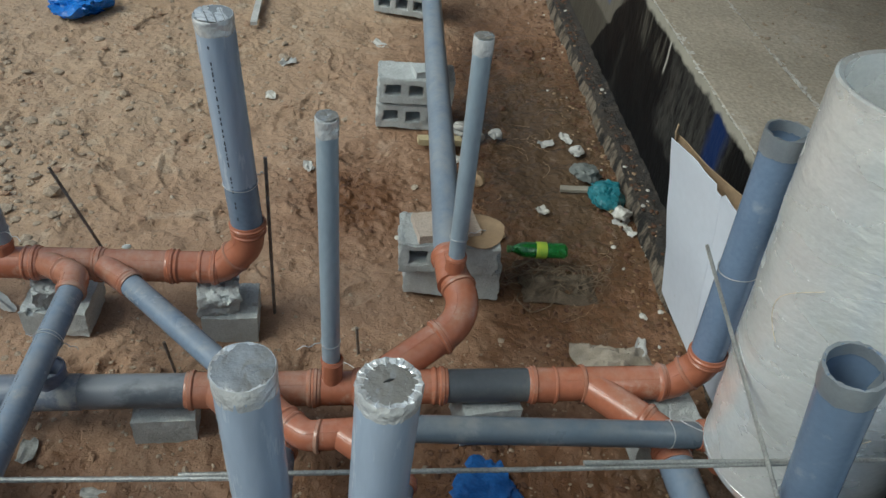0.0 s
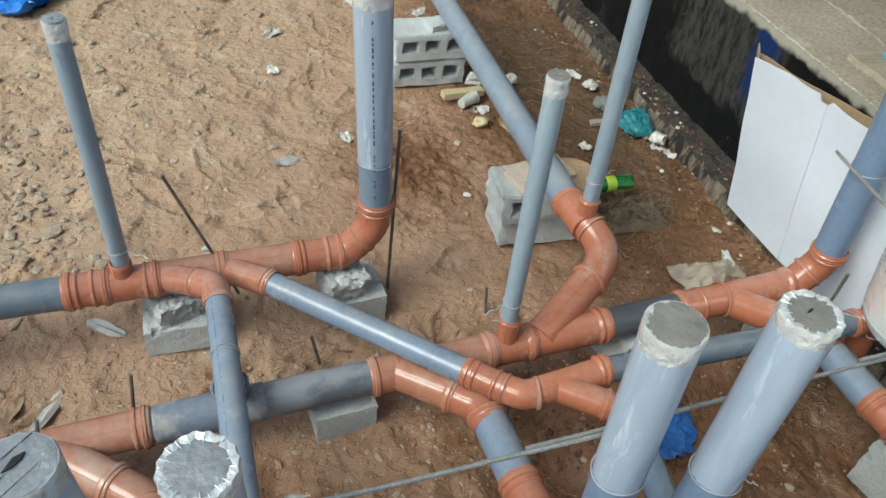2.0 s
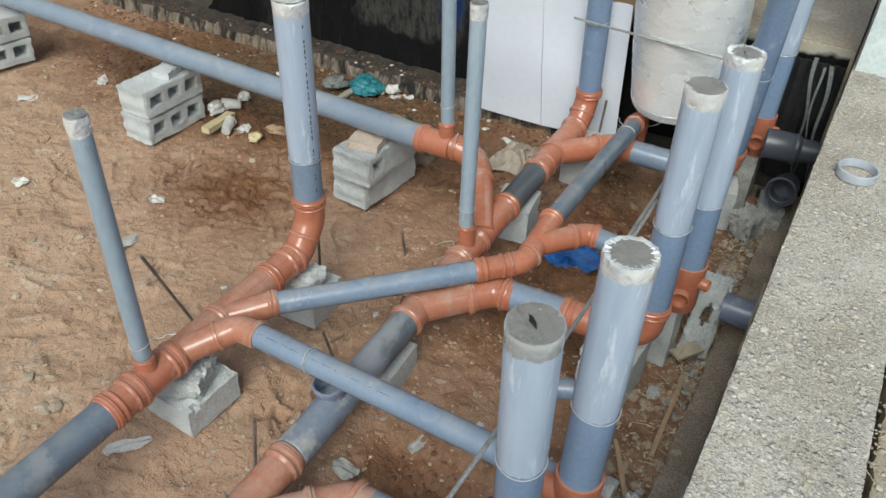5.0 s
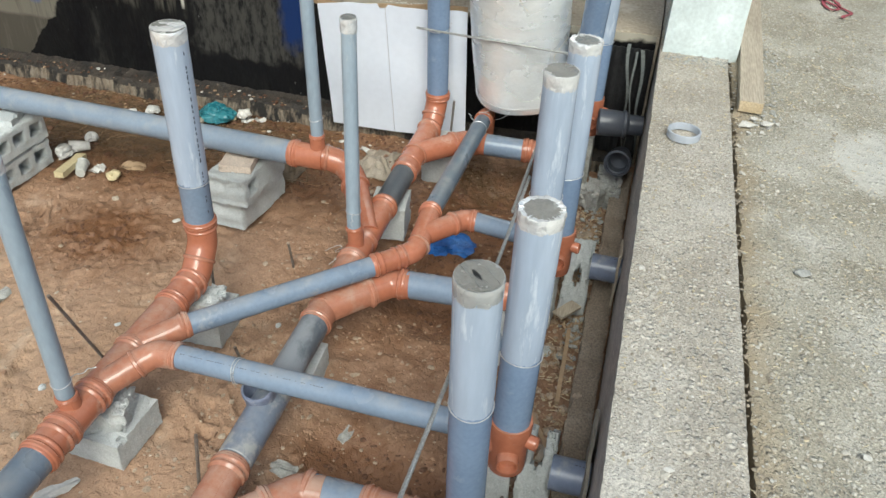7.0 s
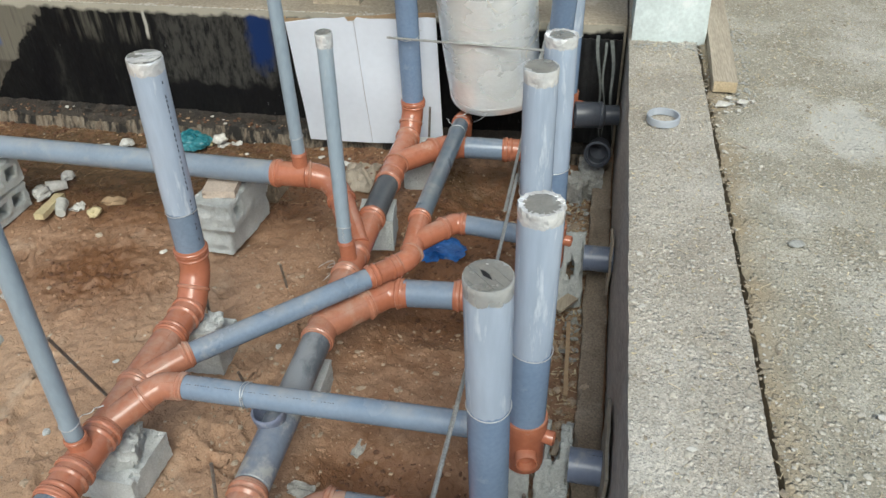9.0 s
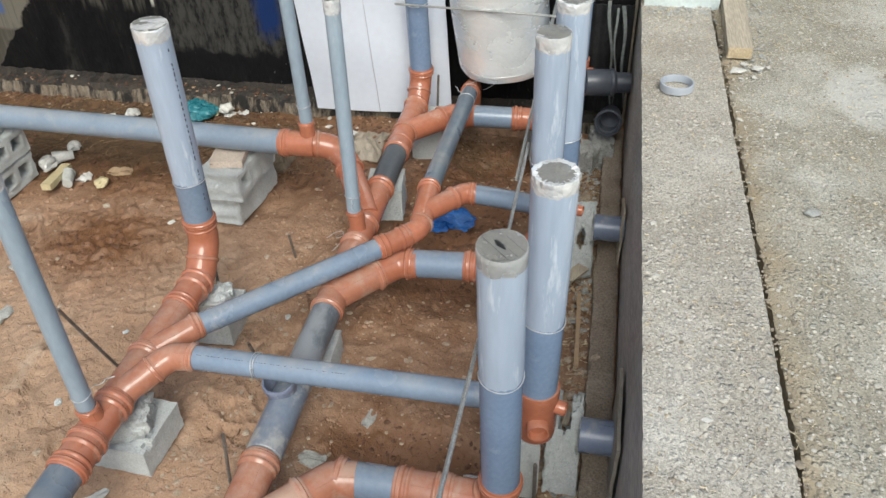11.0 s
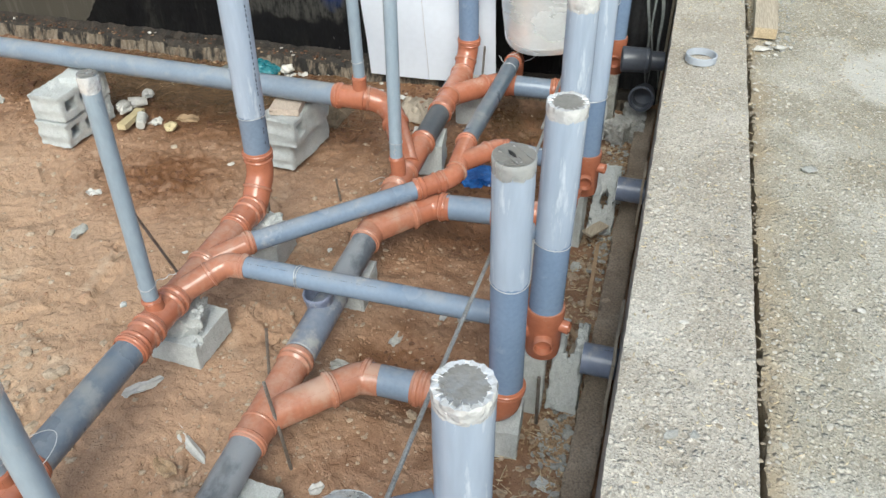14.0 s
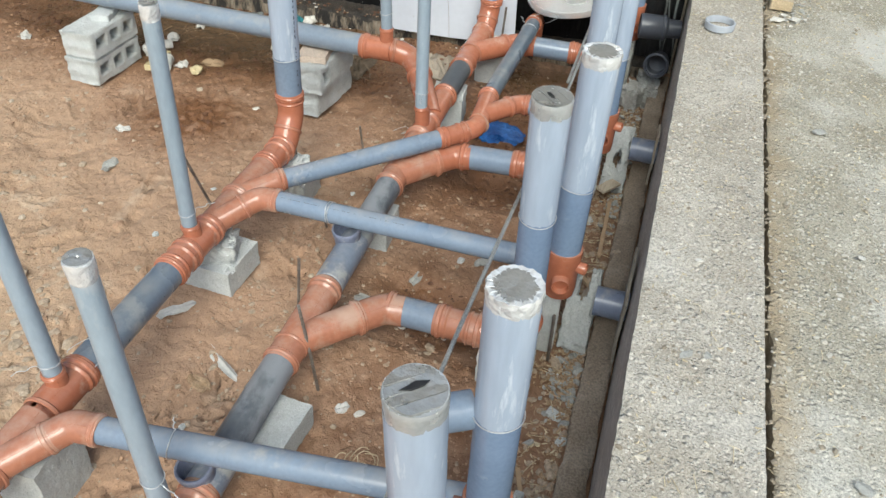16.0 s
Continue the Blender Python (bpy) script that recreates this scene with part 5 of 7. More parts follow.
fitting("pipe_coupling", "glossy orange straight coupling with two beads", (1.03, 1.1, 0.21), [([(1.028, 1.16, 0.213), (1.04, 1.02, 0.21)], RB, 0)],
        [((1.027, 1.165, 0.213), (-0.08, 1, 0), R4, 0.05), ((1.042, 1.01, 0.21), (0.08, -1, 0), R4, 0.05)])
fitting("elbow", "orange elbow turning up into a leaning riser", (1.1, 0.94, 0.21), [([(1.04, 1.04, 0.21), (1.135, 0.938, 0.205), (1.128, 0.934, 0.32)], RB, 0.08)],
        [((1.127, 0.934, 0.322), (-0.24, -0.05, 1), R4, 0.04)])

# small-bore pieces in the middle
W = Vector((0.69, -0.72, 0.03)).normalized()
pipe("slim grey waste pipe crossing over the main drain", [(-0.775, 2.062, 0.275), (-0.235, 1.505, 0.298)], R3, name="waste_pipe")
fitting("pipe_coupling", "glossy orange straight coupling with two beads", (-0.2, 1.48, 0.3), [([(-0.255, 1.527, 0.298), (-0.165, 1.436, 0.302)], R3 + 0.003, 0)],
        [((-0.262, 1.535, 0.298), -W, R3, 0.045), ((-0.158, 1.428, 0.302), W, R3, 0.05)])
fitting("bend", "orange bend joining the small branch", (-0.12, 1.41, 0.31), [([(-0.17, 1.44, 0.302), (-0.122, 1.395, 0.308), (-0.03, 1.398, 0.318)], R3 + 0.004, 0.06)], [],
        [((-0.085, 1.393, 0.312), (1, -0.2, 0.1), R3 + 0.004)])
fitting("wye_branch", "small orange wye with two outlets", (0.05, 1.4, 0.33), [([(-0.07, 1.395, 0.314), (0.13, 1.405, 0.334)], R3 + 0.004, 0), ([(-0.02, 1.395, 0.318), (0.105, 1.290, 0.322)], R3 + 0.004, 0)],
        [((0.152, 1.407, 0.335), X, R3, 0.04), ((0.108, 1.288, 0.322), (0.76, -0.64, 0), R3 + 0.001, 0.025)])
fitting("bend", "small orange bend turning towards the slab", (0.12, 1.25, 0.32), [([(0.10, 1.295, 0.322), (0.142, 1.255, 0.322), (0.143, 1.205, 0.322)], R3 + 0.004, 0.05)],
        [((0.143, 1.205, 0.322), (0, -1, 0), R3, 0.03)])
pipe("slim grey waste pipe leading to a riser's base", [(0.143, 1.23, 0.322), (0.095, 0.90, 0.322)], R3, name="waste_pipe")
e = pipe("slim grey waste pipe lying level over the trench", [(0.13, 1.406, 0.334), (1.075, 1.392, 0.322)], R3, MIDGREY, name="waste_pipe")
tie_wire(e, (0.97, 1.395, 0.323), (1, 0, 0), R3, 3, 0.05, 1.0)
fitting("bend", "orange bend at the end of the waste pipe", (1.09, 1.39, 0.31), [([(1.06, 1.392, 0.322), (1.165, 1.39, 0.318), (1.19, 1.40, 0.16)], R3 + 0.004, 0.05)],
        [((1.062, 1.392, 0.322), -X, R3, 0.035)])


def boss_base(x, y, z_top, label):
    """A multi-boss base under a riser: a squat drum with small side inlets."""
    e = thing("boss_pipe", (x, y, z_top - 0.2), label, "pipe fitting", "riser bases with side inlets")
    bm = bmesh.new()
    lathe(bm, (x, y, z_top - 0.2), (0, 0, 1), [(0, 0.02), (0, RB), (0.03, RB + 0.004), (0.13, RB + 0.004), (0.145, RB + 0.006), (0.19, RB + 0.008), (0.2, RB + 0.006), (0.2, R4 + 0.001), (0.18, R4)])
    part("body", bm, ORANGE, e)
    for d, r, z in (((-1, -0.16, 0), 0.033, 0.085), ((-0.25, -1, 0), 0.022, 0.135), ((-0.1, 1, 0), 0.042, 0.10)):
        d = Vector(d).normalized()
        bm = bmesh.new()
        lathe(bm, Vector((x, y, z_top - 0.2 + z)), d, [(0.040, r), (0.088, r), (0.090, r - 0.001), (0.089, r - 0.005), (0.064, r - 0.006), (0.062, 0.0005)], 24)
        part("inlet", bm, ORANGE, e, "small round side inlet")
    return e


boss_base(-0.985, 0.838, 0.425, "orange riser base with small open side inlets")
boss_base(0.050, 0.848, 0.425, "orange riser base with small open side inlets")
boss_base(-2.03, 0.840, 0.41, "orange riser base with small open side inlets")
boss_base(1.26, 0.865, 0.46, "orange riser base with small open side inlets")

riser("grey riser wrapped in film, flat taped cap with a slit", (-1.205, 0.916, 0.225), (-1.252, 0.921, 1.132), "strips", 7, 0.715, [(0.71, 2.4)])
riser("grey riser wrapped in film, crimped foil cap", (-0.985, 0.838, 0.35), (-1.006, 0.828, 1.172), "crown", 12, 0.70, [(0.70, 1.0)])
riser("grey riser wrapped in film, dull flat taped cap", (-0.160, 0.900, 0.335), (-0.186, 0.902, 1.180), "flat", 14, 0.70, [(0.70, 2.0)])
riser("grey riser wrapped in film, crimped foil cap with a hole", (0.050, 0.848, 0.39), (0.063, 0.856, 1.195), "crown", 15, 0.68, [(0.68, 1.0)])
riser("grey riser wrapped in film, crimped foil cap", (-2.03, 0.840, 0.335), (-2.056, 0.836, 1.150), "crown", 16, 0.76, [(0.76, 1.2)])
riser("grey riser wrapped in film, flat taped cap with a long slit", (-2.30, 0.930, 0.20), (-2.355, 0.935, 1.140), "strips", 17, 0.70, [(0.70, 2.2)])
riser("leaning grey riser with torn silver tape at its open end", (1.130, 0.935, 0.29), (0.905, 0.880, 1.228), "flat", 18, None, [(0.74, 1.0)], 0, (-1, 0, 0), True)
riser("grey riser in the corner, capped with foil", (1.262, 0.865, 0.425), (1.315, 0.862, 1.20), "crown", 20, 0.75, [(0.75, 1.0)], 0)
upright("thin grey vent pipe with a foil cap", (-2.245, 1.672, 0.14), (-2.268, 1.655, 1.150), 0.4, 6)

# main line's near end
pipe("dark grey drain pipe smeared with dust, lying on broken block", [E2(-2.06), E2(-1.55)], R4, DARK)
fitting("wye_branch", "dusty orange wye with a full-size side branch", E2(-2.3),
        [([E2(-2.62), E2(-2.10)], RB, 0), ([E2(-2.52), (-2.36, 1.51, 0.10)], RB, 0)], [(E2(-2.085), X, R4, 0.05), (E2(-2.63), -X, R4, 0.08)])
fitting("elbow", "orange branch and elbow turning up into a riser", (-2.3, 1.2, 0.1), [([(-2.37, 1.52, 0.10), (-2.29, 1.43, 0.10), (-2.29, 0.93, 0.10), (-2.298, 0.93, 0.22)], RB, 0.08)],
        [((-2.298, 0.93, 0.235), (-0.05, 0, 1), R4, 0.04)])
pipe("grey drain pipe running off along the sand", [E2(-3.9), E2(-2.6)], R4)


def saddle(x, label, back=0.10):
    """An open upward socket on the main drain, with a torn lip."""
    e = thing("saddle_branch", (x, Y2 + 0.02, l2z(x)), label, "pipe fitting", "open grey branches")
    rnd = random.Random(int(-x * 100))
    at = Vector((x - 0.03, Y2 + 0.014, l2z(x) + 0.018))
    ax = Vector((-0.12, 0.05, 1)).normalized()
    bm = bmesh.new()
    lathe(bm, at, ax, [(0.0, 0.052), (0.045, 0.052), (0.055, 0.056), (0.074, 0.057), (0.078, 0.054), (0.076, 0.048), (0.0, 0.047), (-0.03, 0.0005)], 36,
          lambda i, k, a: (rnd.uniform(-0.003, 0.002) if i in (3, 4, 5) else 0, 0))
    part("collar", bm, SOCKETGREY, e)
    bm = bmesh.new()
    a, b = x - back, x + 0.06
    run = Vector((b - a, 0, l2z(b) - l2z(a)))
    lathe(bm, (a, Y2, l2z(a)), run, [(0, R4 + 0.0006), (0.003, R4 + 0.003), (run.length - 0.003, R4 + 0.003), (run.length, R4 + 0.0006)])
    part("saddle", bm, DUSTEDPVC, e, "bluish grey sleeve smeared with dried mortar")
    return e


saddle(-0.905, "open grey branch with a torn lip on the drain", 0.265)
saddle(-2.075 + 0.04, "open grey branch with a torn lip on the drain")

# stubs out of the beam and the dark fittings in the corner
for x, y1, z in ((-0.93, 0.700, 0.165), (0.20, 0.705, 0.165), (-1.99, 0.70, 0.15)):
    pipe("short grey pipe stub coming out of the beam", [(x, 0.560, z), (x, y1, z)], R4, STUBBLUE, hollow=True, name="pipe_stub", group="pipe stubs in the beam", prints=int(x * 10 + 40), print_side=(0, 0, 1))
e = thing("coupling_pipe", (1.09, 0.70, 0.41), "charcoal plastic socket pipe coming out of the beam", "pipe fitting", "charcoal fittings")
bm = bmesh.new()
lathe(bm, (1.115, 0.592, 0.408), (-0.12, 1, 0), [(0, 0.050), (0.068, 0.050), (0.074, 0.058), (0.082, 0.064), (0.215, 0.067), (0.220, 0.062), (0.218, 0.056), (0.10, 0.052), (0.09, 0.001)], 36)
part("body", bm, CHARCOAL, e)
bm = bmesh.new()
lathe(bm, (1.105, 0.675, 0.408), (-0.12, 1, 0), [(-0.004, 0.062), (0.0, 0.068), (0.012, 0.069), (0.016, 0.0655)], 36)
part("bead", bm, CHARCOAL, e)
e = thing("open_socket", (1.12, 0.68, 0.17), "charcoal pipe socket lying open towards the trench", "pipe fitting", "charcoal fittings")
bm = bmesh.new()
lathe(bm, (1.215, 0.664, 0.172), (-1, 0.10, 0.18), [(0, 0.052), (0.05, 0.055), (0.055, 0.062), (0.11, 0.064), (0.12, 0.069), (0.14, 0.070), (0.142, 0.060), (0.13, 0.056), (0.128, 0.051), (0.06, 0.049), (0.05, 0.001)], 40)
part("body", bm, CHARCOAL, e)


# ---- concrete blocks ----
def hollow_block(at, turn, seed, size=(0.40, 0.20, 0.145), holes=3, tilt=0.0, label="grey hollow concrete block", group="stacked hollow blocks", stand=False, broken=0.0, choked=(), ragged=0.0):
    """A hollow block: holes run through its width, some of them choked with mortar."""
    L, Wd, H = size
    xs = [-L / 2]
    web = L * 0.105
    hole = (L - web * (holes + 1)) / max(holes, 1)
    for i in range(holes):
        xs += [xs[-1] + web, xs[-1] + web + hole]
    xs.append(L / 2)
    fine = []
    for a, b in zip(xs, xs[1:]):
        fine += [(a, b)]
    zs = [0, H * 0.31, H * 0.75, H]
    ys = [-Wd / 2, -Wd / 4, 0, Wd / 4, Wd / 2]
    bm = bmesh.new()
    cells(bm, xs, ys, zs, lambda i, j, k: not (k == 1 and i % 2 == 1 and i // 2 not in choked))
    mouth = [e for e in bm.edges if e.calc_face_angle(0) > 0.5 and abs(e.verts[0].co.y - e.verts[1].co.y) > 0.01 and all(zs[1] - 0.001 < v.co.z < zs[2] + 0.001 and abs(v.co.x) < L / 2 - 0.01 for v in e.verts)]
    bmesh.ops.bevel(bm, geom=mouth, offset=0.028, segments=1, affect="EDGES", clamp_overlap=True)
    bmesh.ops.bevel(bm, geom=[e for e in bm.edges if e.calc_face_angle(0) > 0.9], offset=0.005, segments=2, affect="EDGES", clamp_overlap=True)
    bmesh.ops.subdivide_edges(bm, edges=[e for e in bm.edges if e.calc_length() > 0.03], cuts=2, use_grid_fill=True)
    roughen(bm, 0.006, 28, seed)
    roughen(bm, 0.006, 8, seed + 3)
    if ragged:
        roughen(bm, ragged, 17, seed + 6)
        roughen(bm, ragged * 0.5, 46, seed + 8)
    for v in bm.verts:
        if abs(v.co.x) > L / 2 - 0.014:
            v.co.x -= math.copysign(0.009 * (0.5 + 0.5 * math.sin(v.co.z / H * 11)) + 0.004 * noise.noise(v.co * 40), v.co.x)
    if broken:
        for v in bm.verts:
            if v.co.x > L / 2 - broken:
                v.co.z -= (v.co.x - L / 2 + broken) * (0.5 + 0.5 * noise.noise(v.co * 20))
    m = Matrix.Translation(at) @ Matrix.Rotation(turn, 4, "Z") @ Matrix.Rotation(tilt, 4, "Y")
    if stand:
        m = m @ Matrix.Rotation(radians(90), 4, "X")
    bmesh.ops.transform(bm, matrix=m, verts=bm.verts)
    return solo("concrete_block", bm, BLOCK, at, label, "concrete block", group)


def broken_block(at, size, turn, seed, label, tilt=(0, 0), group="broken block supports", material=None):
    bm = bmesh.new()
    n = 9
    xs = list(np.linspace(-size[0] / 2, size[0] / 2, n + 1))
    ys = list(np.linspace(-size[1] / 2, size[1] / 2, n + 1))
    zs = list(np.linspace(0, size[2], 7))
    lost = 0.16 if "lump" in label or "broken" in label else 0.42

    def whole(i, j, k):
        outer = (i in (0, n - 1)) + (j in (0, n - 1)) + (k == 5)
        return outer < 2 or noise.noise(Vector((i * 0.43 + seed, j * 0.43, k * 0.43))) < lost

    cells(bm, xs, ys, zs, whole)
    bmesh.ops.bevel(bm, geom=[e for e in bm.edges if e.calc_face_angle(0) > 0.5], offset=min(size) * (0.08 if "lump" in label else 0.04), segments=2, affect="EDGES")
    bmesh.ops.subdivide_edges(bm, edges=bm.edges[:], cuts=1, use_grid_fill=True)
    wild = 1.0 if "lump" in label or "broken" in label else 0.15
    roughen(bm, 0.0035 if wild < 1 else 0.011, 52, seed + 9)
    roughen(bm, min(size) * 0.07 * wild, 22, seed)
    roughen(bm, min(size) * 0.10 * wild, 7, seed + 5)
    m = Matrix.Translation(at) @ Matrix.Rotation(turn, 4, "Z") @ Matrix.Rotation(tilt[0], 4, "X") @ Matrix.Rotation(tilt[1], 4, "Y")
    bmesh.ops.transform(bm, matrix=m, verts=bm.verts)
    return solo("broken_block", bm, material or BLOCK, at, label, "broken block", group)


hollow_block((0.410, 2.435, -0.02), radians(-5), 1, label="grey concrete block with choked holes under another one", choked=(0, 1, 2), ragged=0.005)
hollow_block((0.375, 2.400, 0.135), radians(-3), 2, label="grey hollow concrete block with a crumbled side", choked=(1, 2), ragged=0.007)
hollow_block((0.300, 3.735, -0.03), radians(-2), 3)
hollow_block((0.305, 3.725, 0.125), radians(-1), 4)
hollow_block((0.300, 5.16, -0.03), radians(-14), 5)
hollow_block((0.310, 5.15, 0.122), radians(-11), 6)
broken_block((0.36, 2.405, 0.282), (0.25, 0.15, 0.034), radians(10), 9, "flat pinkish brick scrap under the pipe", (0, 0), "broken block supports", BRICKSCRAP)
broken_block((0.36, 3.71, 0.270), (0.16, 0.10, 0.034), radians(15), 10, "flat concrete scrap under the pipe")
broken_block((-1.075, 2.20, -0.03), (0.23, 0.22, 0.115), radians(-2), 11, "half concrete block under the drain")
broken_block((-1.09, 2.19, 0.080), (0.15, 0.15, 0.09), radians(20), 12, "broken lump of block under the drain", (0.1, 0.1))
broken_block((-0.455, 2.175, -0.04), (0.20, 0.19, 0.125), radians(3), 13, "half concrete block under the elbow")
broken_block((-0.50, 2.17, 0.080), (0.15, 0.15, 0.095), radians(12), 14, "flat broken block on another one", (0.05, 0.05))
broken_block((-0.605, 1.690, -0.05), (0.20, 0.13, 0.12), radians(4), 15, "half concrete block under the drain")
broken_block((-1.76, 1.615, -0.04), (0.22, 0.17, 0.10), radians(-4), 16, "half concrete block under the drain")
broken_block((0.47, 1.70, -0.03), (0.20, 0.17, 0.17), radians(8), 17, "half concrete block under the drain")
broken_block((-0.185, 0.985, -0.06), (0.20, 0.19, 0.21), radians(-4), 18, "concrete block carrying the elbow")
broken_block((-1.165, 0.965, -0.06), (0.19, 0.20, 0.13), radians(5), 19, "concrete block carrying the elbow")
broken_block((-0.985, 0.862, -0.06), (0.10, 0.085, 0.28), radians(3), 20, "concrete block standing on end under the riser")
broken_block((0.050, 0.870, -0.06), (0.10, 0.085, 0.28), radians(-5), 21, "concrete block standing on end under the riser")
broken_block((-2.03, 0.862, -0.06), (0.10, 0.085, 0.265), radians(4), 22, "concrete block standing on end under the riser")
broken_block((1.10, 0.97, -0.05), (0.21, 0.21, 0.20), radians(12), 23, "concrete block carrying the elbow")
# these three take the darker shard concrete to stand for the corner's shade
broken_block((1.262, 0.90, -0.05), (0.16, 0.16, 0.31), radians(0), 24, "concrete block standing on end under the riser, darkened for corner shade", material=SHARD)
broken_block((1.02, 0.77, -0.04), (0.12, 0.11, 0.12), radians(-20), 25, "grey concrete lump in the corner, darkened for shade", material=SHARD)
broken_block((1.15, 0.70, -0.06), (0.26, 0.12, 0.14), radians(2), 26, "grey concrete lump in the corner, darkened for shade", material=SHARD)
broken_block((1.075, 1.62, -0.05), (0.20, 0.16, 0.225), radians(6), 27, "half concrete block under the elbow")
broken_block((-2.25, 1.62, -0.05), (0.2, 0.16, 0.10), radians(3), 28, "half concrete block under the drain")
broken_block((-2.15, 2.19, -0.05), (0.2, 0.16, 0.23), radians(3), 29, "half concrete block under the drain")
broken_block((-2.29, 1.0, -0.06), (0.19, 0.20, 0.10), radians(5), 30, "concrete block carrying the elbow")


def leaning_hollow(at, length, lean, seed, notch=False):
    """A broken piece of hollow block leaning on a pipe stub: a hole through it, or a notch at its top."""
    bm = bmesh.new()
    nx, ny, nz = 17, 9, 4
    xs = list(np.linspace(0, length, nx + 1))
    ys = list(np.linspace(-0.055, 0.055, ny + 1))
    zs = list(np.linspace(-0.080, 0.0, nz + 1))

    def solid(i, j, k):
        if 3 <= j <= 5 and ((10 <= i) if notch else (6 <= i <= 10)):
            return (i == 10 and j != 4) or (not notch and i == 6 and j != 4)
        outer = (i in (0, nx - 1)) + (j in (0, ny - 1)) + (k in (0, nz - 1))
        ragged = noise.noise(Vector((i * 0.35 + seed, j * 0.5, k * 0.5)))
        if notch and i >= nx - 3 and ragged > 0.05 * (nx - i):
            return False
        return outer < 2 or ragged < 0.22

    cells(bm, xs, ys, zs, solid)
    bmesh.ops.subdivide_edges(bm, edges=bm.edges[:], cuts=1, use_grid_fill=True)
    bmesh.ops.smooth_vert(bm, verts=bm.verts, factor=0.5, use_axis_x=True, use_axis_y=True, use_axis_z=True)
    roughen(bm, 0.006, 60, seed)
    roughen(bm, 0.006, 14, seed + 2)
    bmesh.ops.transform(bm, matrix=Matrix.Translation(at) @ Matrix.Rotation(-lean, 4, "Y"), verts=bm.verts)
    return solo("concrete_block", bm, BLOCK, at, "broken hollow concrete block leaning on a stub", "concrete block", "leaning hollow blocks")


leaning_hollow((-1.035, 0.748, -0.02), 0.325, radians(52), 31, True)
leaning_hollow((0.085, 0.755, -0.015), 0.33, radians(42), 32)
leaning_hollow((-2.10, 0.748, -0.02), 0.325, radians(52), 33, True)


# ---- steel bars ----
def rebar(pts, r, label, seed=0, material=None, ribs=True):
    pts = [Vector(p) for p in pts]
    d = (pts[-1] - pts[0])
    n = int(d.length / 0.012) if ribs else 14
    path, rad = [], []
    for i in range(n + 1):
        t = i / n * (len(pts) - 1)
        k = min(int(t), len(pts) - 2)
        p = pts[k].lerp(pts[k + 1], t - k)
        path.append(p)
        rad.append(r * (1.12 if ribs and i % 2 else 1.0))
    bm = bmesh.new()
    sweep(bm, path, rad, 8)
    return solo("reinforcing_bar", bm, material or STEEL, pts[0], label, "steel bar", "steel bars")


rebar([(-2.45, 0.995, 0.775), (-1.8, 0.992, 0.778), (-1.14, 0.990, 0.735)], 0.0055, "grey ribbed steel bar wired along the risers", 1, BAR)
rebar([(-1.19, 0.982, 0.742), (-0.7, 0.976, 0.733), (-0.13, 0.972, 0.742)], 0.0055, "grey ribbed steel bar wired along the risers", 2, BAR)
rebar([(-0.36, 0.988, 0.730), (0.4, 0.985, 0.752), (1.06, 0.975, 0.790)], 0.0055, "grey ribbed steel bar wired along the risers", 3, BAR)
rebar([(0.52, 0.988, 0.772), (1.30, 0.975, 0.800)], 0.0055, "grey ribbed steel bar wired beside another bar", 4, BAR)
rebar([(1.068, 1.760, 0.772), (0.922, 0.880, 0.800)], 0.0055, "thin steel bar wired from riser to riser", 5, BAR)
rebar([(-0.303, 2.235, -0.06), (-0.301, 2.205, 0.724)], 0.0060, "dark rusty steel bar driven into the sand", 6)
rebar([(-0.86, 2.30, 0.0), (-1.052, 2.321, 0.566)], 0.0055, "dark rusty steel bar leaning out of the sand", 7)
rebar([(-1.505, 1.575, -0.07), (-1.485, 1.604, 0.10), (-1.453, 1.650, 0.300)], 0.0055, "steel bar leaning over the orange wye", 8)
rebar([(-0.63, 1.93, -0.04), (-0.655, 1.945, 0.10)], 0.0055, "short steel bar end sticking out of the sand", 9)
rebar([(-1.25, 1.777, -0.05), (-1.212, 1.763, 0.283)], 0.0055, "short steel bar end sticking out of the sand", 10)
rebar([(0.03, 2.02, -0.04), (0.02, 2.03, 0.10)], 0.0055, "short steel bar end sticking out of the sand", 11)
rebar([(-1.075, 0.822, -0.06), (-1.09, 0.825, 0.19)], 0.0060, "dark steel bar driven in beside the riser", 12)
rebar([(1.245, 1.615, -0.05), (1.21, 1.585, 0.34)], 0.0060, "dark steel bar driven in beside the elbow", 13)
rebar([(1.01, 0.99, 0.0), (0.985, 0.985, 0.44)], 0.0060, "dark rusty steel bar driven in beside the riser", 14)
e = thing("pipe_sleeve", (-1.005, 0.93, 0.75), "short grey pipe offcut threaded on the bar", "pipe offcut")
part("tube", tube([(-1.03, 0.985, 0.715), (-0.985, 0.895, 0.715)], 0.026, True), GREY, e)
e = thing("pipe_sleeve", (-2.0, 0.94, 0.75), "short grey pipe offcut wedged behind the riser", "pipe offcut")
part("tube", tube([(-2.085, 0.985, 0.735), (-2.035, 0.900, 0.735)], 0.046, True), GREY, e)


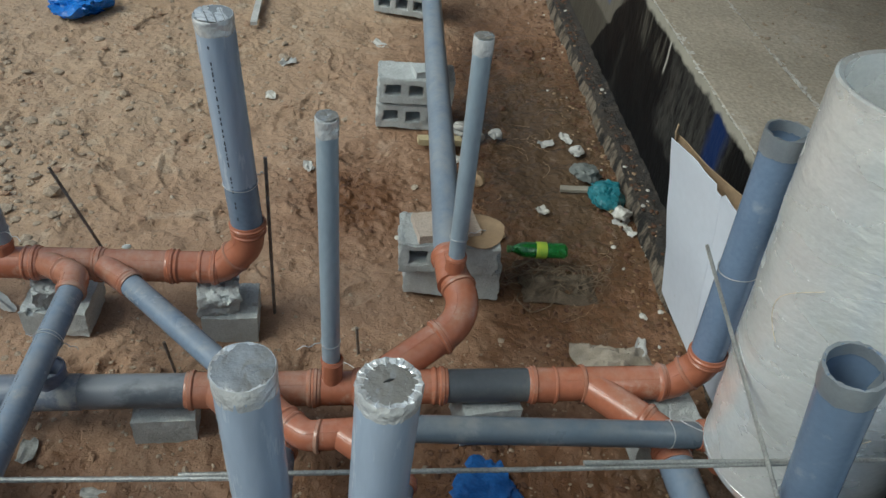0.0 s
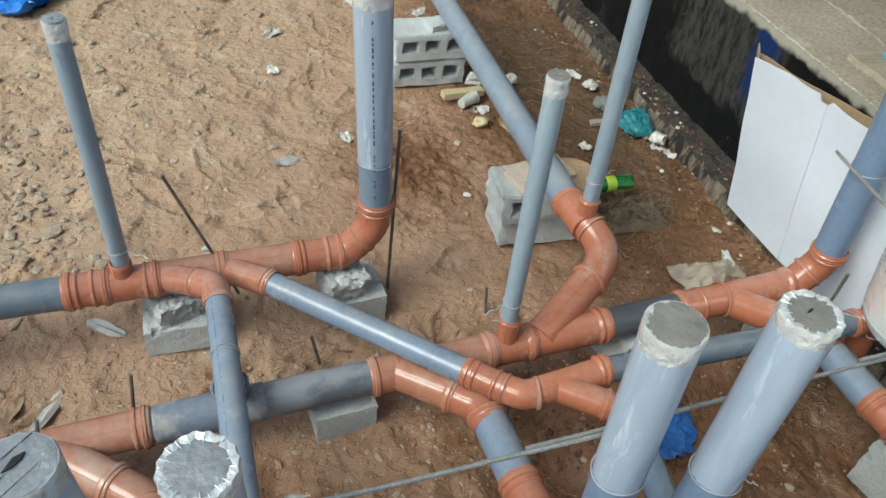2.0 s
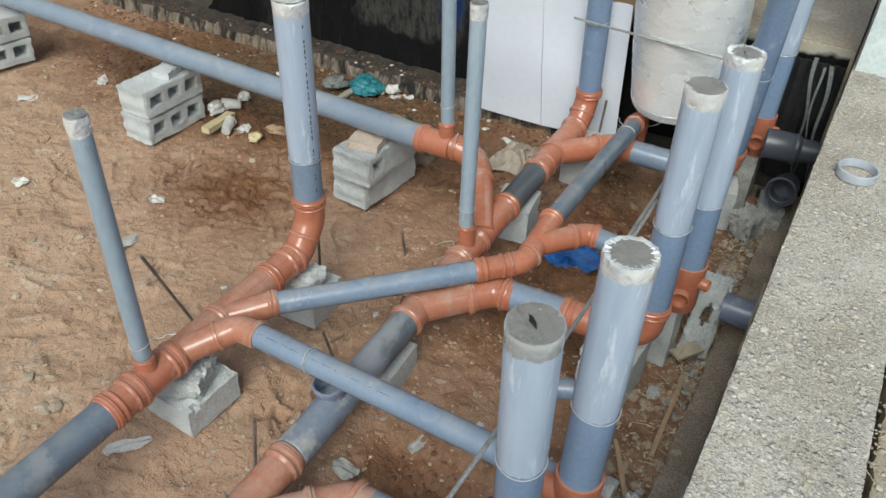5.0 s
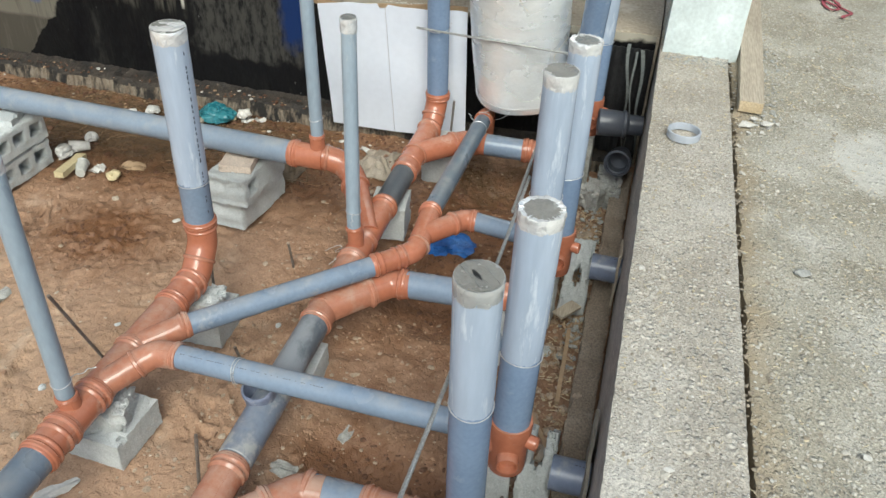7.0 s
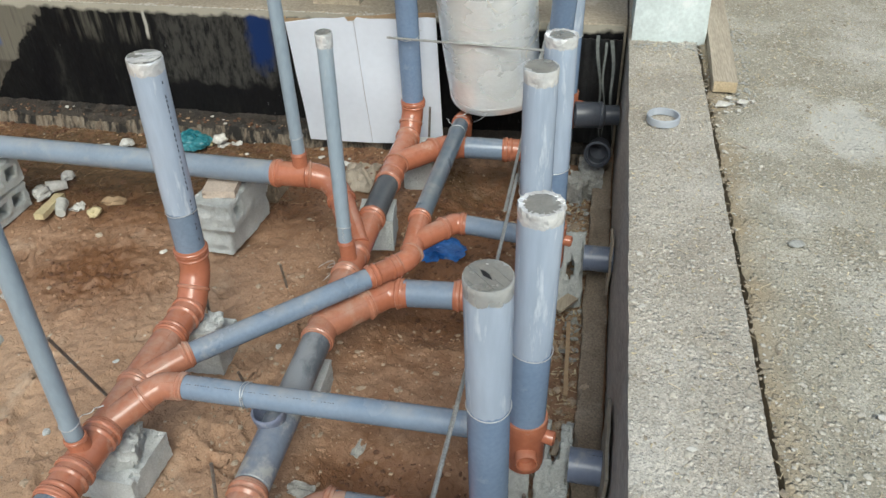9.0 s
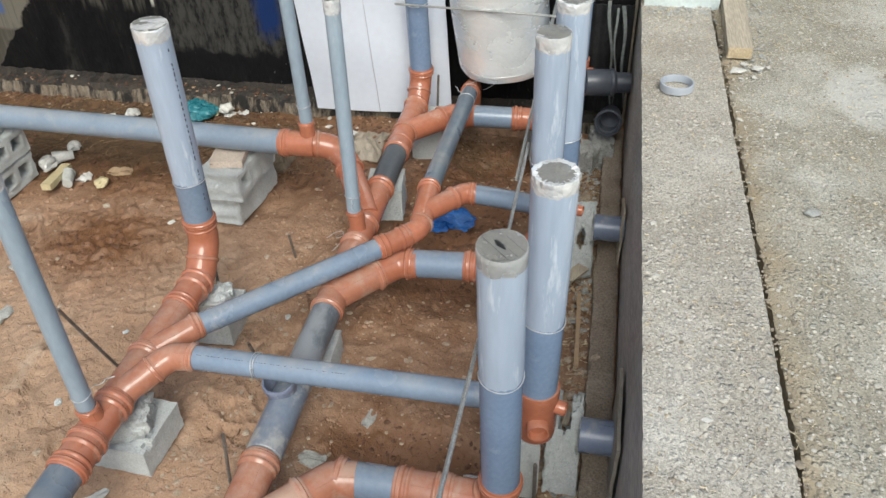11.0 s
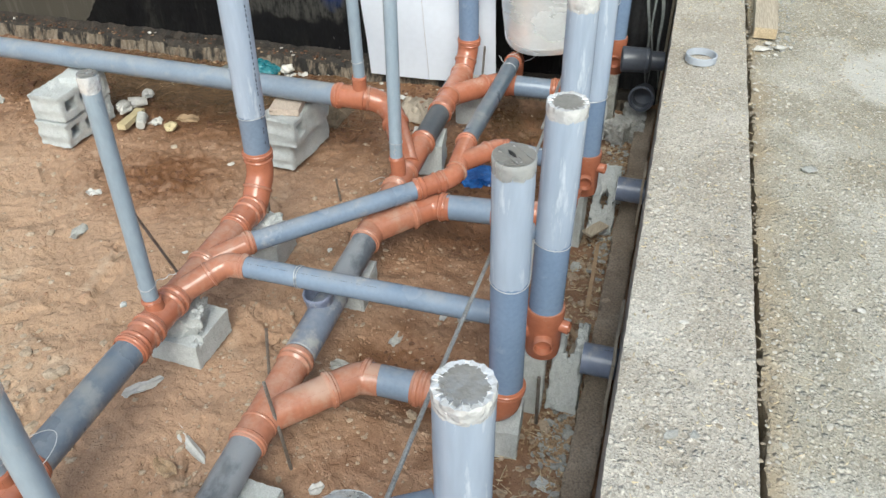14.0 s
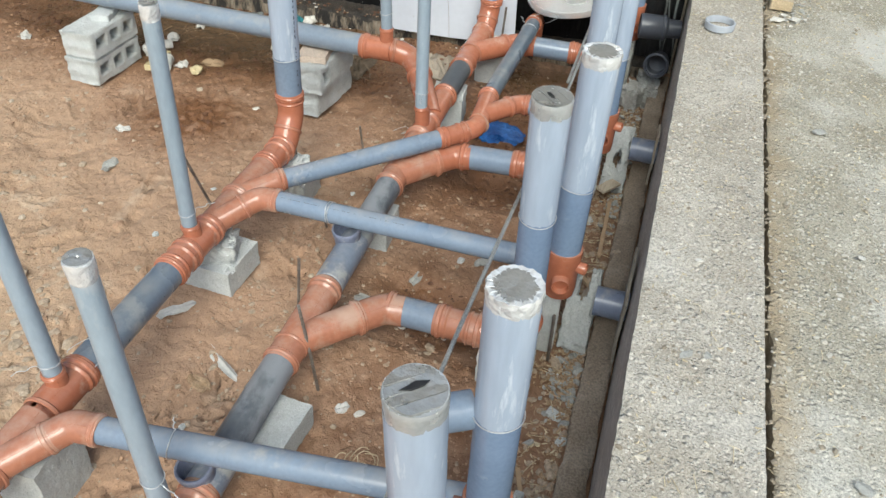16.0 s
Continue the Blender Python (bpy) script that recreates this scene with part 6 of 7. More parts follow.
# ---- carton, foil tube, column, timber ----
def build_carton():
    e = thing("carton", (1.28, 1.95, 0.06), "white carton standing open against the black wall", "cardboard box")

    def panel(name, corners, material, seed, parent, label=""):
        c = [Vector(p) for p in corners]
        bm = bmesh.new()
        n, m = 26, 36
        g = {}
        nrm = (c[1] - c[0]).cross(c[3] - c[0]).normalized()
        for layer in (0, 1):
            for i in range(n + 1):
                for j in range(m + 1):
                    p = c[0].lerp(c[1], i / n).lerp(c[3].lerp(c[2], i / n), j / m)
                    q = p + nrm * (0.010 * noise.noise(p * 3 + Vector((seed, 0, 0))) + 0.002 * noise.noise(p * 8) + 0.004 * layer)
                    if j == m:
                        q.z += 0.010 * noise.noise(p * 9 + Vector((seed, 3, 0)))
                        if name == "front_panel" and abs(p.y - 1.975) < 0.016:
                            q.z -= 0.022
                    g[layer, i, j] = bm.verts.new(q)
        for layer in (0, 1):
            for i in range(n):
                for j in range(m):
                    bm.faces.new((g[layer, i, j], g[layer, i + 1, j], g[layer, i + 1, j + 1], g[layer, i, j + 1]))
        for i in range(n):
            for j in (0, m):
                bm.faces.new((g[0, i, j], g[0, i + 1, j], g[1, i + 1, j], g[1, i, j]))
        for j in range(m):
            for i in (0, n):
                bm.faces.new((g[0, i, j], g[0, i, j + 1], g[1, i, j + 1], g[1, i, j]))
        return part(name, bm, material, parent, label)

    f = panel("front_panel", [(1.300, 2.325, 0.05), (1.300, 1.952, 0.05), (1.170, 1.964, 0.832), (1.110, 2.305, 0.815)], WHITE, 1, e, "plain white front of the carton")
    panel("front_panel", [(1.300, 1.9495, 0.05), (1.330, 1.540, 0.06), (1.262, 1.550, 0.815), (1.170, 1.9615, 0.830)], WHITE, 1, e, "plain white front of the carton")
    panel("back_panel", [(1.338, 2.325, 0.07), (1.345, 1.56, 0.07), (1.395, 1.58, 0.800), (1.130, 2.318, 0.818)], BROWN, 4, e, "bare brown back of the carton")
    panel("flap", [(1.112, 2.300, 0.800), (1.135, 2.345, 0.800), (1.125, 2.345, 0.845), (1.105, 2.306, 0.835)], BROWN, 5, e, "small folded corner flap")


build_carton()


def build_foil_tube():
    e = thing("insulation_roll", (1.24, 1.23, 0.40), "tall open tube of silver foil insulation standing on fittings", "insulation roll")
    axis = Vector((-0.014, 0.091, 1)).normalized()
    at = Vector((1.247, 1.234, 0.40))
    n = 96
    L = 1.14
    rnd = random.Random(5)
    bm = bmesh.new()
    prof = [(0.0, 0.205), (0.006, 0.222), (0.03, 0.238)]
    rows = 70
    for i in range(rows + 1):
        s = 0.05 + (L - 0.05) * i / rows
        prof.append((s, 0.2425 + 0.012 * s))

    def wob(i, k, a):
        s = prof[i][0]
        p = Vector((math.cos(a) * 0.24, math.sin(a) * 0.24, s))
        return (0.006 * noise.noise(p * 4) if i < 3 else 0,
                0.010 * noise.noise(p * 2.4) + 0.0030 * noise.noise(Vector((p.x * 9, p.y * 9, s * 14))) + 0.0006 * math.sin(s * 150 + 2 * noise.noise(p * 6)))

    rings = lathe(bm, at, axis, prof + [(L + 0.004, 0.2425 + 0.012 * L - 0.006), (L, 0.232 + 0.012 * L - 0.008), (0.06, 0.222), (0.012, 0.20)], n,
                  lambda i, k, a: wob(min(i, len(prof) - 1), k, a))
    part("foil_wall", bm, WRAP, e)
    bm = bmesh.new()
    lathe(bm, at, axis, [(0.0, 0.2070), (0.005, 0.2236), (0.029, 0.2396), (0.048, 0.2438), (0.050, 0.2418)], n, lambda i, k, a: wob(min(i, 2), k, a))
    part("rim_tape", bm, WRAP, e, "whitish taped lower rim")
    for a0, s0, s1 in ((3.6, 0.55, 0.75), (4.3, 0.3, 0.42)):
        bm = bmesh.new()
        side = Vector((0, 0, 1)).cross(axis)
        pts = []
        for i in range(20):
            t = i / 19
            a, s = a0 + 0.3 * math.sin(t * 3 + a0), s0 + (s1 - s0) * t
            r = 0.256 + 0.012 * s
            pts.append(at + axis * s + Vector((math.cos(a), math.sin(a), 0)) * r)
        sweep(bm, pts, 0.0009, 5)
        part("binding_thread", bm, STRAW, e, "loose yellowish binding thread")


build_foil_tube()


def build_column():
    bm = bmesh.new()
    xs, ys, zs = list(np.linspace(1.24, 1.62, 10)), list(np.linspace(0.222, 0.566, 10)), list(np.linspace(0.745, 3.6, 60))
    cells(bm, xs, ys, zs, lambda i, j, k: True)
    for v in bm.verts:
        v.co += noise.noise_vector(v.co * 7) * 0.004 + noise.noise_vector(v.co * 25) * 0.002
        if v.co.z < 0.79:
            v.co.x += 0.01 * noise.noise(v.co * 18)
    return solo("column", bm, PALE, (0, 0, 0), "pale bluish-white plastered column on the beam", "column", kind="structure")


build_column()
e = thing("timber_batten", (0.6, 0.19, 0.745), "sawn timber batten lying on the slab", "timber")
bm = bmesh.new()
cells(bm, list(np.linspace(0.685, 2.3, 24)), list(np.linspace(0.135, 0.235, 4)), [0.750, 0.775, 0.800], lambda i, j, k: True)
bmesh.ops.bevel(bm, geom=[q for q in bm.edges if q.calc_face_angle(0) > 0.5], offset=0.004, segments=2, affect="EDGES")
roughen(bm, 0.003, 14, 2)
bmesh.ops.rotate(bm, cent=(0.6, 0.19, 0.77), matrix=Matrix.Rotation(radians(-2.2), 3, "Z"), verts=bm.verts)
part("batten", bm, TIMBER, e)
bm = bmesh.new()
cells(bm, [0.6775, 0.684], list(np.linspace(0.139, 0.231, 6)), list(np.linspace(0.753, 0.797, 4)), lambda i, j, k: True)
roughen(bm, 0.002, 40, 3)
bmesh.ops.rotate(bm, cent=(0.6, 0.19, 0.77), matrix=Matrix.Rotation(radians(-2.2), 3, "Z"), verts=bm.verts)
part("sawn_end", bm, ENDGRAIN, e, "fresh yellowish sawn end")

bm = bmesh.new()
lathe(bm, (0.350, 0.447, 0.758), (0, 0, 1), [(0, 0.059), (0, 0.064), (0.028, 0.065), (0.030, 0.063), (0.029, 0.058), (0.002, 0.057), (0, 0.059)], 40)
solo("pipe_ring", bm, RINGPVC, (0.350, 0.447, 0.755), "pale grey plastic ring offcut lying on the beam", "pipe offcut")

# dark membrane sheets in the corner
bm = bmesh.new()
cells(bm, [1.380, 1.386], list(np.linspace(0.60, 0.92, 33)), list(np.linspace(0.10, 0.70, 14)), lambda a, b, c: True)
for v in bm.verts:
    v.co.x += 0.010 * math.sin(v.co.z * 5) + 0.006 * math.sin(v.co.y * 150)
solo("membrane_sheet", bm, BLACK, (1.38, 0.76, 0.1), "ribbed black waterproofing membrane hanging in the corner", "membrane", "hanging membrane strips")
for i, (y, foot, w, hgt) in enumerate(((0.725, 0.672, 0.022, 0.735), (0.690, 0.655, 0.015, 0.70), (0.655, 0.610, 0.024, 0.715))):
    bm = bmesh.new()
    zs = list(np.linspace(0.16, hgt, 22))
    cells(bm, [0, 0.005], [-w / 2, 0, w / 2], zs, lambda a, b, c: True)
    for v in bm.verts:
        k = (v.co.z - 0.16) / (hgt - 0.16)
        v.co.y = v.co.y * (0.25 + 0.55 * k) + foot + (y - foot) * k + 0.007 * math.sin(k * 9 + i * 2)
        v.co.x += 1.335 - 0.012 * i + 0.012 * math.sin(k * 6 + i)
    solo("membrane_edge", bm, FELT, (1.33, y, 0.16), "curled pale edge of a hanging membrane sheet", "membrane", "hanging membrane strips")

for x0, x1, hz, m in ((-1.10, -0.80, 0.36, BOARD), (0.12, 0.27, 0.30, TIMBER)):
    bm = bmesh.new()
    cells(bm, list(np.linspace(x0, x1, 12)), [0.588, 0.598], list(np.linspace(-0.02, hz, 12)), lambda i, j, k: True)
    roughen(bm, 0.004, 12, x0)
    for v in bm.verts:
        v.co.z -= 0.10 * abs(noise.noise(Vector((v.co.x * 6, 0, 1)))) * (v.co.z > hz * 0.7)
    solo("edging_board", bm, m, (x0, 0.593, 0), "thin weathered board standing against the beam by a stub", "board", "boards along the beam")
for i, (x, y, n, w, a) in enumerate(((-0.30, 0.735, 0.42, 0.016, 0.03), (0.035, 0.768, 0.12, 0.055, -0.6), (-0.62, 0.79, 0.26, 0.014, 0.5), (-0.72, 0.73, 0.15, 0.02, -0.3), (-1.75, 0.78, 0.20, 0.015, 0.35))):
    bm = bmesh.new()
    cells(bm, list(np.linspace(-n / 2, n / 2, 9)), [-w / 2, 0, w / 2], [0, 0.006, 0.011], lambda i, j, k: True)
    roughen(bm, 0.003, 25, i)
    bmesh.ops.transform(bm, matrix=Matrix.Translation((x, y, max(ground_height(x, y), 0.02) + 0.01)) @ Matrix.Rotation(a, 4, "Z"), verts=bm.verts)
    solo("wood_stick", bm, TIMBER if i % 2 else BROWN, (x, y, 0.02), "splintered wooden stick lying in the trench", "stick", "sticks in the trench")
for i, (x, y, k) in enumerate(((-1.33, 0.745, 0.05), (-1.24, 0.655, 0.03), (-1.45, 0.70, 0.035), (-0.45, 0.66, 0.03), (-0.15, 0.82, 0.05), (0.45, 0.78, 0.06), (0.62, 0.84, 0.05), (-0.55, 0.84, 0.04), (-1.15, 0.78, 0.03), (0.72, 0.76, 0.07))):
    bm = chunk((x, y, max(ground_height(x, y), 0.03 if y < 0.69 else -1) + k * 0.15), (k, k * 0.75, k * 0.4), 90 + i, 2, 0.25)
    solo("stone_lump", bm, BLOCK if i % 2 == 0 else STONE, (x, y, 0), "broken grey concrete lump lying in the trench", "rubble lump", "lumps in the trench", smooth=False)


# ---- litter ----
def crumple(at, size, seed, material, name, label, category, sub=3, rough=0.5, group=""):
    """A crumpled bag or rag lying on the ground."""
    bm = bmesh.new()
    bmesh.ops.create_icosphere(bm, subdivisions=sub + 1, radius=1)
    off = Vector((seed * 2.7, seed, 0))
    for v in bm.verts:
        p = v.co.copy()
        q = p + 0.5 * noise.noise_vector(p * 1.4 + off)
        k = 0.95 + rough * noise.noise(p * 1.3 + off) + rough * 0.9 * (0.35 - abs(noise.noise(q * 2.6 + off))) + rough * 0.6 * (0.3 - abs(noise.noise(q * 6 + off)))
        v.co = p * k
        v.co.x *= size[0]
        v.co.y *= size[1]
        v.co.z = max(v.co.z * size[2], -size[2] * 0.3)
    bmesh.ops.translate(bm, vec=at, verts=bm.verts)
    return solo(name, bm, material, at, label, category, group)


def litter_sheet(at, size, turn, seed, material, name, label, category, group="litter on the sand", curl=0.3):
    """A thin bent scrap, with thickness."""
    bm = bmesh.new()
    n = 8
    g = {}
    for s in (0, 1):
        for i in range(n + 1):
            for j in range(n + 1):
                u, v = i / n - 0.5, j / n - 0.5
                p = Vector((u, v, 0))
                edge = (1 + 0.22 * noise.noise(Vector((math.cos(math.atan2(v, u)) * 1.4, math.sin(math.atan2(v, u)) * 1.4, seed)))) * (1 - 0.9 * (u * v) ** 2 * 4)
                z = curl * (noise.noise(p * 3 + Vector((seed, 0, 0))) * 0.5 + 0.3 * u * u) * min(size) + 0.002 * s
                g[s, i, j] = bm.verts.new((u * size[0] * edge, v * size[1] * edge, z + 0.008))
    for s in (0, 1):
        for i in range(n):
            for j in range(n):
                bm.faces.new((g[s, i, j], g[s, i + 1, j], g[s, i + 1, j + 1], g[s, i, j + 1]))
    for i in range(n):
        for j in (0, n):
            bm.faces.new((g[0, i, j], g[0, i + 1, j], g[1, i + 1, j], g[1, i, j]))
            bm.faces.new((g[0, j, i], g[0, j, i + 1], g[1, j, i + 1], g[1, j, i]))
    bmesh.ops.transform(bm, matrix=Matrix.Translation(at) @ Matrix.Rotation(turn, 4, "Z"), verts=bm.verts)
    return solo(name, bm, material, at, label, category, group)


G = lambda x, y, dz=0.0: (x, y, ground_height(x, y) + dz)

crumple(G(1.24, 3.05, 0.035), (0.085, 0.11, 0.060), 3, TEAL, "plastic_bag", "crumpled teal plastic bag on damp soil", "plastic bag", 3, 0.30)
crumple(G(1.165, 3.225, 0.035), (0.075, 0.065, 0.038), 5, FELT, "plastic_bag", "dusty dark grey plastic bag beside a teal bag", "plastic bag")
bm = bmesh.new()
cells(bm, list(np.linspace(-0.10, 0.10, 9)), [-0.019, 0.0, 0.019], [-0.008, 0.008], lambda i, j, k: True)
roughen(bm, 0.004, 16, 4)
bmesh.ops.transform(bm, matrix=Matrix.Translation(G(1.12, 3.12, 0.022)) @ Matrix.Rotation(-0.2, 4, "Z") @ Matrix.Rotation(-0.12, 4, "Y"), verts=bm.verts)
solo("board_scrap", bm, BOARD, G(1.12, 3.12), "short broken board lying in mud beside a bag", "timber")
# dry fibres and roots curled on the damp ground
rnd = random.Random(77)
for x, y, k in ((0.98, 3.62, 1.5), (0.80, 3.40, 1.1), (1.05, 2.62, 1.3), (0.90, 2.30, 1.4), (0.72, 2.50, 1.0), (0.62, 3.05, 0.9), (0.55, 2.38, 0.8), (1.16, 3.85, 1.2)):
    bm = bmesh.new()
    for i in range(5):
        c, a0, span, r = Vector((x + rnd.gauss(0, 0.05), y + rnd.gauss(0, 0.05), 0)), rnd.random() * 6.3, rnd.uniform(0.7, 3.0), rnd.uniform(0.04, 0.13) * k
        pts = [c + Vector((r * math.cos(a0 + a), r * 0.8 * math.sin(a0 + a * 1.1), 0)) for a in np.linspace(0, span, 14)]
        sweep(bm, [Vector(G(p.x, p.y, 0.004 + 0.010 * rnd.random())) for p in pts], 0.0010, 5)
    solo("dry_roots", bm, CHAFF, G(x, y), "tangle of thin dry roots on the damp soil", "plant litter", "dry roots on the soil", kind="stuff")


def drape(at, size, seed, material, name, label, category):
    """A limp cloth dropped in folds, thin, touching the ground round its edge."""
    bm = bmesh.new()
    n = 34
    g = {}
    for layer in (0, 1):
        for i in range(n + 1):
            for j in range(n + 1):
                u, v = i / n * 2 - 1, j / n * 2 - 1
                a = math.atan2(v, u)
                rim = 1 + 0.28 * noise.noise(Vector((math.cos(a) * 1.3, math.sin(a) * 1.3, seed)))
                q = Vector((u * 1.5 + seed, v * 1.5, 0))
                w = q + 0.5 * noise.noise_vector(q * 1.2)
                fold = (0.36 - abs(noise.noise(w * 1.1))) + 0.16 * (0.3 - abs(noise.noise(w * 2.4 + Vector((4, 1, 0)))))
                drop = max(0.0, 1 - max(abs(u), abs(v)) ** 3)
                g[layer, i, j] = bm.verts.new((u * size[0] * rim, v * size[1] * rim, max(0.0, size[2] * (0.35 + 1.9 * fold)) * drop + 0.004 + 0.003 * layer))
    for layer in (0, 1):
        for i in range(n):
            for j in range(n):
                bm.faces.new((g[layer, i, j], g[layer, i + 1, j], g[layer, i + 1, j + 1], g[layer, i, j + 1]))
    for i in range(n):
        for j in (0, n):
            bm.faces.new((g[0, i, j], g[0, i + 1, j], g[1, i + 1, j], g[1, i, j]))
            bm.faces.new((g[0, j, i], g[0, j, i + 1], g[1, j, i + 1], g[1, j, i]))
    bmesh.ops.translate(bm, vec=at, verts=bm.verts)
    return solo(name, bm, material, at, label, category)


drape(G(1.02, 1.97), (0.15, 0.105, 0.050), 7.3, CLOTH, "rag", "greyish dusty rag lying by the kerb", "rag")

crumple(G(0.465, 1.42, 0.012), (0.105, 0.135, 0.035), 9, BLUEBAG, "plastic_bag", "crumpled blue plastic bag in the trench", "plastic bag")
crumple(G(-1.75, 4.85, 0.05), (0.16, 0.14, 0.08), 11, BRIGHTBLUE, "plastic_bag", "crumpled blue plastic bag on the sand", "plastic bag")


def build_bottle():
    e = thing("bottle", G(0.80, 2.55, 0.09), "green plastic drink bottle lying on its side", "bottle")
    at, ax = Vector(G(0.925, 2.552, 0.100)), Vector((-1, 0.0, 0.02))

    def dents(i, k, a):
        return (0, -0.006 * max(0.0, noise.noise(Vector((math.cos(a) * 1.6, math.sin(a) * 1.6, i * 0.55)))) + 0.0012 * math.cos(a * 5))

    bm = bmesh.new()
    lathe(bm, at, ax, [(0.006, 0.001), (0.0, 0.024), (0.008, 0.033), (0.022, 0.036), (0.035, 0.034), (0.05, 0.0355), (0.065, 0.034), (0.08, 0.0355), (0.15, 0.0355), (0.165, 0.034), (0.18, 0.035), (0.20, 0.031), (0.225, 0.021), (0.238, 0.014), (0.25, 0.0135), (0.252, 0.001)], 30, dents)
    part("body", bm, BOTTLE, e)
    bm = bmesh.new()
    lathe(bm, at, ax, [(0.092, 0.0355), (0.094, 0.0372), (0.138, 0.0372), (0.140, 0.0355)], 30)
    part("label", bm, LABEL, e, "yellow-green wrap label")
    bm = bmesh.new()
    lathe(bm, at, ax, [(0.247, 0.014), (0.248, 0.0165), (0.264, 0.0165), (0.266, 0.001)], 20)
    part("cap", bm, TUBGREEN, e, "dark green screw cap")


build_bottle()
bm = bmesh.new()
rnd = random.Random(4)
for i in range(34):
    c = Vector(G(0.84 + rnd.gauss(0, 0.10), 2.44 + rnd.gauss(0, 0.06), 0.022))
    k = rnd.uniform(0.4, 1.1)
    pts = [c + Vector((0.09 * k * math.cos(a + i) + 0.03 * noise.noise(Vector((a, i, 0))), 0.055 * k * math.sin(a * 1.2 + i) + 0.02 * noise.noise(Vector((a, i, 5))), 0.022 * math.sin(a * 2) + 0.010)) for a in np.linspace(0, rnd.uniform(2, 5), 16)]
    sweep(bm, pts, rnd.uniform(0.0012, 0.0030), 5)
drape(G(0.88, 2.41), (0.17, 0.085, 0.05), 3.1, NET, "net", "brown tattered net lying by the bottle", "net")
solo("rope_tangle", bm, ROPE, G(0.72, 2.2), "tangle of old brown rope and roots", "rope")
litter_sheet((0.475, 2.40, 0.283), (0.24, 0.20), -0.3, 3, BROWN, "cardboard_scrap", "torn brown cardboard resting on the blocks", "cardboard", curl=0.1)
for i, (x, y, sx, sy, m, nm, lb, ct) in enumerate((
        (0.50, 3.37, 0.09, 0.075, PAPER, "paper_scrap", "white plastic scrap lying in the litter", "paper"),
        (0.60, 3.22, 0.14, 0.09, BROWN, "wood_scrap", "brown wood scrap lying on damp soil", "wood scrap"),
        (1.02, 3.55, 0.09, 0.06, PAPER, "paper_scrap", "small white paper scrap lying on sand", "paper"),
        (1.14, 3.60, 0.10, 0.06, PAPER, "paper_scrap", "small white paper scrap lying on sand", "paper"),
        (1.27, 2.88, 0.10, 0.06, PAPER, "paper_scrap", "white and orange packet", "paper"),
        (1.30, 2.80, 0.06, 0.05, PAPER, "paper_scrap", "small white paper scrap lying on sand", "paper"),
        (-0.42, 4.33, 0.12, 0.07, PAPER, "paper_scrap", "small white paper scrap lying on sand", "paper"),
        (-1.335, 2.262, 0.15, 0.05, PAPER, "paper_scrap", "crumpled white packet lying on sand", "paper"),
        (-1.50, 1.975, 0.26, 0.035, PAPER, "paper_scrap", "torn strip of white paper", "paper"),
        (-1.558, 1.461, 0.055, 0.04, PAPER, "paper_scrap", "small torn white scrap lying on sand", "paper"),
        (1.15, 2.05, 0.13, 0.05, PAPER, "paper_scrap", "torn white paper lying on sand", "paper"),
        (-0.795, 1.45, 0.085, 0.045, SHARD, "tile_chip", "grey broken chip lying on sand", "chip"),
        (-1.03, 1.586, 0.10, 0.06, SHARD, "tile_chip", "grey broken chip lying on sand", "chip"),
        (-0.545, 3.12, 0.12, 0.06, SHARD, "tile_chip", "grey broken tile piece", "chip"),
        (-0.48, 3.93, 0.08, 0.06, CHIP, "tile_chip", "pale broken stone flake", "chip"),
        (-0.232, 3.262, 0.05, 0.075, PAPER, "paper_scrap", "white torn scrap standing up", "paper"),
        (0.90, 2.95, 0.07, 0.06, CHIP, "tile_chip", "pale broken chip lying on sand", "chip"),
        (0.65, 2.75, 0.10, 0.06, BROWN, "wood_scrap", "brown wood scrap lying on damp soil", "wood scrap"),
        (0.13, 4.67, 0.12, 0.07, PAPER, "paper_scrap", "crumpled white packet lying on sand", "paper"),
        (0.49, 4.46, 0.12, 0.06, PAPER, "paper_scrap", "small white paper scrap lying on sand", "paper"),
        (-0.589, 1.207, 0.09, 0.05, SHARD, "tile_chip", "grey broken chip lying on sand", "chip"),
        (-1.62, 1.99, 0.11, 0.05, CHAFF, "dry_leaf", "dry curled brown leaf lying on sand", "leaf"))):
    litter_sheet(G(x, y), (sx, sy), i * 1.7, i + 2, m, nm, lb, ct, curl=0.6)
for i, (x, y, s) in enumerate(((-0.445, 0.07, 0.046), (-1.716, 0.446, 0.028), (-1.702, 0.395, 0.024), (0.555, 0.195, 0.055), (0.585, 0.118, 0.045), (-0.578, 0.546, 0.018), (-0.83, 0.543, 0.018), (-1.158, -0.008, 0.024), (-1.33, 0.435, 0.020), (-1.983, 0.061, 0.032), (0.62, 0.165, 0.03), (0.50, 0.14, 0.018), (0.48, 0.19, 0.02), (0.60, 0.075, 0.02))):
    bm = chunk((x, y, 0.755), (s, s * 0.7, s * 0.20), 70 + i, 1, 0.42)
    solo("stone_chip", bm, SHARD if i in (0, 1, 2, 9) else CHIP, (x, y, 0.75), "pale broken stone chip on the concrete", "chip", "chips on the slab", smooth=False)

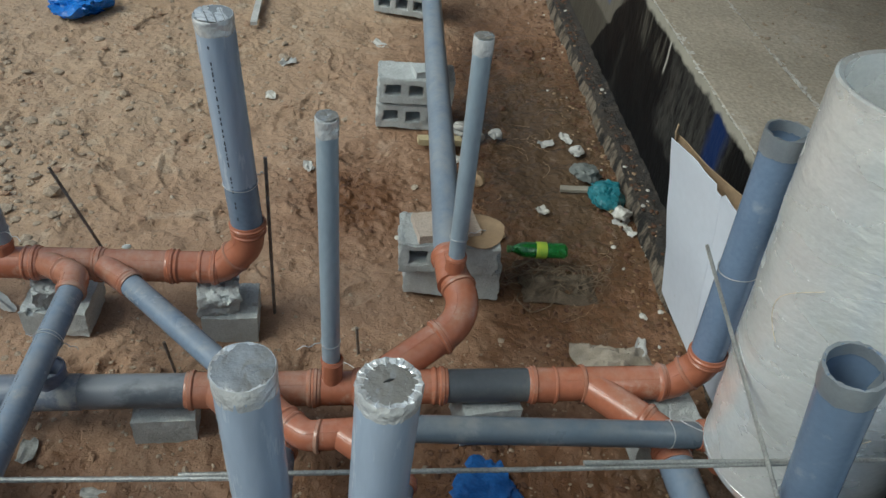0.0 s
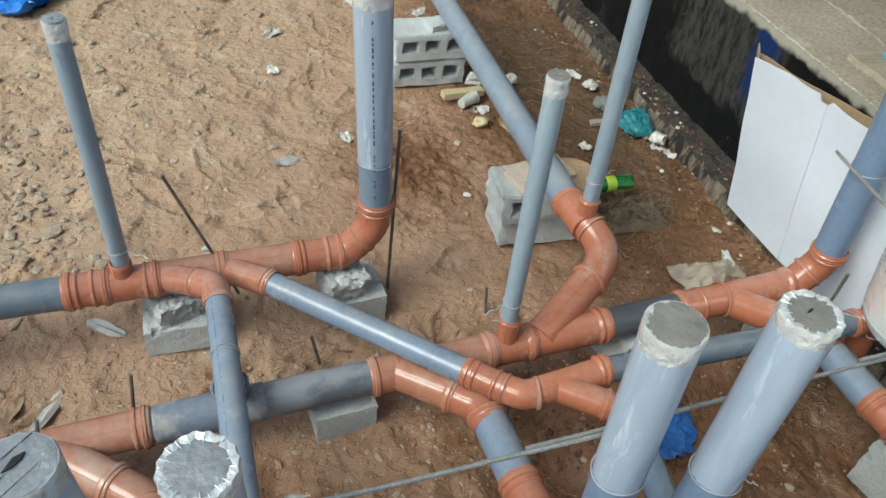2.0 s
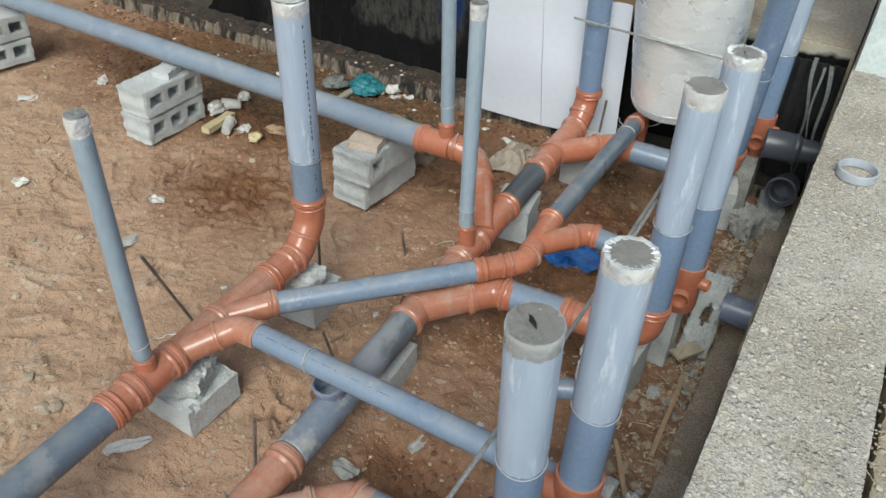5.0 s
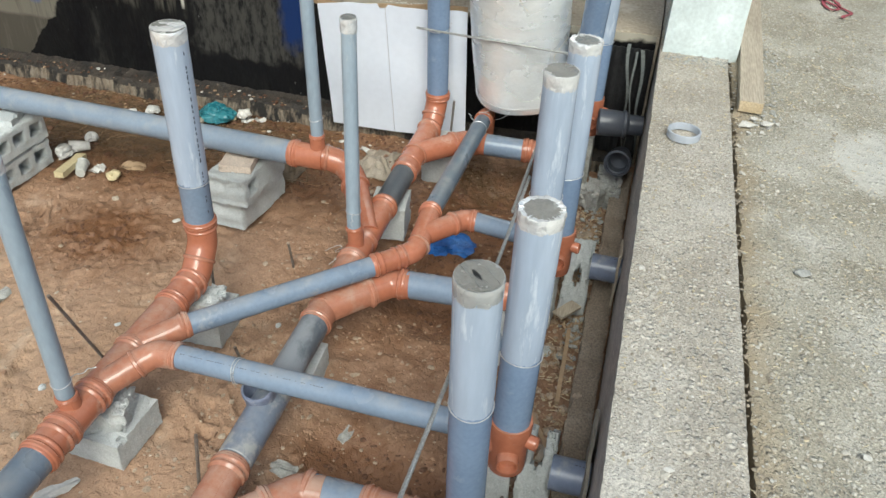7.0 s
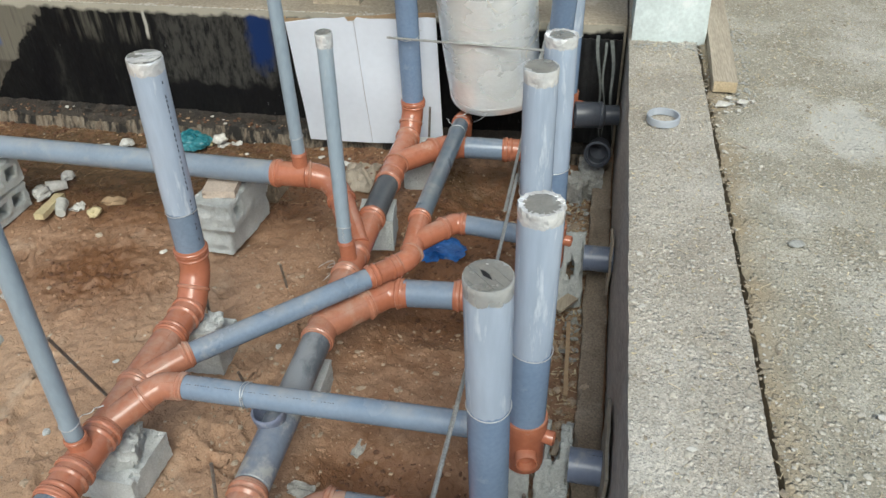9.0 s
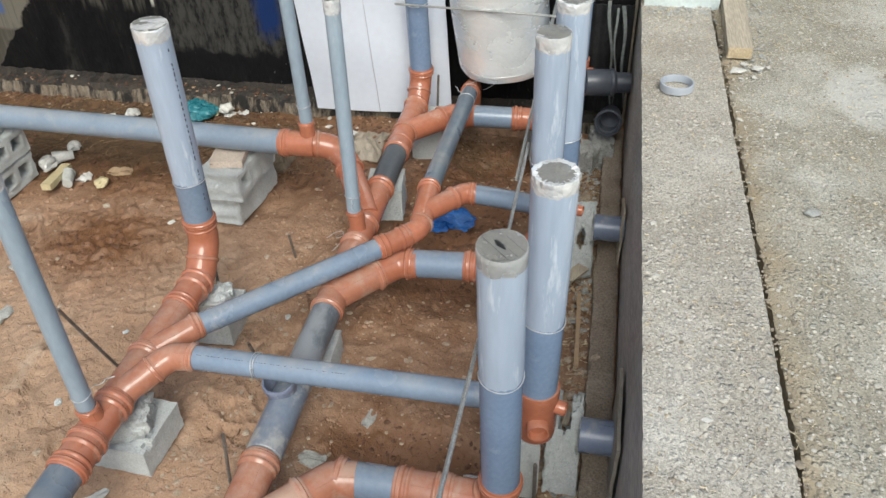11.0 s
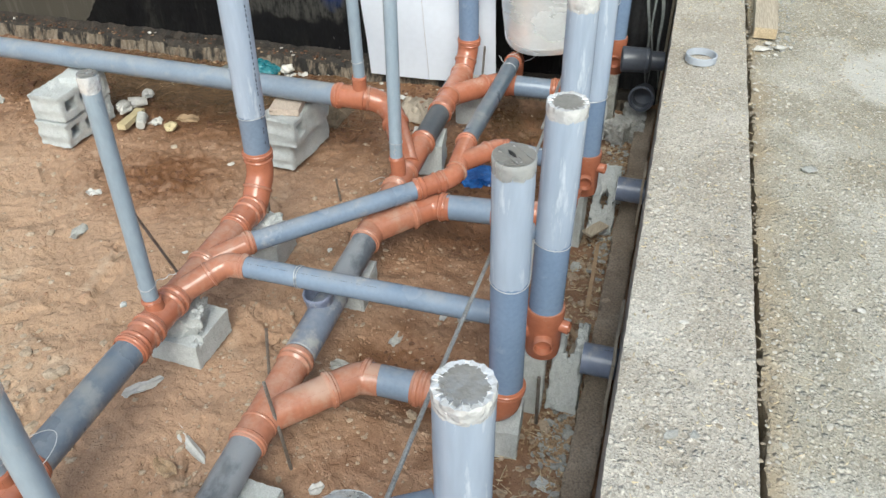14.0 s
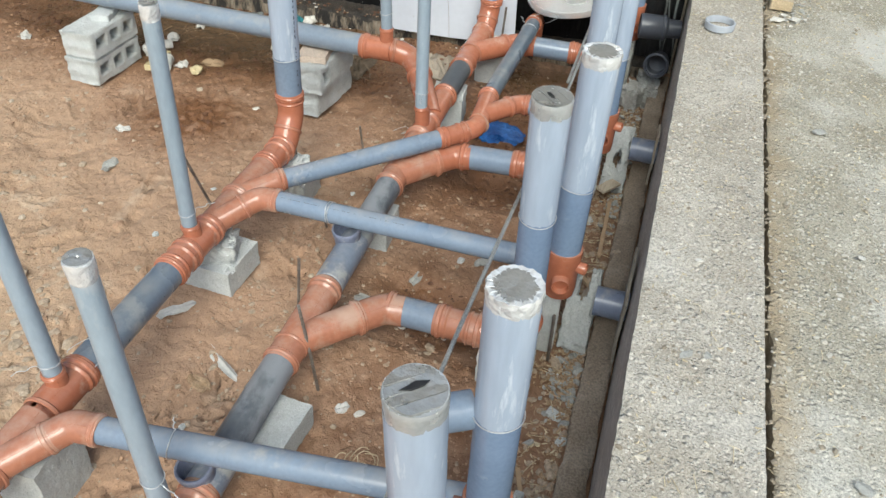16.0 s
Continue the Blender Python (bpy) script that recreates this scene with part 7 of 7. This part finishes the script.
bm = bmesh.new()
cells(bm, list(np.linspace(-0.115, 0.115, 8)), [-0.026, 0.0, 0.026], [0.0, 0.016, 0.032], lambda i, j, k: True)
bmesh.ops.bevel(bm, geom=[q for q in bm.edges if q.calc_face_angle(0) > 0.5], offset=0.005, segments=2, affect="EDGES")
roughen(bm, 0.004, 20, 5)
bmesh.ops.transform(bm, matrix=Matrix.Translation(G(0.43, 3.475, 0.03)) @ Matrix.Rotation(0.12, 4, "Z") @ Matrix.Rotation(0.06, 4, "Y"), verts=bm.verts)
solo("wood_stick", bm, YELLOW, G(0.43, 3.475), "pale yellow foam stick lying in the litter", "stick")
for x, y, a, m, lb in ((0.40, 3.40, 0.5, CLEARCUP, "clear plastic cup lying on its side"), (0.66, 3.52, 2.2, PAPER, "crushed white plastic cup lying on sand")):
    bm = bmesh.new()
    lathe(bm, G(x, y, 0.036), (math.cos(a), math.sin(a), 0.04), [(0, 0.001), (0, 0.023), (0.004, 0.025), (0.03, 0.0265), (0.034, 0.028), (0.07, 0.0315), (0.10, 0.034), (0.102, 0.036), (0.105, 0.035), (0.098, 0.032), (0.01, 0.022), (0.008, 0.001)], 28,
          lambda i, k, q: (0, 0.004 * noise.noise(Vector((math.cos(q), math.sin(q), i * 0.2 + x * 9)))))
    solo("plastic_cup", bm, m, G(x, y), lb, "cup", "litter on the sand")
crumple(G(0.56, 3.60, 0.035), (0.07, 0.045, 0.035), 21, PAPER, "paper_wad", "crumpled white paper wad in the litter", "paper", 2)
crumple(G(0.74, 3.57, 0.03), (0.036, 0.034, 0.028), 22, PAPER, "paper_wad", "crumpled white paper wad in the litter", "paper", 2)
crumple(G(0.45, 3.235, 0.02), (0.045, 0.034, 0.026), 23, YELLOW, "foam_lump", "yellowish foam lump on damp soil", "foam", 2, 0.35)
crumple(G(1.27, 2.885, 0.04), (0.045, 0.04, 0.03), 24, CHIP, "shell_scrap", "pale broken scrap beside the teal bag", "scrap", 2)
crumple(G(1.24, 2.965, 0.03), (0.035, 0.035, 0.03), 25, YELLOW, "shell_scrap", "pale broken scrap beside the teal bag", "scrap", 2)
crumple(G(1.16, 3.44, 0.03), (0.035, 0.04, 0.025), 26, PAPER, "paper_wad", "crumpled white paper wad by the kerb", "paper", 2)

# far things
e = thing("paint_tub", G(-1.50, 5.25), "white plastic paint tub with a green printed band", "tub")
bm = bmesh.new()
at = Vector(G(-1.50, 5.25))
lathe(bm, at, (0, 0, 1), [(0, 0.001), (0, 0.125), (0.01, 0.13), (0.27, 0.15), (0.275, 0.157), (0.29, 0.157), (0.29, 0.15), (0.02, 0.128), (0.02, 0.001)], 36)
part("body", bm, TUBWHITE, e)
bm = bmesh.new()
lathe(bm, at, (0, 0, 1), [(0.05, 0.1335), (0.052, 0.1350), (0.21, 0.1470), (0.212, 0.1455)], 36)
part("printed_band", bm, TUBGREEN, e, "green printed band")
e = thing("basin", G(-0.385, 5.44), "blue plastic basin on the sand", "basin")
bm = bmesh.new()
lathe(bm, G(-0.385, 5.44), (0, 0, 1), [(0, 0.001), (0, 0.09), (0.10, 0.13), (0.105, 0.14), (0.112, 0.14), (0.11, 0.128), (0.01, 0.085), (0.01, 0.001)], 32)
part("body", bm, BRIGHTBLUE, e)
bm = bmesh.new()
cells(bm, [-0.682, -0.662, -0.642], list(np.linspace(4.74, 6.10, 18)), [-0.01, 0.006, 0.016], lambda i, j, k: True)
roughen(bm, 0.004, 12, 1)
solo("wood_batten", bm, PAPER, (-0.66, 5.2, 0), "thin pale whitewashed lath lying on the sand", "timber")
bm = bmesh.new()
cells(bm, list(np.linspace(1.58, 1.70, 4)), list(np.linspace(2.05, 2.32, 8)), [0.752, 0.768, 0.780], lambda i, j, k: True)
roughen(bm, 0.005, 12, 6)
solo("wood_batten", bm, TIMBER, (1.6, 2.2, 0.752), "short grey plank on the concrete beam", "timber")
crumple((1.78, 2.12, 0.775), (0.12, 0.15, 0.03), 15, CYAN, "plastic_sheet", "light blue plastic packet on the concrete", "plastic bag")
crumple((2.05, 2.45, 0.80), (0.07, 0.07, 0.05), 17, PAPER, "plastic_cup", "crushed clear plastic cup on the concrete", "cup")


# spray marks on the slab, plain strokes
bm = bmesh.new()
pts = [(2.36 + 0.12 * math.cos(a), -0.375 + 0.06 * math.sin(a) + 0.012 * a, 0.7475) for a in np.linspace(0.5, 6.9, 22)] + \
      [(2.27 - 0.16 * s, -0.40 - 0.03 * math.sin(s * 5), 0.7475) for s in np.linspace(0.1, 1, 8)]
for p, q in zip(pts, pts[1:]):
    p, q = Vector(p), Vector(q)
    w = (q - p).cross(Vector((0, 0, 1))).normalized() * 0.010
    v = [bm.verts.new(k) for k in (p + w, p - w, q - w, q + w)]
    bm.faces.new(v)
g = bmesh.ops.extrude_face_region(bm, geom=bm.faces[:])
bmesh.ops.translate(bm, vec=(0, 0, 0.0015), verts=[v for v in g["geom"] if isinstance(v, bmesh.types.BMVert)])
bmesh.ops.translate(bm, vec=(0, 0, 0.004), verts=bm.verts)
solo("spray_mark", bm, RED, (2.18, -0.33, 0.75), "red sprayed ring mark on the concrete", "marking", kind="structure", smooth=False)


# loose ends of wire
for i, (x, y, z, r) in enumerate(((1.02, 1.36, 0.36, 0.05), (0.10, 1.78, 0.05, 0.06), (1.10, 1.28, 0.34, 0.06), (-0.02, 1.80, 0.10, 0.04), (-1.90, 2.12, 0.33, 0.05))):
    bm = bmesh.new()
    pts = [Vector((x + r * math.cos(a * 1.3 + i), y + r * 0.8 * math.sin(a + i), z + 0.5 * r * math.sin(a * 0.7) + 0.012 * a)) for a in np.linspace(0, 4.2, 26)]
    sweep(bm, pts, 0.0013, 6)
    solo("loose_wire", bm, WIRE, pts[0], "curled end of thin galvanised wire hanging on the pipes", "wire", "loose wires")

# pipe dirt: grey flakes and chips strewn between the pipes
for i, (x, y, k) in enumerate(((-0.62, 1.30, 0.035), (-0.50, 1.38, 0.02), (-1.02, 1.25, 0.03), (-0.35, 1.92, 0.025), (0.12, 1.98, 0.022), (-1.55, 1.40, 0.03), (-1.80, 1.95, 0.025), (-0.80, 1.90, 0.02), (0.20, 2.72, 0.03), (-0.95, 2.60, 0.03), (-1.85, 2.55, 0.028), (-2.30, 2.70, 0.03), (-0.55, 2.55, 0.022), (0.75, 1.90, 0.025), (-1.05, 1.42, 0.04), (-2.45, 1.95, 0.03))):
    bm = chunk(G(x, y, k * 0.12), (k, k * 0.7, k * 0.3), 120 + i, 2, 0.3)
    solo("stone_lump", bm, (BLOCK, STONE, CHIP)[i % 3], G(x, y), ("grey concrete flake lying on the sand", "brown stone lying on the sand", "pale stone chip lying on the sand")[i % 3], "stone", "stones on the sand", smooth=False)


bm = bmesh.new()
rnd = random.Random(8)
for i in range(12):
    c = Vector(G(-1.763 + rnd.gauss(0, 0.03), 1.304 + rnd.gauss(0, 0.03), 0.008))
    k = rnd.uniform(0.5, 1.1)
    sweep(bm, [c + Vector((0.06 * k * math.cos(a + i), 0.05 * k * math.sin(a + i), 0.004 + 0.006 * math.sin(a * 3))) for a in np.linspace(0, rnd.uniform(2, 4.5), 12)], 0.0018, 5)
solo("straw_coil", bm, STRAW, G(-1.763, 1.304), "coil of dry straw lying on the sand", "straw")


# ---- gravel, crumbs and straw ----
def scatter(name, count, place, size, material, label, category, seed, flat=0.6):
    """Many small stones joined into one mesh."""
    rnd = random.Random(seed)
    base = bmesh.new()
    bmesh.ops.create_icosphere(base, subdivisions=1, radius=1)
    shape = [v.co.copy() for v in base.verts]
    tris = [[v.index for v in f.verts] for f in base.faces]
    base.free()
    verts, faces = [], []
    for i in range(count):
        x, y, z, k = place(rnd)
        s = rnd.uniform(*size) * k * (1 + 1.3 * (rnd.random() ** 6))
        a = rnd.random() * 6.28
        sx, sy, sz = s * rnd.uniform(0.7, 1.3), s * rnd.uniform(0.6, 1.0), s * rnd.uniform(0.35, 1.0) * flat
        o = Vector((rnd.random() * 50, 0, 0))
        b = len(verts)
        for p in shape:
            q = p * (1 + 0.45 * noise.noise(p * 1.3 + o))
            px, py = q.x * sx, q.y * sy
            verts.append((x + px * math.cos(a) - py * math.sin(a), y + px * math.sin(a) + py * math.cos(a), z + q.z * sz + sz * 0.3))
        faces += [[b + t for t in f] for f in tris]
    me = bpy.data.meshes.new(name)
    me.from_pydata(verts, [], faces)
    me.materials.append(material)
    return tagged(new(name, me), label, category, kind="stuff")


def flakes(name, count, place, size, material, label, category, seed, wide_of=(0.003, 0.009), thick=0.0012):
    """Many flat splinters and leaves at odd angles, joined into one mesh."""
    rnd = random.Random(seed)
    verts, faces = [], []
    for i in range(count):
        x, y, z, k = place(rnd)
        long, wide = rnd.uniform(*size), rnd.uniform(*wide_of)
        m = Matrix.Translation((x, y, z + 0.004 + 0.010 * rnd.random())) @ Matrix.Rotation(rnd.random() * 6.28, 4, "Z") @ Matrix.Rotation(rnd.gauss(0, 0.3), 4, "Y") @ Matrix.Rotation(rnd.gauss(0, 0.4), 4, "X")
        b = len(verts)
        skew = rnd.uniform(-0.4, 0.4)
        for w in (-thick, thick):
            for u, v in ((-1, -0.5), (-0.2, -1), (1, -0.3 + skew), (0.7, 0.6), (-0.1, 1), (-0.9, 0.5)):
                verts.append(tuple(m @ Vector((u * long / 2, v * wide / 2, w + 0.003 * u * u))))
        faces += [[b + q for q in (5, 4, 3, 2, 1, 0)], [b + 6 + q for q in range(6)]]
        faces += [[b + q, b + (q + 1) % 6, b + 6 + (q + 1) % 6, b + 6 + q] for q in range(6)]
    me = bpy.data.meshes.new(name)
    me.from_pydata(verts, [], faces)
    me.materials.append(material)
    return tagged(new(name, me), label, category, kind="stuff")


def on_sand(rnd):
    while True:
        x, y = rnd.uniform(-3.2, 1.3), 0.7 + 5.5 * rnd.random() ** 1.2
        if damp_shade_at(x, y) + 0.4 * noise.noise(Vector((x * 2.2, y * 2.2, 7))) < rnd.uniform(0.1, 0.7):
            break
    return x, y, ground_height(x, y), 0.7 + 0.12 * y


def crumbs(rnd, wet=False):
    while True:
        x, y = rnd.uniform(-3.2, 1.3), 0.72 + 4.2 * rnd.random() ** 1.1
        if (damp_shade_at(x, y) > 0.72) == wet and mud_at(x, y) < rnd.uniform(0.2, 0.9) and noise.noise(Vector((x * 3, y * 3, 2))) + rnd.uniform(-0.5, 0.6) > 0:
            return x, y, ground_height(x, y) - 0.002, 0.75 + 0.10 * y


def by_beam(rnd):
    x, y = rnd.uniform(-2.8, 1.2), 0.69 + abs(rnd.gauss(0, 0.11))
    return x, y, ground_height(x, y), 1.0


def by_kerb(rnd):
    y = rnd.uniform(1.4, 5.5)
    x = 1.36 - abs(rnd.gauss(0, 0.14)) + 0.05
    return x, y, max(ground_height(x, y), 0.078 + 0.4 * (x - 1.36) if x > 1.345 else -1), 1.0


def in_pit(rnd):
    x, y = rnd.uniform(-3.0, 1.25), rnd.uniform(0.78, 2.12)
    while damp_shade_at(x, y) > rnd.uniform(0.25, 1.3):
        x, y = rnd.uniform(-3.0, 1.25), rnd.uniform(0.78, 2.12)
    return x, y, ground_height(x, y) - 0.001, 1.0


def by_blocks(rnd):
    c = rnd.choice((-1.22, -1.12, -0.02, 0.55, 0.8, -2.2))
    x, y = rnd.gauss(c, 0.11), 0.695 + abs(rnd.gauss(0, 0.06))
    return x, y, ground_height(x, y), 1.0


def by_column(rnd):
    if rnd.random() < 0.45:
        x, y, z = rnd.gauss(1.19, 0.04), rnd.uniform(0.25, 0.55), 0.755
    else:
        x, y, z = rnd.uniform(0.55, 1.5), 0.115 + rnd.gauss(0, 0.045), 0.746
    return x, y, z, 1.0


def left_heap(rnd):
    if rnd.random() < 0.45:
        x, y = rnd.gauss(-0.95, 0.45), rnd.gauss(4.15, 0.55)
    else:
        x, y = rnd.gauss(-1.62, 0.20), rnd.gauss(3.0, 0.32)
    return x, y, ground_height(x, y), 1.2


def on_slab(rnd):
    x, y = rnd.uniform(-2.6, 2.2), rnd.uniform(-0.8, 0.57)
    while 0.24 < y < 0.27:
        y = rnd.uniform(-0.8, 0.57)
    return x, y, 0.751 if y > 0.26 else 0.742, 1.0


def in_crack(rnd):
    x = rnd.uniform(-2.6, 2.0)
    return x, 0.254 + rnd.uniform(-0.04, 0.001), 0.738, 1.0


def far_crack(rnd):
    y = rnd.uniform(1.2, 5.0)
    return 1.855 + 0.012 * math.sin(y * 5) + rnd.gauss(0, 0.007), y, 0.748, 0.5 + 0.8 * abs(noise.noise(Vector((y * 4, 0, 0))))


def wall_top(rnd):
    y = rnd.uniform(1.5, 5.5)
    return 1.447 + abs(rnd.gauss(0, 0.018)), y, 0.749, 1.0


def far_floor(rnd):
    x, y = rnd.uniform(1.5, 3.2), rnd.uniform(1.0, 5.0)
    return x, y, 0.748, 1.0


scatter("crack_rubble", 2200, far_crack, (0.003, 0.009), CHIP, "pale crumbs along the crack in the far floor", "rubble", 21)
scatter("edge_rubble", 2200, wall_top, (0.002, 0.007), CHIP, "pale crumbs along the wall's ragged top edge", "rubble", 22, 0.4)
scatter("floor_grit", 1100, far_floor, (0.003, 0.009), STONE, "brown grit lying on the far floor", "grit", 23)
scatter("sand_crumbs", 8000, crumbs, (0.002, 0.0065), SAND, "crumbled clods of reddish sand", "sand", 31, 0.8)
scatter("sand_clods", 500, crumbs, (0.007, 0.015), SAND, "flat trodden clods of reddish sand", "sand", 33, 0.5)
scatter("damp_crumbs", 1900, lambda rnd: crumbs(rnd, True), (0.004, 0.012), DAMPCRUMB, "crumbled clods of damp brown soil", "soil", 32, 0.75)
scatter("gravel", 1700, on_sand, (0.002, 0.0075), STONE, "loose pebbles and crumbs strewn over the sand", "gravel", 1)
scatter("pale_gravel", 300, on_sand, (0.003, 0.010), PALESTONE, "pale stone crumbs strewn over the sand", "gravel", 2)
scatter("pit_stones", 1500, in_pit, (0.002, 0.0075), STONE, "small brown stones strewn in the trench", "gravel", 41, 0.7)
scatter("pit_pebbles", 240, in_pit, (0.006, 0.013), STONE, "round brown pebbles lying in the trench", "gravel", 44, 0.6)
scatter("pit_crumbs", 2000, in_pit, (0.002, 0.006), SAND, "crumbs of reddish sand strewn in the trench", "sand", 42, 0.8)
flakes("chip_heap", 420, by_blocks, (0.012, 0.05), CHAFF, "brown wood chips heaped beside the blocks", "chaff", 17, (0.006, 0.016), 0.002)
flakes("wood_chips", 1500, by_beam, (0.008, 0.028), CHAFF, "brown wood chips and dry leaves along the beam's foot", "chaff", 13)
flakes("block_shards", 170, by_blocks, (0.012, 0.045), SHARD, "flat grey shards of block heaped along the beam's foot", "rubble", 16, (0.010, 0.032), 0.004)
scatter("column_rubble", 360, by_column, (0.003, 0.009), SHARD, "pale mortar crumbs round the column and the batten", "rubble", 43, 0.6)
flakes("pale_shavings", 420, by_beam, (0.008, 0.026), STRAW, "pale wood shavings along the beam's foot", "chaff", 15)
scatter("rubble", 600, by_beam, (0.006, 0.019), STONE, "brown rubble and crumbs along the beam's foot", "rubble", 3)
scatter("kerb_chaff", 320, by_kerb, (0.004, 0.011), CHAFF, "brown chips and leaves along the kerb", "chaff", 14, 0.3)
scatter("kerb_rubble", 500, by_kerb, (0.004, 0.013), DAMPCRUMB, "rubble and crumbs along the kerb", "rubble", 4)
scatter("pale_rubble", 36, by_kerb, (0.006, 0.017), CHIP, "pale crumbs along the kerb", "rubble", 5)
scatter("stone_patch", 420, left_heap, (0.006, 0.018), STONE, "patch of small stones on the sand", "gravel", 6)
scatter("aggregate", 5200, on_slab, (0.002, 0.0065), AGGREGATE, "exposed stones in the weathered concrete", "aggregate", 7, 0.5)
flakes("slab_straw", 1500, on_slab, (0.005, 0.016), STRAW, "short dry straws strewn over the concrete", "straw", 51, (0.0010, 0.0026))
scatter("slab_chips", 4200, on_slab, (0.0014, 0.0040), CHIP, "pale stone chips lying on the concrete", "grit", 52, 0.5)
scatter("slab_grit", 3000, on_slab, (0.002, 0.0055), GRIT, "brown grit lying on the concrete", "grit", 8, 0.5)
scatter("joint_dirt", 500, in_crack, (0.003, 0.007), GRIT, "dirt crumbs in the joint between slab and beam", "grit", 9)

rnd = random.Random(12)
bm = bmesh.new()
for i in range(460):
    x, y = rnd.uniform(-2.4, 1.6), rnd.uniform(-0.6, 0.56)
    a, n = rnd.random() * 6.28, rnd.uniform(0.01, 0.045)
    z = 0.7575 if y > 0.26 else 0.7485
    d = Vector((math.cos(a), math.sin(a), rnd.uniform(-0.05, 0.08)))
    p = Vector((x, y, z))
    sweep(bm, [p, p + d * n * 0.5 + Vector((0, 0, 0.001)), p + d * n], 0.0009, 4)
for i in range(160):
    x, y = rnd.uniform(-2.4, 1.1), rnd.uniform(0.70, 0.95)
    a, n = rnd.random() * 6.28, rnd.uniform(0.02, 0.08)
    p = Vector(G(x, y, 0.01))
    d = Vector((math.cos(a), math.sin(a), rnd.uniform(-0.05, 0.2)))
    sweep(bm, [p, p + d * n], 0.0013, 4)
me = mesh_of(bm, "straw", STRAW)
tagged(new("straw", me), "scattered bits of straw and dry stalks", "straw", kind="stuff")
